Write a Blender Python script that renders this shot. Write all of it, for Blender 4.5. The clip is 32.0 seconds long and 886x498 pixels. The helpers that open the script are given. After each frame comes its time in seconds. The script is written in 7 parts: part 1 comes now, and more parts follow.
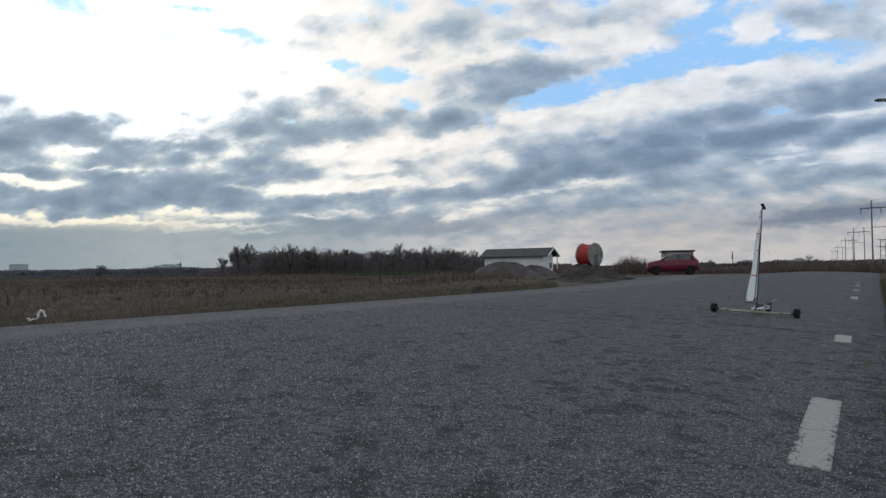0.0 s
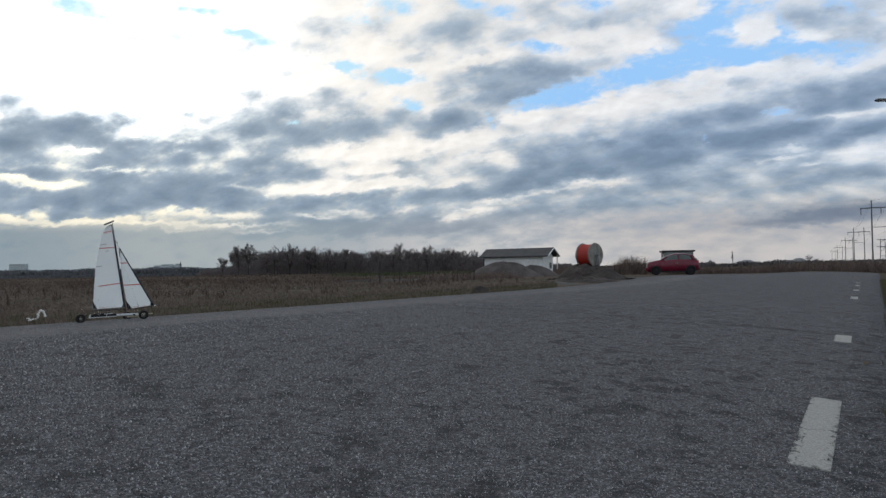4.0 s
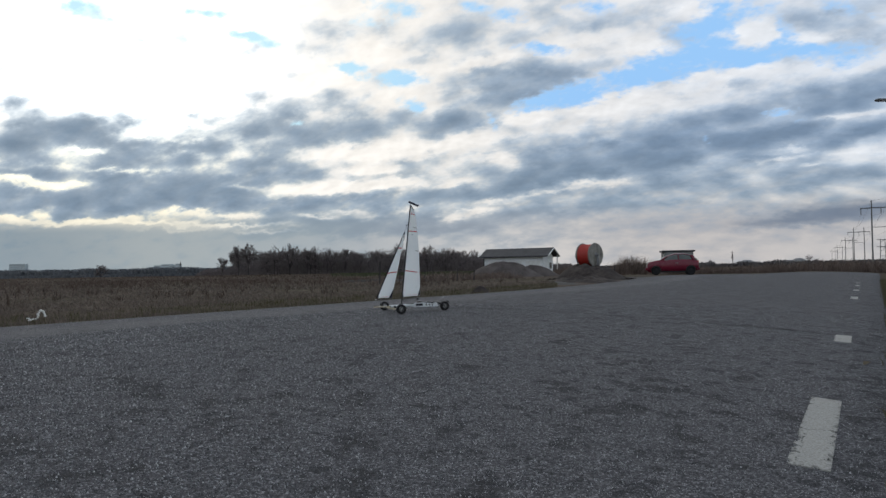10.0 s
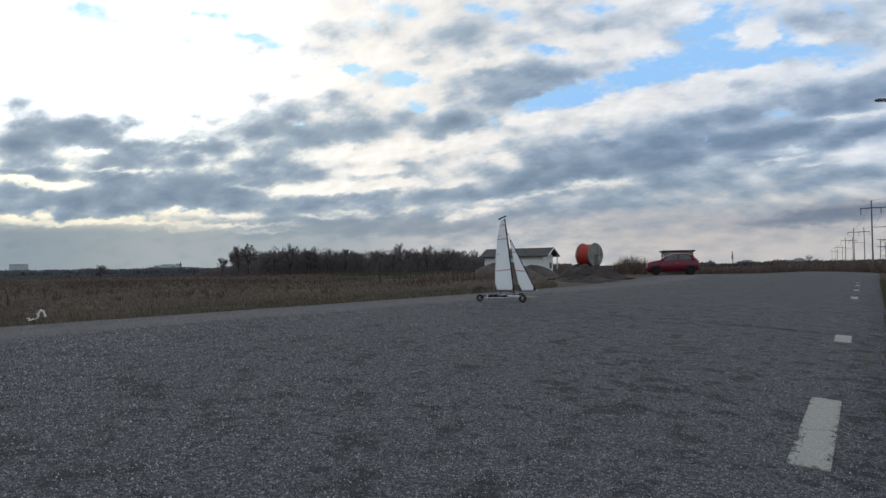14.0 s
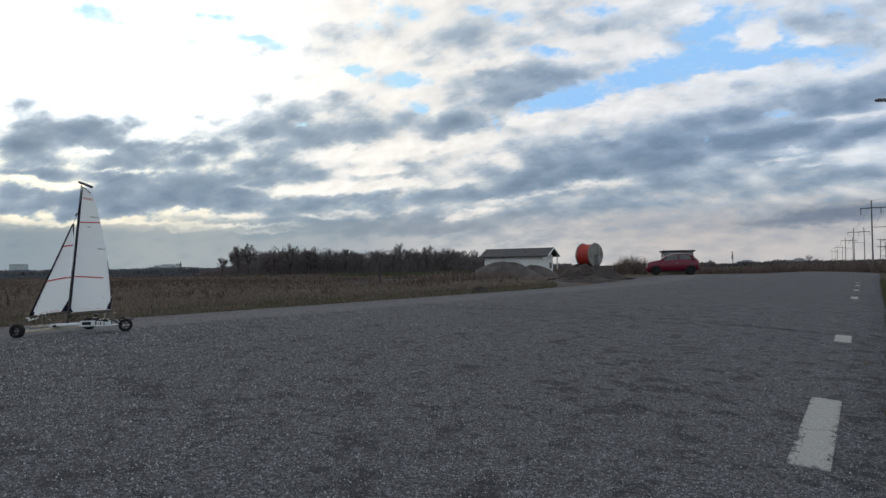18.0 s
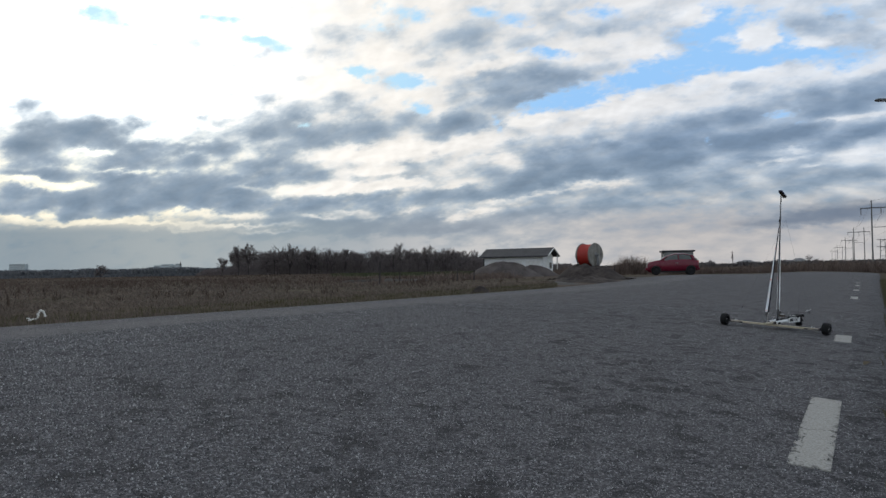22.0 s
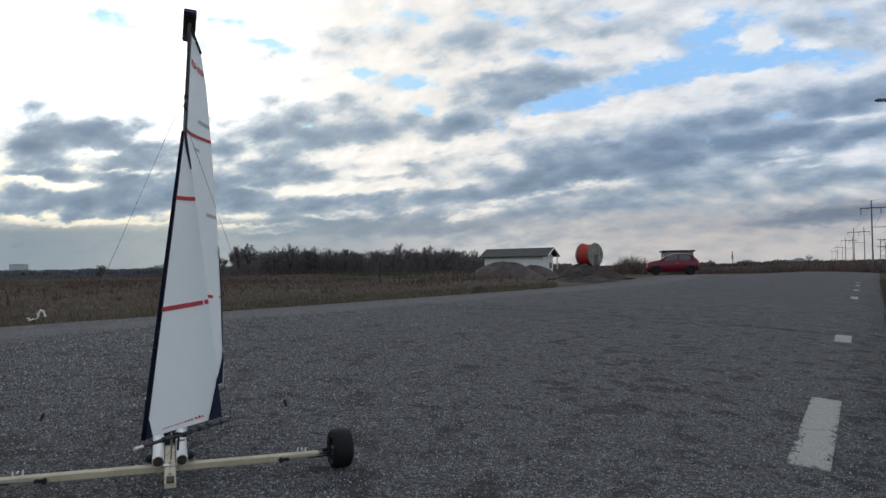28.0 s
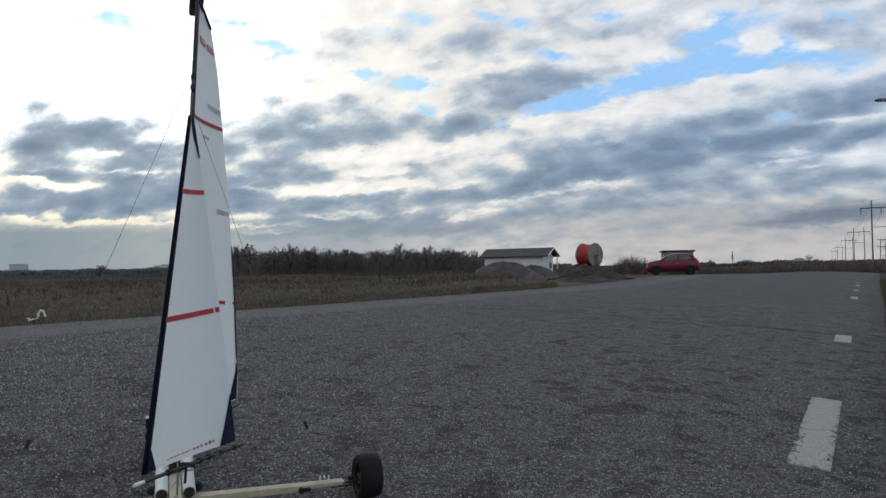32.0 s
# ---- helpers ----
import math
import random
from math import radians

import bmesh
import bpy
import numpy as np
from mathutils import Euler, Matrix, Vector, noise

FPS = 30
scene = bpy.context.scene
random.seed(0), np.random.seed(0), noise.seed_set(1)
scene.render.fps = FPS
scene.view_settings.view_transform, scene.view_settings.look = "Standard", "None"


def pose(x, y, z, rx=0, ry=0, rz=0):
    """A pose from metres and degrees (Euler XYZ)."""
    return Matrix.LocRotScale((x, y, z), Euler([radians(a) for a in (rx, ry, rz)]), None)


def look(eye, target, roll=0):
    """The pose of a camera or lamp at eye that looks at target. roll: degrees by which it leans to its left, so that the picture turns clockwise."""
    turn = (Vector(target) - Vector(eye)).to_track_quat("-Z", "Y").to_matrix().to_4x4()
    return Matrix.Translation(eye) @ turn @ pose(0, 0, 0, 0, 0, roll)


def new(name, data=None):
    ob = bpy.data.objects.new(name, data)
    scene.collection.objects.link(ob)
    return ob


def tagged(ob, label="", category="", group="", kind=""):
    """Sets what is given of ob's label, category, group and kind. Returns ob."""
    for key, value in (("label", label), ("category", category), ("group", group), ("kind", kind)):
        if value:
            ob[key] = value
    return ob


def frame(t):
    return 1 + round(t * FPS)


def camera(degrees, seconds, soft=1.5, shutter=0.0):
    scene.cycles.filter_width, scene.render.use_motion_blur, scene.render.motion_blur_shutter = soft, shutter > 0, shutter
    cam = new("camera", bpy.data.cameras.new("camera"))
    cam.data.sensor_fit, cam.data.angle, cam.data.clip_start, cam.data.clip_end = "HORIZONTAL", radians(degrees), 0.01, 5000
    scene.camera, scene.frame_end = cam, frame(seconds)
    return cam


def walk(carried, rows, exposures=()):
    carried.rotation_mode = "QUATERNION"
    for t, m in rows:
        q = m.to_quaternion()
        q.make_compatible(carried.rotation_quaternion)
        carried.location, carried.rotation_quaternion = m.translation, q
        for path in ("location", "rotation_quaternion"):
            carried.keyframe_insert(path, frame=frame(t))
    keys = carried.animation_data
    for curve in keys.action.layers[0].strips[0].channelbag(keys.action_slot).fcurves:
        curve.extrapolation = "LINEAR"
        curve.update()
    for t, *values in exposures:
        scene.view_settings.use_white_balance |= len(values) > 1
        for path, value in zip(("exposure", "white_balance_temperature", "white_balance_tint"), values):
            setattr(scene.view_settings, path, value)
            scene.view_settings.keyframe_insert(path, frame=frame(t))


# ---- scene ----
# ---- camera: a low tripod on the roadside, standing still ----
cam = camera(66.57, 32.0, soft=1.5)
EYE = (0.0, 0.0, 0.4807)
AHEAD = math.tan(radians(1.631))
walk(cam, [(0.0, look(EYE, (0, 100, EYE[2] + 100 * AHEAD), -0.896)), (32.0, look(EYE, (0, 100, EYE[2] + 100 * AHEAD), -0.896))],
     exposures=[(0.0, 0.0), (32.0, 0.0)])

# ---- world and sun ----
SUN_AZ, SUN_EL = radians(-26), radians(18)      # from straight ahead (+y), positive to the right; height
world = bpy.data.worlds.new("sky")
scene.world = world
world.use_nodes = True
wn = world.node_tree.nodes
wsky = wn.new("ShaderNodeTexSky")
wsky.sky_type = 'NISHITA'
wsky.sun_disc = False
wsky.sun_elevation = SUN_EL
wsky.sun_rotation = SUN_AZ
wsky.air_density, wsky.dust_density, wsky.ozone_density = 1.0, 0.4, 2.0
world.node_tree.links.new(wsky.outputs[0], wn["Background"].inputs[0])
wn["Background"].inputs[1].default_value = 0.14

sun_data = bpy.data.lights.new("sun", 'SUN')
sun_data.energy, sun_data.angle, sun_data.color = 1.45, radians(14), (1.0, 0.93, 0.82)
sun = new("sun", sun_data)
sun_dir = Vector((math.sin(SUN_AZ) * math.cos(SUN_EL), math.cos(SUN_AZ) * math.cos(SUN_EL), math.sin(SUN_EL)))
sun.matrix_world = look(sun_dir * 50, (0, 0, 0))


# ---- node helpers ----
class Nodes:
    """A short way to write node trees."""

    def __init__(self, tree):
        self.tree = tree

    def put(self, sock, value):
        if isinstance(value, bpy.types.NodeSocket):
            self.tree.links.new(value, sock)
        elif isinstance(value, (tuple, list)) and len(value) == 3 and sock.type == 'RGBA':
            sock.default_value = (*value, 1.0)
        else:
            sock.default_value = value

    def add(self, kind, out=0, props=None, **inputs):
        n = self.tree.nodes.new("ShaderNode" + kind)
        if props and "operation" in props:
            n.operation = props["operation"]
        if props and "interpolation_type" in props:
            n.interpolation_type = props["interpolation_type"]
        for key, value in inputs.items():
            key = key.replace("_", " ")
            self.put(n.inputs[int(key[1:])] if key[0] == "i" and key[1:].isdigit() else n.inputs[key], value)
        return n.outputs[out]

    def math(self, op, a, b=0.0, c=0.0):
        return self.add("Math", props={"operation": op}, i0=a, i1=b, i2=c)

    def mix(self, fac, a, b):
        n = self.tree.nodes.new("ShaderNodeMix")
        n.data_type = 'RGBA'
        self.put(n.inputs[0], fac)
        self.put(n.inputs[6], a)
        self.put(n.inputs[7], b)
        return n.outputs[2]

    def ramp(self, fac, stops):
        n = self.tree.nodes.new("ShaderNodeValToRGB")
        el = n.color_ramp.elements
        while len(el) < len(stops):
            el.new(0.5)
        for e, (pos, col) in zip(el, stops):
            e.position = pos
            e.color = (*col, 1) if isinstance(col, tuple) else (col, col, col, 1)
        self.put(n.inputs[0], fac)
        return n.outputs[0]

    def step(self, x, lo, hi):
        return self.add("MapRange", props={"interpolation_type": 'SMOOTHSTEP'}, i0=x, i1=lo, i2=hi, i3=0.0, i4=1.0)

    def noise(self, vec, scale, detail=3.0, rough=0.55, dist=0.0, out=0):
        return self.add("TexNoise", out=out, Vector=vec, Scale=scale, Detail=detail, Roughness=rough, Distortion=dist)


def material(name):
    m = bpy.data.materials.new(name)
    m.use_nodes = True
    n = Nodes(m.node_tree)
    b = m.node_tree.nodes["Principled BSDF"]
    return m, n, b


def surface(name, low, high, scale=4.0, rough=0.7, metal=0.0, fine=60.0, bump=0.15, vary=0.0, rough2=None, spec=0.5, trans=0.0):
    """A plain worn surface: colour between low and high at two scales, and a fine relief."""
    m, n, b = material(name)
    pos = n.add("TexCoord", out=3)
    big = n.noise(pos, scale, 4.0)
    small = n.noise(pos, fine, 2.0, 0.6)
    f = n.math('ADD', n.math('MULTIPLY', big, 0.65), n.math('MULTIPLY', small, 0.35))
    f = n.step(f, 0.3, 0.7)
    col = n.mix(f, low, high)
    if vary:
        rnd = n.add("ObjectInfo", out=5)
        hsv = n.tree.nodes.new("ShaderNodeHueSaturation")
        n.put(hsv.inputs["Color"], col)
        n.put(hsv.inputs["Value"], n.add("MapRange", i0=rnd, i1=0.0, i2=1.0, i3=1 - vary, i4=1 + vary))
        col = hsv.outputs[0]
    n.put(b.inputs["Base Color"], col)
    n.put(b.inputs["Roughness"], n.add("MapRange", i0=small, i1=0.2, i2=0.8, i3=rough, i4=rough2 if rough2 is not None else min(1, rough + 0.12)))
    b.inputs["Metallic"].default_value = metal
    b.inputs["Specular IOR Level"].default_value = spec if rough < 0.7 else spec * 0.3
    if bump:
        bp = n.tree.nodes.new("ShaderNodeBump")
        bp.inputs["Strength"].default_value = bump
        bp.inputs["Distance"].default_value = 0.01
        n.put(bp.inputs["Height"], small)
        n.put(b.inputs["Normal"], bp.outputs[0])
    if trans:
        out = m.node_tree.nodes["Material Output"]
        tr = n.add("BsdfTranslucent", Color=col)
        mx = n.tree.nodes.new("ShaderNodeMixShader")
        mx.inputs[0].default_value = trans
        n.tree.links.new(b.outputs[0], mx.inputs[1])
        n.tree.links.new(tr, mx.inputs[2])
        n.tree.links.new(mx.outputs[0], out.inputs[0])
    return m


# ---- the cloud deck: a wide shallow sheet that drifts ----
def cloud_material():
    m = bpy.data.materials.new("cloud_deck")
    m.use_nodes = True
    m.cycles.emission_sampling = 'NONE'
    t = m.node_tree
    t.nodes.remove(t.nodes["Principled BSDF"])
    n = Nodes(t)
    pos = n.add("TexCoord", out=3)
    sep = t.nodes.new("ShaderNodeSeparateXYZ")
    n.put(sep.inputs[0], pos)
    x, y, z = sep.outputs
    r = n.add("VectorMath", out=1, props={"operation": 'LENGTH'}, i0=pos)
    hgt = n.math('ADD', z, n.math('MULTIPLY', r, 0.46))
    qx, qy = n.math('DIVIDE', n.math('MULTIPLY', x, 0.85), hgt), n.math('DIVIDE', y, hgt)
    q = n.add("CombineXYZ", X=qx, Y=n.math('ADD', qy, n.math('MULTIPLY', qx, 0.22)), Z=0.0)
    yy = n.math('MAXIMUM', y, 1.0)
    a, b = n.math('DIVIDE', x, yy), n.math('DIVIDE', z, yy)
    front = n.step(y, 50.0, 300.0)
    flat = n.add("CombineXYZ", X=a, Y=b, Z=0.0)
    half = (0.5, 0.5, 0.5)
    w1 = n.add("VectorMath", props={"operation": 'SUBTRACT'}, i0=n.noise(q, 7.0, 2.0, 0.5, out=1), i1=half)
    w2 = n.add("VectorMath", props={"operation": 'SUBTRACT'}, i0=n.noise(q, 26.0, 4.0, 0.60, out=1), i1=half)
    wv = n.add("VectorMath", props={"operation": 'MULTIPLY_ADD'}, i0=w1, i1=(0.045, 0.022, 0.0), i2=flat)
    wv = n.add("VectorMath", props={"operation": 'MULTIPLY_ADD'}, i0=w2, i1=(0.036, 0.022, 0.0), i2=wv)

    def thin(items, slant):
        """What is left open by soft clouds, each with place (right, up), half widths and weight."""
        sh = t.nodes.new("ShaderNodeSeparateXYZ")
        n.put(sh.inputs[0], wv)
        v = n.add("CombineXYZ", X=sh.outputs[0], Y=n.math('MULTIPLY_ADD', sh.outputs[0], -slant, sh.outputs[1]), Z=0.0)
        total = 1.0
        for px, py, sx, sy, k in items:
            d = n.add("VectorMath", props={"operation": 'MULTIPLY_ADD'}, i0=v, i1=(1 / sx, 1 / sy, 0), i2=(-px / sx, -(py - slant * px) / sy, 0))
            e = n.add("VectorMath", out=1, props={"operation": 'DOT_PRODUCT'}, i0=d, i1=d)
            total = n.math('MULTIPLY', n.math('MULTIPLY_ADD', n.math('POWER', 0.45, e), -k, 1.0), total)
        return total

    def heap(*groups):
        """How thick the clouds of several groups stand together, from 0 to 1."""
        total = 1.0
        for items, slant in groups:
            total = n.math('MULTIPLY', thin(items, slant), total)
        return n.math('MULTIPLY', n.math('SUBTRACT', 1.0, total), front)

    # the large clouds, the openings and the bright folds: place (right, up), half widths, weight
    bank_west = [(-0.649, 0.2537, 0.0218, 0.0134, 0.3), (-0.597, 0.2444, 0.0218, 0.0117, 0.34), (-0.611, 0.2091, 0.0519, 0.0218, 0.75), (-0.642, 0.1892, 0.0377, 0.0167, 0.75), (-0.565, 0.2168, 0.0486, 0.0184, 0.62), (-0.516, 0.2177, 0.0368, 0.0184, 0.62), (-0.556, 0.1963, 0.0402, 0.0117, 0.55), (-0.615, 0.1719, 0.0670, 0.0084, 0.55), (-0.502, 0.1786, 0.0402, 0.0134, 0.68), (-0.465, 0.1915, 0.0251, 0.0092, 0.5), (-0.485, 0.1631, 0.0419, 0.0075, 0.45), (-0.605, 0.1515, 0.0754, 0.0067, 0.6), (-0.405, 0.1855, 0.0435, 0.0109, 0.5), (-0.353, 0.1881, 0.0486, 0.0092, 0.52), (-0.380, 0.1648, 0.0670, 0.0075, 0.42), (-0.296, 0.1627, 0.0469, 0.0075, 0.42), (-0.476, 0.2205, 0.0167, 0.0100, 0.35), (-0.413, 0.2043, 0.0234, 0.0050, 0.25)]
    bank_low = [(-0.489, 0.1328, 0.0586, 0.0159, 0.74), (-0.430, 0.1235, 0.0670, 0.0218, 0.85), (-0.361, 0.1207, 0.0586, 0.0218, 0.8), (-0.405, 0.1012, 0.0737, 0.0126, 0.78), (-0.477, 0.0939, 0.0754, 0.0084, 0.75), (-0.320, 0.1049, 0.0419, 0.0151, 0.8), (-0.287, 0.1381, 0.0502, 0.0092, 0.62), (-0.218, 0.1437, 0.0435, 0.0075, 0.62), (-0.254, 0.1578, 0.0553, 0.0075, 0.45), (-0.607, 0.1111, 0.0720, 0.0134, 0.8), (-0.650, 0.1235, 0.0285, 0.0134, 0.6), (-0.531, 0.1048, 0.0519, 0.0117, 0.75), (-0.636, 0.0964, 0.0419, 0.0075, 0.65), (-0.548, 0.0891, 0.0703, 0.0042, 0.65), (-0.556, 0.1406, 0.0419, 0.0050, 0.35), (-0.334, 0.0916, 0.0167, 0.0067, 0.5), (-0.649, 0.0747, 0.0670, 0.0050, 0.2), (-0.186, 0.1500, 0.0335, 0.0059, 0.35)]
    mid_grey = [(-0.363, 0.2289, 0.0553, 0.0084, 0.32), (-0.299, 0.2363, 0.0502, 0.0075, 0.3), (-0.262, 0.2137, 0.0703, 0.0167, 0.52), (-0.209, 0.1994, 0.0368, 0.0167, 0.6), (-0.237, 0.1829, 0.0502, 0.0100, 0.4), (-0.076, 0.2286, 0.0335, 0.0167, 0.5), (-0.118, 0.2115, 0.0553, 0.0151, 0.5), (-0.152, 0.1985, 0.0335, 0.0109, 0.42), (-0.011, 0.2182, 0.0251, 0.0201, 0.4), (-0.434, 0.2945, 0.0285, 0.0067, 0.2), (-0.367, 0.2782, 0.0385, 0.0075, 0.16), (-0.257, 0.2476, 0.0536, 0.0109, 0.24), (-0.167, 0.3619, 0.0301, 0.0234, 0.48), (-0.152, 0.2612, 0.0385, 0.0134, 0.38), (-0.015, 0.3544, 0.0335, 0.0234, 0.34), (-0.278, 0.2887, 0.0368, 0.0134, 0.26), (-0.037, 0.3138, 0.0285, 0.0075, 0.3), (-0.185, 0.3298, 0.0335, 0.0084, 0.26)]
    mid_low = [(-0.221, 0.1000, 0.0569, 0.0134, 0.66), (-0.137, 0.1054, 0.0586, 0.0100, 0.66), (-0.068, 0.1060, 0.0502, 0.0109, 0.64), (-0.015, 0.1094, 0.0368, 0.0117, 0.66), (-0.263, 0.0745, 0.0419, 0.0059, 0.6), (-0.170, 0.0689, 0.0586, 0.0067, 0.6), (-0.087, 0.0676, 0.0586, 0.0092, 0.64), (-0.034, 0.0769, 0.0402, 0.0092, 0.62), (-0.007, 0.0563, 0.0368, 0.0075, 0.6), (-0.120, 0.0547, 0.0754, 0.0067, 0.55), (-0.033, 0.1560, 0.0352, 0.0075, 0.3), (-0.069, 0.1389, 0.0419, 0.0042, 0.25), (-0.187, 0.0893, 0.0335, 0.0059, 0.45), (0.040, 0.1060, 0.0419, 0.0109, 0.58), (0.098, 0.0714, 0.0553, 0.0059, 0.5), (0.041, 0.0589, 0.0536, 0.0059, 0.52), (-0.254, 0.0551, 0.0670, 0.0059, 0.45), (0.097, 0.0446, 0.0754, 0.0067, 0.35)]
    east_band = [(0.297, 0.1711, 0.0938, 0.0167, 0.74), (0.235, 0.1755, 0.0502, 0.0126, 0.4), (0.353, 0.2041, 0.0720, 0.0134, 0.46), (0.337, 0.1502, 0.0653, 0.0134, 0.68), (0.261, 0.1480, 0.0586, 0.0134, 0.66), (0.193, 0.1440, 0.0553, 0.0134, 0.66), (0.135, 0.1399, 0.0486, 0.0142, 0.62), (0.101, 0.1193, 0.0486, 0.0109, 0.66), (0.160, 0.1277, 0.0402, 0.0075, 0.6), (0.437, 0.1824, 0.0670, 0.0151, 0.7), (0.472, 0.1903, 0.0486, 0.0100, 0.66), (0.446, 0.2246, 0.0469, 0.0134, 0.52), (0.397, 0.2135, 0.0469, 0.0100, 0.36), (0.523, 0.1929, 0.0653, 0.0092, 0.74), (0.605, 0.1882, 0.0569, 0.0084, 0.7), (0.649, 0.1994, 0.0368, 0.0075, 0.68), (0.543, 0.2519, 0.0502, 0.0117, 0.48), (0.609, 0.2458, 0.0586, 0.0100, 0.56), (0.652, 0.2706, 0.0335, 0.0151, 0.4), (0.573, 0.2294, 0.0553, 0.0067, 0.42)]
    east_top = [(0.153, 0.2887, 0.0385, 0.0126, 0.62), (0.103, 0.2793, 0.0402, 0.0142, 0.46), (0.053, 0.2852, 0.0402, 0.0142, 0.34), (0.127, 0.2619, 0.0419, 0.0109, 0.5), (0.084, 0.2490, 0.0419, 0.0109, 0.34), (0.191, 0.2779, 0.0117, 0.0075, 0.4), (0.050, 0.2190, 0.0318, 0.0134, 0.54), (0.016, 0.2178, 0.0301, 0.0151, 0.52), (0.077, 0.2236, 0.0109, 0.0126, 0.42), (0.036, 0.3604, 0.0318, 0.0218, 0.22), (0.348, 0.3452, 0.0251, 0.0184, 0.26), (0.100, 0.1826, 0.0335, 0.0092, 0.26), (0.152, 0.1683, 0.0502, 0.0092, 0.3), (0.273, 0.3721, 0.0502, 0.0134, 0.2), (0.636, 0.3527, 0.0318, 0.0184, 0.24), (0.543, 0.3592, 0.0318, 0.0167, 0.22), (0.154, 0.3808, 0.0301, 0.0142, 0.22), (0.238, 0.3265, 0.0419, 0.0084, 0.16)]
    east_low = [(0.149, 0.0841, 0.0670, 0.0067, 0.42), (0.216, 0.0830, 0.0670, 0.0067, 0.38), (0.283, 0.1038, 0.0636, 0.0067, 0.32), (0.353, 0.1204, 0.0402, 0.0059, 0.42), (0.420, 0.1312, 0.0502, 0.0042, 0.28), (0.588, 0.1277, 0.0670, 0.0084, 0.46), (0.520, 0.1128, 0.0502, 0.0050, 0.34), (0.639, 0.1370, 0.0352, 0.0084, 0.4), (0.433, 0.0678, 0.0670, 0.0050, 0.28), (0.519, 0.0665, 0.0502, 0.0059, 0.7), (0.537, 0.0561, 0.0670, 0.0033, 0.55), (0.636, 0.0630, 0.0419, 0.0059, 0.45), (0.182, 0.0567, 0.0754, 0.0050, 0.28), (0.307, 0.0597, 0.0754, 0.0050, 0.24), (0.384, 0.0972, 0.0670, 0.0050, 0.16), (0.265, 0.0419, 0.1172, 0.0042, 0.18)]
    veil = [(-0.447, 0.1330, 0.2680, 0.0402, 0.24), (-0.607, 0.1566, 0.1340, 0.0502, 0.15), (-0.120, 0.0858, 0.2177, 0.0285, 0.42), (-0.287, 0.1811, 0.1424, 0.0285, 0.14), (0.394, 0.1493, 0.3517, 0.0502, 0.26), (0.459, 0.0851, 0.2763, 0.0385, 0.24), (0.149, 0.1026, 0.2010, 0.0502, 0.22), (0.590, 0.2308, 0.1340, 0.0385, 0.26), (-0.118, 0.2123, 0.1507, 0.0251, 0.22), (-0.556, 0.1052, 0.2177, 0.0167, 0.25), (0.085, 0.2643, 0.1005, 0.0502, 0.22), (0.188, 0.3563, 0.1340, 0.0335, 0.14)]
    east_bar = [(0.585, 0.0739, 0.0620, 0.0134, 0.92), (0.642, 0.0797, 0.0519, 0.0142, 0.92), (0.517, 0.0632, 0.0620, 0.0075, 0.75), (0.458, 0.0607, 0.0419, 0.0050, 0.4)]
    blue_east = [(0.375, 0.3431, 0.0342, 0.0317, 0.9), (0.410, 0.3750, 0.0402, 0.0192, 0.7), (0.394, 0.3172, 0.0623, 0.0170, 0.95), (0.440, 0.3080, 0.0563, 0.0147, 0.9), (0.493, 0.3157, 0.0563, 0.0124, 0.85), (0.552, 0.3181, 0.0563, 0.0113, 0.7), (0.613, 0.3121, 0.0502, 0.0158, 0.6), (0.300, 0.2864, 0.0563, 0.0136, 0.75), (0.255, 0.2735, 0.0482, 0.0136, 0.85), (0.187, 0.2575, 0.0502, 0.0181, 1), (0.150, 0.2412, 0.0362, 0.0113, 1), (0.338, 0.2892, 0.0362, 0.0124, 0.6), (0.467, 0.3775, 0.0402, 0.0147, 0.6), (0.509, 0.3470, 0.0161, 0.0181, 0.6), (0.433, 0.3388, 0.0201, 0.0226, 0.6), (0.401, 0.1872, 0.0090, 0.0068, 0.55), (0.507, 0.2271, 0.0301, 0.0079, 0.5), (0.543, 0.2095, 0.0482, 0.0057, 0.55), (0.288, 0.3121, 0.0301, 0.0113, 0.4)]
    blue_west = [(-0.550, 0.3987, 0.0385, 0.0147, 0.8), (-0.512, 0.3845, 0.0250, 0.0094, 0.6), (-0.357, 0.3889, 0.0385, 0.0063, 0.75), (-0.286, 0.3535, 0.0270, 0.0063, 0.95), (-0.259, 0.3429, 0.0212, 0.0063, 0.85), (-0.615, 0.3025, 0.0250, 0.0042, 0.5), (-0.141, 0.3018, 0.0231, 0.0094, 1), (-0.065, 0.2862, 0.0385, 0.0115, 1), (-0.046, 0.2442, 0.0144, 0.0115, 0.8), (-0.214, 0.2164, 0.0087, 0.0042, 0.7), (-0.074, 0.3963, 0.0385, 0.0126, 0.75), (-0.116, 0.3697, 0.0308, 0.0094, 0.5), (-0.446, 0.3510, 0.0144, 0.0042, 0.4), (0.105, 0.3833, 0.0289, 0.0115, 0.7), (0.055, 0.3943, 0.0212, 0.0094, 0.6), (0.152, 0.3262, 0.0385, 0.0105, 0.7), (0.231, 0.3898, 0.0347, 0.0126, 0.55), (0.075, 0.2118, 0.0077, 0.0147, 0.6), (0.611, 0.3838, 0.0385, 0.0126, 0.45)]
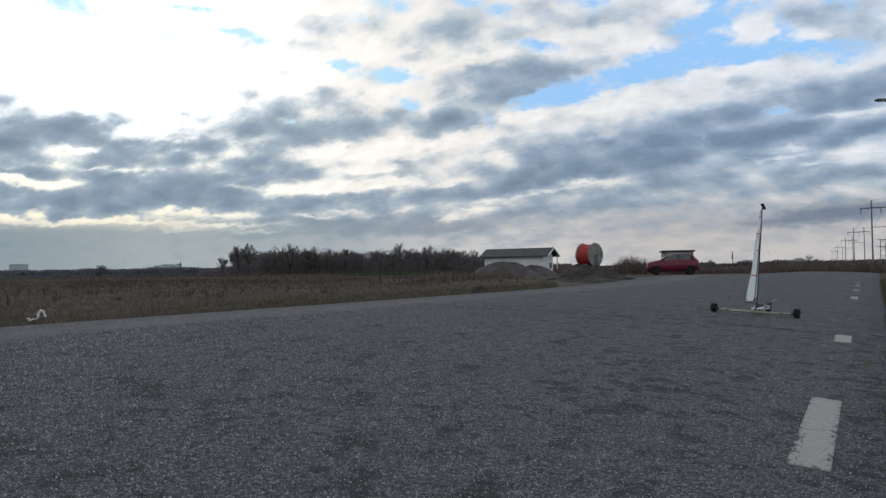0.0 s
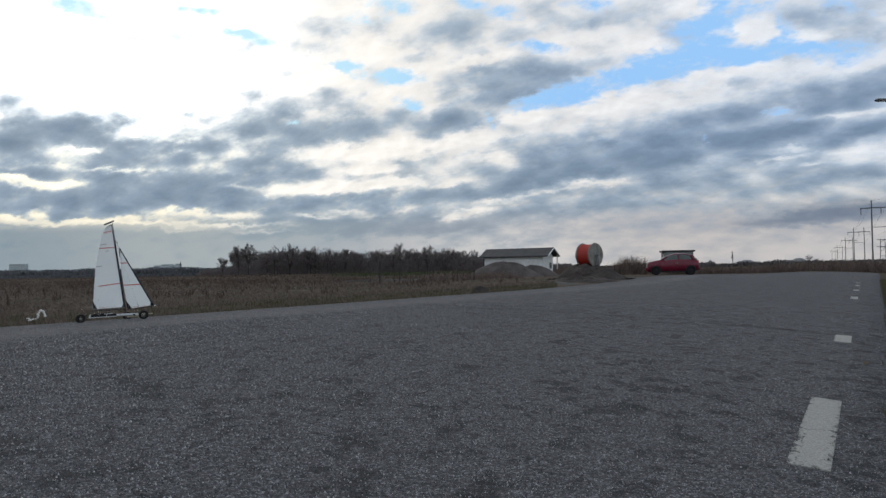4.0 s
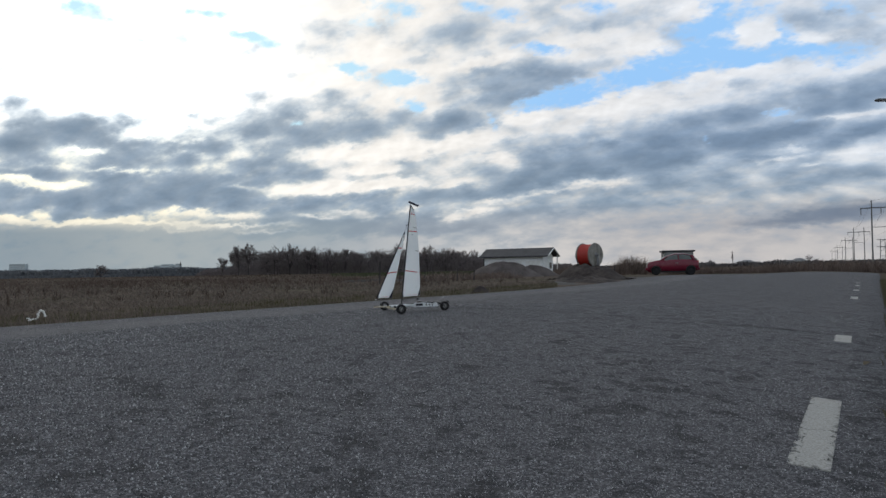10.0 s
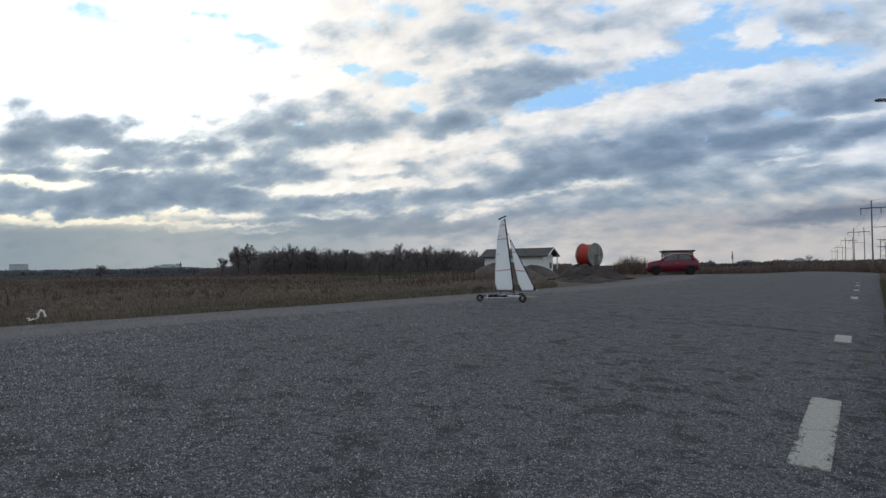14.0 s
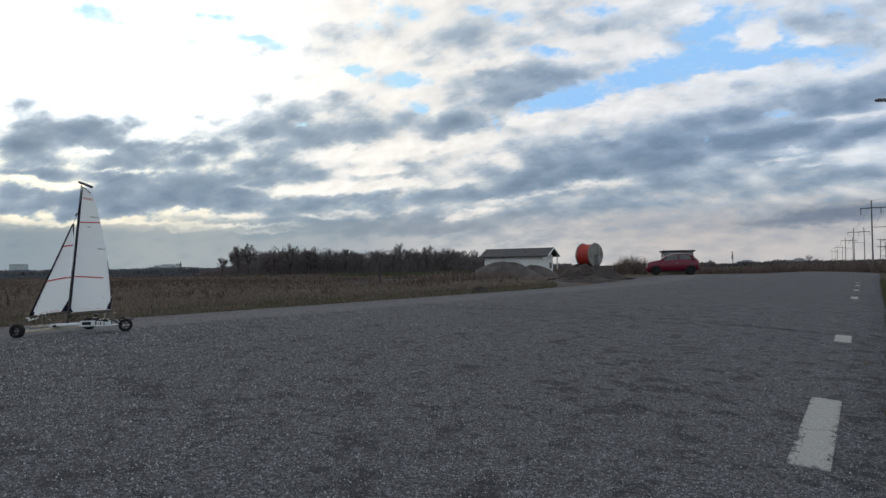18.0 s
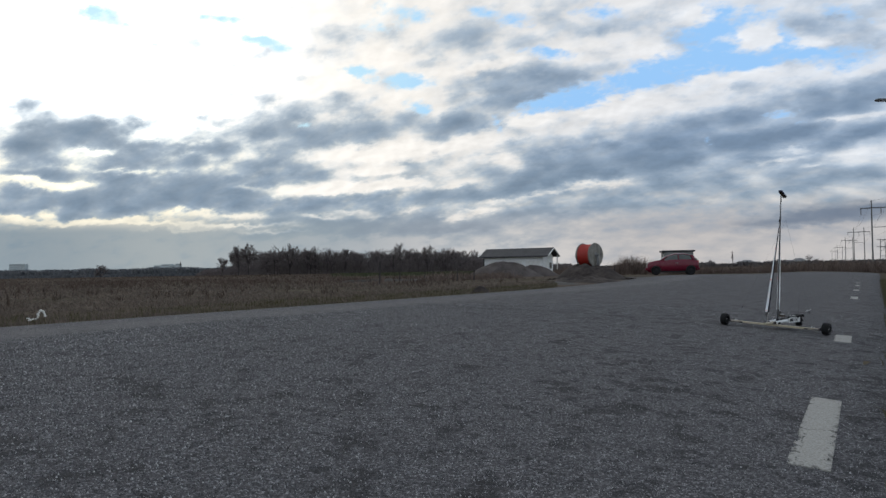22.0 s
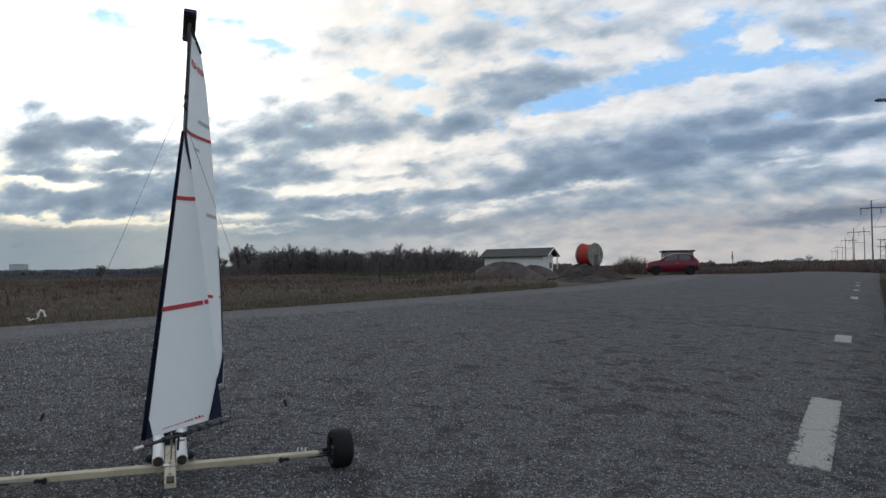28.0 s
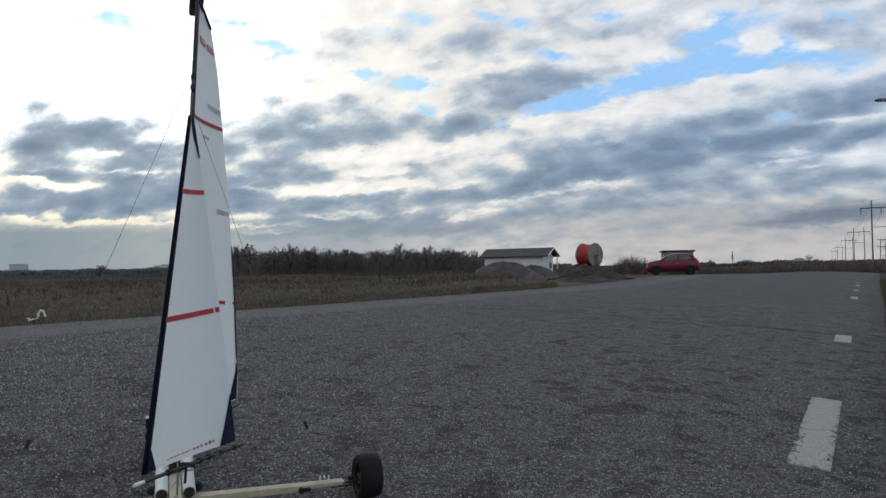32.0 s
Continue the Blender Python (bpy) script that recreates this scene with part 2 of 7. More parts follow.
    bright_west = [(-0.531, 0.1875, 0.0301, 0.0042, 0.6), (-0.640, 0.1419, 0.0301, 0.0042, 0.8), (-0.585, 0.1343, 0.0419, 0.0050, 0.8), (-0.489, 0.1530, 0.0502, 0.0033, 0.45), (-0.304, 0.1257, 0.0218, 0.0042, 0.5), (-0.598, 0.0924, 0.0167, 0.0075, 0.884), (-0.640, 0.0847, 0.0251, 0.0033, 0.612), (-0.531, 0.0804, 0.0620, 0.0033, 0.646), (-0.378, 0.0890, 0.0553, 0.0050, 0.646), (-0.303, 0.0819, 0.0385, 0.0042, 0.612), (-0.253, 0.0710, 0.0251, 0.0033, 0.476), (-0.321, 0.0687, 0.0586, 0.0029, 0.646), (-0.456, 0.0734, 0.0754, 0.0029, 0.612), (-0.573, 0.0777, 0.0586, 0.0025, 0.476), (-0.380, 0.0646, 0.0670, 0.0021, 0.272), (-0.263, 0.0586, 0.0419, 0.0021, 0.408), (-0.187, 0.0776, 0.0318, 0.0033, 0.51), (-0.135, 0.0860, 0.0234, 0.0033, 0.408)]
    bright_mid = [(-0.136, 0.1779, 0.0486, 0.0075, 0.55), (-0.067, 0.1785, 0.0553, 0.0100, 0.75), (-0.117, 0.1489, 0.0486, 0.0050, 0.6), (-0.185, 0.1238, 0.0553, 0.0067, 0.75), (-0.109, 0.1277, 0.0636, 0.0050, 0.75), (-0.008, 0.1826, 0.0201, 0.0059, 0.5), (0.033, 0.1888, 0.0385, 0.0100, 0.5), (0.076, 0.1653, 0.0368, 0.0075, 0.45), (-0.061, 0.0882, 0.0234, 0.0042, 0.35), (-0.110, 0.0789, 0.0184, 0.0033, 0.3), (0.083, 0.0986, 0.0318, 0.0059, 0.85), (0.050, 0.0831, 0.0268, 0.0050, 0.85), (0.016, 0.0744, 0.0201, 0.0042, 0.7), (0.124, 0.1080, 0.0218, 0.0033, 0.6), (0.210, 0.1218, 0.0318, 0.0042, 0.7), (0.252, 0.1220, 0.0318, 0.0050, 0.65), (0.174, 0.1140, 0.0335, 0.0025, 0.6), (0.015, 0.1257, 0.0419, 0.0059, 0.4)]
    bright_east = [(0.374, 0.3790, 0.0268, 0.0142, 0.75), (0.471, 0.3467, 0.0268, 0.0142, 0.95), (0.559, 0.3402, 0.0251, 0.0075, 0.55), (0.307, 0.3271, 0.0318, 0.0126, 0.7), (0.221, 0.3455, 0.0419, 0.0109, 0.5), (0.060, 0.3089, 0.0469, 0.0067, 0.6), (0.126, 0.2178, 0.0318, 0.0075, 0.55), (0.236, 0.2364, 0.0419, 0.0075, 0.6), (0.312, 0.2471, 0.0469, 0.0075, 0.4), (0.374, 0.2826, 0.0234, 0.0042, 0.5), (0.606, 0.2170, 0.0553, 0.0042, 0.55), (0.522, 0.1726, 0.0234, 0.0033, 0.45), (0.545, 0.1503, 0.0167, 0.0033, 0.6), (0.604, 0.1654, 0.0486, 0.0042, 0.35), (0.496, 0.1587, 0.0636, 0.0033, 0.4), (0.388, 0.2663, 0.0553, 0.0075, 0.3), (0.439, 0.2833, 0.0586, 0.0075, 0.3), (-0.017, 0.2277, 0.0084, 0.0117, 0.4), (-0.206, 0.3011, 0.0184, 0.0059, 0.7), (-0.104, 0.3268, 0.0251, 0.0075, 0.5)]
    dark = heap((veil, 0.05), (bank_west, 0.0), (bank_low, 0.0), (mid_grey, 0.03), (mid_low, 0.05), (east_band, 0.14), (east_top, 0.12), (east_low, 0.06))
    gap = heap((blue_east, 0.12), (blue_west, -0.08))
    pale = heap((bright_west, -0.02), (bright_mid, 0.06), (bright_east, 0.12))
    # rounded folds and wisps of the layer
    n1 = n.noise(q, 6.5, 3.0, 0.5, 0.1)
    n2 = n.noise(q, 17.0, 3.5, 0.5, 0.0)
    n3 = n.noise(q, 60.0, 3.0, 0.55, 0.0)
    toward = n.add("VectorMath", props={"operation": 'ADD'}, i0=q, i1=(-0.009, -0.012, 0.0))
    relief = n.math('SUBTRACT', n2, n.noise(toward, 17.0, 3.5, 0.5, 0.0))
    cells = t.nodes.new("ShaderNodeTexVoronoi")
    cells.feature = 'SMOOTH_F1'
    n.put(cells.inputs["Vector"], n.add("VectorMath", props={"operation": 'MULTIPLY_ADD'}, i0=w2, i1=(0.06, 0.06, 0.0), i2=q))
    n.put(cells.inputs["Scale"], 15.0)
    n.put(cells.inputs["Smoothness"], 0.6)
    puff = n.math('SUBTRACT', 0.36, cells.outputs["Distance"])
    fld = n.math('ADD', n.math('MULTIPLY', n.math('SUBTRACT', n1, 0.5), 0.38), n.math('MULTIPLY', n.math('SUBTRACT', n2, 0.5), 1.15))
    fld = n.math('ADD', fld, n.math('MULTIPLY', n.math('SUBTRACT', n3, 0.5), 0.22))
    fld = n.math('ADD', fld, n.math('MULTIPLY', puff, 0.62))
    ring = n.math('MULTIPLY', n.math('SUBTRACT', 1.0, front), 0.35)
    side = n.step(a, -0.15, 0.40)
    body = n.math('ADD', n.math('ADD', n.math('MULTIPLY', dark, 1.04), ring), fld)
    body = n.math('ADD', body, n.math('MULTIPLY_ADD', n.math('MULTIPLY', side, front), 0.20, -0.03))
    body = n.math('SUBTRACT', body, n.math('MULTIPLY', pale, 0.78))
    # brightness towards the hidden sun
    w = n.add("NewGeometry")
    dirn = n.add("VectorMath", props={"operation": 'NORMALIZE'}, i0=w)
    cosang = n.math('MAXIMUM', n.add("VectorMath", out=1, props={"operation": 'DOT_PRODUCT'}, i0=dirn, i1=tuple(sun_dir)), 0.0)
    glow = n.math('POWER', cosang, 9.0)
    core = n.math('POWER', cosang, 55.0)
    fine = n.step(body, 0.62, 0.02)
    col = n.ramp(n.math('MULTIPLY_ADD', body, 0.8, 0.12), [(0.0, (0.90, 0.90, 0.885)), (0.16, (0.79, 0.81, 0.82)), (0.30, (0.59, 0.65, 0.705)), (0.48, (0.405, 0.485, 0.570)), (0.70, (0.290, 0.370, 0.462)), (0.95, (0.215, 0.290, 0.380))])
    col = n.add("VectorMath", props={"operation": 'MULTIPLY'}, i0=col, i1=n.mix(n.math('MULTIPLY', n.math('MULTIPLY', side, front), n.step(b, 0.08, 0.20)), (1.0, 1.0, 1.0), (0.91, 0.96, 1.05)))
    warm = n.mix(n.math('MULTIPLY', n.math('MULTIPLY', glow, n.step(b, 0.30, 0.08)), fine), (1.0, 1.0, 1.0), (1.12, 1.0, 0.74))
    cream = n.math('MULTIPLY', n.math('MULTIPLY', n.step(a, -0.45, -0.15), n.step(a, 0.62, 0.25)), fine)
    warm = n.mix(n.math('MULTIPLY', cream, front), warm, (1.02, 0.985, 0.945))
    col = n.add("VectorMath", props={"operation": 'MULTIPLY'}, i0=col, i1=warm)
    lit = n.math('ADD', 0.96, n.math('MULTIPLY', fine, n.math('ADD', n.math('MULTIPLY', glow, 0.16), n.math('MULTIPLY', core, 0.9))))
    lit = n.math('MULTIPLY_ADD', relief, 0.55, lit)
    # grey-blue far air under the deck, rosier away from the sun
    far = n.math('MULTIPLY', n.step(b, 0.100, 0.060), n.math('SUBTRACT', 1.0, n.math('MULTIPLY', pale, 0.9)))
    air = n.mix(n.step(a, -0.38, 0.42), (0.195, 0.268, 0.335), (0.445, 0.418, 0.425))
    air = n.mix(n.math('MULTIPLY', n.step(a, -0.62, -0.40), n.step(a, -0.05, -0.28)), air, (0.300, 0.358, 0.398))
    col = n.mix(n.math('MULTIPLY', far, n.math('MULTIPLY_ADD', n.step(a, -0.3, 0.2), -0.42, 0.88)), col, air)
    lit = n.math('MULTIPLY_ADD', n.math('MULTIPLY', far, 0.92), n.math('SUBTRACT', 1.0, lit), lit)
    rose = n.math('MULTIPLY', n.math('MULTIPLY', n.step(b, 0.15, 0.05), n.step(a, 0.0, 0.35)), n.step(body, 0.75, 0.25))
    col = n.mix(n.math('MULTIPLY', rose, 0.55), col, (0.46, 0.434, 0.432))
    bar = heap((east_bar, 0.06))
    col = n.mix(bar, col, (0.170, 0.215, 0.290))
    # clear sky in the openings, paler towards the sun
    clear = n.step(n.math('ADD', n.math('MULTIPLY_ADD', n.math('ADD', n.math('MULTIPLY', n.math('SUBTRACT', n2, 0.5), 1.3), n.math('SUBTRACT', n3, 0.5)), -1.0, gap), n.math('MULTIPLY_ADD', pale, -0.55, n.math('MULTIPLY', dark, -0.30))), 0.10, 0.85)
    clear = n.math('MULTIPLY', clear, n.step(gap, 0.04, 0.20))
    blue = n.mix(n.step(a, -0.30, 0.22), (0.60, 0.88, 1.0), (0.325, 0.590, 0.955))
    col = n.mix(n.math('MULTIPLY', clear, front), col, blue)
    lit = n.math('MULTIPLY_ADD', n.math('MULTIPLY', clear, front), n.math('SUBTRACT', 1.0, lit), lit)
    cover = n.math('MAXIMUM', front, n.step(body, -0.1, 0.25))
    em = n.add("Emission", Color=col, Strength=lit)
    tr = n.add("BsdfTransparent")
    mx = t.nodes.new("ShaderNodeMixShader")
    n.put(mx.inputs[0], cover)
    t.links.new(tr, mx.inputs[1])
    t.links.new(em, mx.inputs[2])
    t.links.new(mx.outputs[0], t.nodes["Material Output"].inputs[0])
    return m


def cloud_deck():
    bm = bmesh.new()
    rings = [0, 150, 300, 500, 700, 900, 1150, 1400, 1700, 2000, 2400, 2800, 3200, 3600, 4000, 4500]
    rows, seg = [], 72
    for r in rings:
        zz = 300 - r * r / 60500
        if r == 0:
            rows.append([bm.verts.new((0, 0, zz))])
        else:
            rows.append([bm.verts.new((r * math.cos(2 * math.pi * k / seg), r * math.sin(2 * math.pi * k / seg), zz)) for k in range(seg)])
    for i in range(1, len(rows)):
        for k in range(seg):
            k2 = (k + 1) % seg
            if i == 1:
                bm.faces.new((rows[0][0], rows[1][k2], rows[1][k]))
            else:
                bm.faces.new((rows[i - 1][k], rows[i - 1][k2], rows[i][k2], rows[i][k]))
    return finish("backdrop_clouds", bm, cloud_material(), smooth=True)


# ---- mesh helpers ----
def finish(name, bm, mat, smooth=False):
    me = bpy.data.meshes.new(name)
    bm.normal_update()
    bm.to_mesh(me)
    bm.free()
    if mat:
        me.materials.append(mat)
    if smooth:
        for p in me.polygons:
            p.use_smooth = True
    return new(name, me)


def part(name, bm, mat, parent, label="", smooth=False, at=None):
    ob = finish(name, bm, mat, smooth)
    ob.parent = parent
    if at is not None:
        ob.matrix_basis = at
    if label:
        ob["label"] = label
    return ob


def raw(name, verts, faces, mat, parent=None, smooth=False):
    me = bpy.data.meshes.new(name)
    me.from_pydata(verts, [], faces)
    me.update()
    if mat:
        me.materials.append(mat)
    if smooth:
        for p in me.polygons:
            p.use_smooth = True
    ob = new(name, me)
    ob.parent = parent
    return ob


def box(bm, c, s, m=None, bevel=0.0, seg=1):
    """A box of size s at c, its edges rounded by bevel, moved by m."""
    r = bmesh.ops.create_cube(bm, size=1.0)
    vs = r["verts"]
    bmesh.ops.scale(bm, vec=s, verts=vs)
    if bevel:
        es = list({e for v in vs for e in v.link_edges})
        got = bmesh.ops.bevel(bm, geom=es, offset=bevel, segments=seg, affect='EDGES', profile=0.5)
        vs = list({v for f in got["faces"] for v in f.verts} | {v for v in vs if v.is_valid})
    bmesh.ops.translate(bm, vec=c, verts=vs)
    if m is not None:
        bmesh.ops.transform(bm, matrix=m, verts=vs)
    return vs


def rod(bm, p0, p1, r0, r1=None, n=8, caps=True):
    """A round bar from p0 to p1."""
    p0, p1 = Vector(p0), Vector(p1)
    r1 = r0 if r1 is None else r1
    q = (p1 - p0).to_track_quat('Z', 'Y').to_matrix()
    a = [bm.verts.new(p0 + q @ Vector((r0 * math.cos(2 * math.pi * k / n), r0 * math.sin(2 * math.pi * k / n), 0))) for k in range(n)]
    b = [bm.verts.new(p1 + q @ Vector((r1 * math.cos(2 * math.pi * k / n), r1 * math.sin(2 * math.pi * k / n), 0))) for k in range(n)]
    for k in range(n):
        bm.faces.new((a[k], a[(k + 1) % n], b[(k + 1) % n], b[k]))
    if caps:
        bm.faces.new(a[::-1])
        bm.faces.new(b)


def lathe(bm, profile, n=24, m=None, closed=False):
    """Turns (radius, along) pairs about the y axis."""
    rows = []
    for r, h in profile:
        rows.append([bm.verts.new((r * math.cos(2 * math.pi * k / n), h, r * math.sin(2 * math.pi * k / n))) for k in range(n)])
    for i in range(len(rows) - 1 + closed):
        p, q = rows[i], rows[(i + 1) % len(rows)]
        for k in range(n):
            bm.faces.new((p[k], q[k], q[(k + 1) % n], p[(k + 1) % n]))
    if m is not None:
        bmesh.ops.transform(bm, matrix=m, verts=[v for row in rows for v in row])


def plate(bm, pts, y0, y1):
    """An upright plate with the outline pts (x, z), from y0 to y1."""
    a = [bm.verts.new((x, y0, z)) for x, z in pts]
    b = [bm.verts.new((x, y1, z)) for x, z in pts]
    bm.faces.new(a)
    bm.faces.new(b[::-1])
    for k in range(len(pts)):
        k2 = (k + 1) % len(pts)
        bm.faces.new((a[k2], a[k], b[k], b[k2]))


def thing(name, m, label, category, group=""):
    ob = new(name)
    ob.empty_display_size = 0.1
    ob.matrix_basis = m
    return tagged(ob, label, category, group)


# ---- the ground's height ----
ALONG = (0.541, 0.841)                          # the road's direction
CROWN, FALL, LEAN = 0.1056, -0.0047, -0.0051


def ease(a, b, t):
    t = min(1.0, max(0.0, (t - a) / (b - a)))
    return t * t * (3 - 2 * t)


def to_uv(x, y):
    return x * ALONG[0] + y * ALONG[1], x * ALONG[1] - y * ALONG[0]


def to_xy(u, v):
    return u * ALONG[0] + v * ALONG[1], u * ALONG[1] - v * ALONG[0]


def ground_z(x, y):
    u, v = to_uv(x, y)
    d = math.hypot(x, y)
    v = min(0.6, max(-6.4, v))
    u = min(45.0, max(-10.0, u))
    return CROWN * (1 - ((v + 3.1) / 3.1) ** 2) + FALL * u + LEAN * v - 0.62 * ease(45, 95, d) - 0.45 * ease(95, 300, d)


def left_edge(u):
    return -6.72 - 4.3 * ease(12, 46, u) * 1.0


def on_road(x, y):
    u, v = to_uv(x, y)
    return -12 < u < 47.5 and left_edge(u) < v < 0.05


# ---- materials ----
def asphalt_material(name="asphalt", tone=1.0):
    m, n, b = material(name)
    pos = n.add("NewGeometry")
    stone = n.tree.nodes.new("ShaderNodeTexVoronoi")
    stone.feature = 'F1'
    n.put(stone.inputs["Vector"], pos)
    n.put(stone.inputs["Scale"], 185.0)
    grain = n.noise(pos, 260.0, 2.0, 0.7)
    blot = n.noise(pos, 2.3, 5.0, 0.62, 0.4)
    wide = n.noise(pos, 0.35, 3.0, 0.5)
    pick = n.add("SeparateColor", Color=stone.outputs["Color"])
    base = n.mix(n.step(blot, 0.34, 0.62), (0.068, 0.069, 0.072), (0.104, 0.106, 0.112))
    base = n.mix(n.math('MULTIPLY', n.step(wide, 0.35, 0.7), 0.5), base, (0.125, 0.121, 0.117))
    # bitumen shows in small worn hollows
    hollow = n.noise(pos, 6.0, 3.0, 0.55, 0.3)
    pit = n.math('MULTIPLY_ADD', n.math('SUBTRACT', blot, 0.5), -0.35, n.noise(pos, 13.0, 3.0, 0.6, 0.3))
    base = n.mix(n.math('MULTIPLY', n.step(hollow, 0.44, 0.33), 0.35), base, (0.15, 0.152, 0.158))
    clump = n.noise(pos, 44.0, 5.0, 0.88)
    base = n.mix(n.math('MULTIPLY', n.step(clump, 0.53, 0.40), 0.75), base, (0.030, 0.031, 0.033))
    base = n.mix(n.math('MULTIPLY', n.step(clump, 0.54, 0.68), 0.55), base, (0.20, 0.20, 0.20))
    big = n.tree.nodes.new("ShaderNodeTexVoronoi")
    n.put(big.inputs["Vector"], pos)
    n.put(big.inputs["Scale"], 88.0)
    chip = n.add("SeparateColor", Color=big.outputs["Color"])
    tones = [(0.0, (0.016, 0.016, 0.018)), (0.35, (0.058, 0.059, 0.062)), (0.66, (0.128, 0.130, 0.137)), (0.88, (0.21, 0.215, 0.225)), (1.0, (0.38, 0.39, 0.405))]
    base = n.mix(0.42, base, n.ramp(chip, tones))
    base = n.mix(0.66, base, n.ramp(pick, tones))
    dist = n.step(stone.outputs["Distance"], 0.25, 0.75)
    base = n.mix(n.math('MULTIPLY', dist, 0.55), base, (0.028, 0.028, 0.03))
    base = n.mix(n.math('MULTIPLY', n.step(grain, 0.58, 0.75), 0.35), base, (0.19, 0.187, 0.18))
    base = n.mix(n.math('MULTIPLY', n.step(hollow, 0.575, 0.635), 0.68), base, (0.020, 0.019, 0.020))
    base = n.mix(n.math('MULTIPLY', n.step(pit, 0.56, 0.62), 0.66), base, (0.016, 0.016, 0.018))
    if tone != 1.0:
        amount = n.tree.nodes.new("ShaderNodeAttribute")
        amount.attribute_name = "dust"
        much = n.math('MULTIPLY', amount.outputs["Fac"], n.math('ADD', n.math('MULTIPLY', blot, 0.6), n.math('MULTIPLY', clump, 0.6)))
        base = n.mix(n.math('MINIMUM', much, 0.85), base, (0.150 * tone, 0.149 * tone, 0.146 * tone))
    base = n.add("VectorMath", props={"operation": 'MULTIPLY'}, i0=base, i1=(1.14, 1.09, 1.11))
    n.put(b.inputs["Base Color"], base)
    n.put(b.inputs["Roughness"], n.add("MapRange", i0=blot, i1=0.3, i2=0.7, i3=0.80, i4=0.95))
    b.inputs["Specular IOR Level"].default_value = 0.25
    bp = n.tree.nodes.new("ShaderNodeBump")
    bp.inputs["Strength"].default_value = 0.75
    bp.inputs["Distance"].default_value = 0.004
    n.put(bp.inputs["Height"], n.math('SUBTRACT', n.math('MULTIPLY', grain, 0.3), stone.outputs["Distance"]))
    n.put(b.inputs["Normal"], bp.outputs[0])
    return m


def field_material():
    m, n, b = material("field_soil")
    pos = n.add("NewGeometry")
    big = n.noise(pos, 0.09, 4.0, 0.6, 0.5)
    mid = n.noise(pos, 1.3, 4.0, 0.6)
    fine = n.noise(pos, 22.0, 3.0, 0.7)
    col = n.mix(n.step(mid, 0.35, 0.65), (0.074, 0.060, 0.050), (0.145, 0.116, 0.094))
    col = n.mix(n.math('MULTIPLY', n.step(big, 0.45, 0.6), 0.45), col, (0.055, 0.060, 0.026))
    col = n.mix(n.math('MULTIPLY', n.step(fine, 0.5, 0.75), 0.35), col, (0.11, 0.088, 0.06))
    n.put(b.inputs["Base Color"], col)
    b.inputs["Roughness"].default_value = 0.95
    b.inputs["Specular IOR Level"].default_value = 0.02
    bp = n.tree.nodes.new("ShaderNodeBump")
    bp.inputs["Strength"].default_value = 0.8
    bp.inputs["Distance"].default_value = 0.08
    n.put(bp.inputs["Height"], n.math('ADD', mid, n.math('MULTIPLY', fine, 0.4)))
    n.put(b.inputs["Normal"], bp.outputs[0])
    return m


def island_material(name, low, high, rough=0.9, trans=0.0):
    """For stuff of many small pieces: each piece takes a colour between low and high."""
    m, n, b = material(name)
    rnd = n.add("NewGeometry", out=8)
    col = n.mix(rnd, low, high)
    n.put(b.inputs["Base Color"], col)
    b.inputs["Roughness"].default_value = rough
    b.inputs["Specular IOR Level"].default_value = 0.15
    if trans:
        tr = n.add("BsdfTranslucent", Color=col)
        mx = n.tree.nodes.new("ShaderNodeMixShader")
        mx.inputs[0].default_value = trans
        n.tree.links.new(b.outputs[0], mx.inputs[1])
        n.tree.links.new(tr, mx.inputs[2])
        n.tree.links.new(mx.outputs[0], n.tree.nodes["Material Output"].inputs[0])
    return m


def stones_material():
    m, n, b = material("asphalt_stones")
    col = n.ramp(n.add("NewGeometry", out=8), [(0.0, (0.035, 0.035, 0.037)), (0.45, (0.092, 0.094, 0.099)), (0.76, (0.225, 0.224, 0.232)), (1.0, (0.50, 0.495, 0.50))])
    n.put(b.inputs["Base Color"], col)
    b.inputs["Roughness"].default_value = 0.7
    b.inputs["Specular IOR Level"].default_value = 0.3
    return m


MAT_STONES = stones_material()
MAT_ASPHALT = asphalt_material()
MAT_DUSTY = asphalt_material("dusty_asphalt", 1.1)
MAT_FIELD = field_material()
MAT_PAINT = surface("road_paint", (0.26, 0.252, 0.232), (0.44, 0.43, 0.405), 190.0, 0.75, fine=160.0, bump=0.3)
MAT_TAR = surface("tar_seal", (0.018, 0.018, 0.019), (0.035, 0.035, 0.036), 9.0, 0.7, fine=90.0, bump=0.3)
MAT_GRASS = island_material("dry_grass", (0.122, 0.100, 0.085), (0.215, 0.176, 0.147), trans=0.25)
MAT_GREEN = island_material("verge_grass", (0.070, 0.066, 0.038), (0.140, 0.126, 0.076), trans=0.3)
MAT_WEED = island_material("dead_weeds", (0.046, 0.035, 0.029), (0.122, 0.090, 0.070))
MAT_DOCK = island_material("red_brown_weeds", (0.092, 0.067, 0.056), (0.132, 0.097, 0.080))
MAT_CROP = island_material("winter_crop", (0.055, 0.064, 0.036), (0.09, 0.10, 0.058), trans=0.3)
# twig colour is lightened a little to carry the haze over the woods
MAT_TWIG = island_material("bare_twigs", (0.122, 0.107, 0.112), (0.205, 0.180, 0.178))
MAT_BARK = surface("bark", (0.050, 0.045, 0.046), (0.085, 0.076, 0.076), 2.0, 0.9, fine=12.0, bump=0.4)
MAT_BUSH = island_material("hedge_twigs", (0.105, 0.080, 0.070), (0.21, 0.160, 0.136))
MAT_WHITE_WALL = surface("white_render", (0.74, 0.75, 0.76), (0.84, 0.85, 0.86), 0.7, 0.8, fine=9.0, bump=0.1)
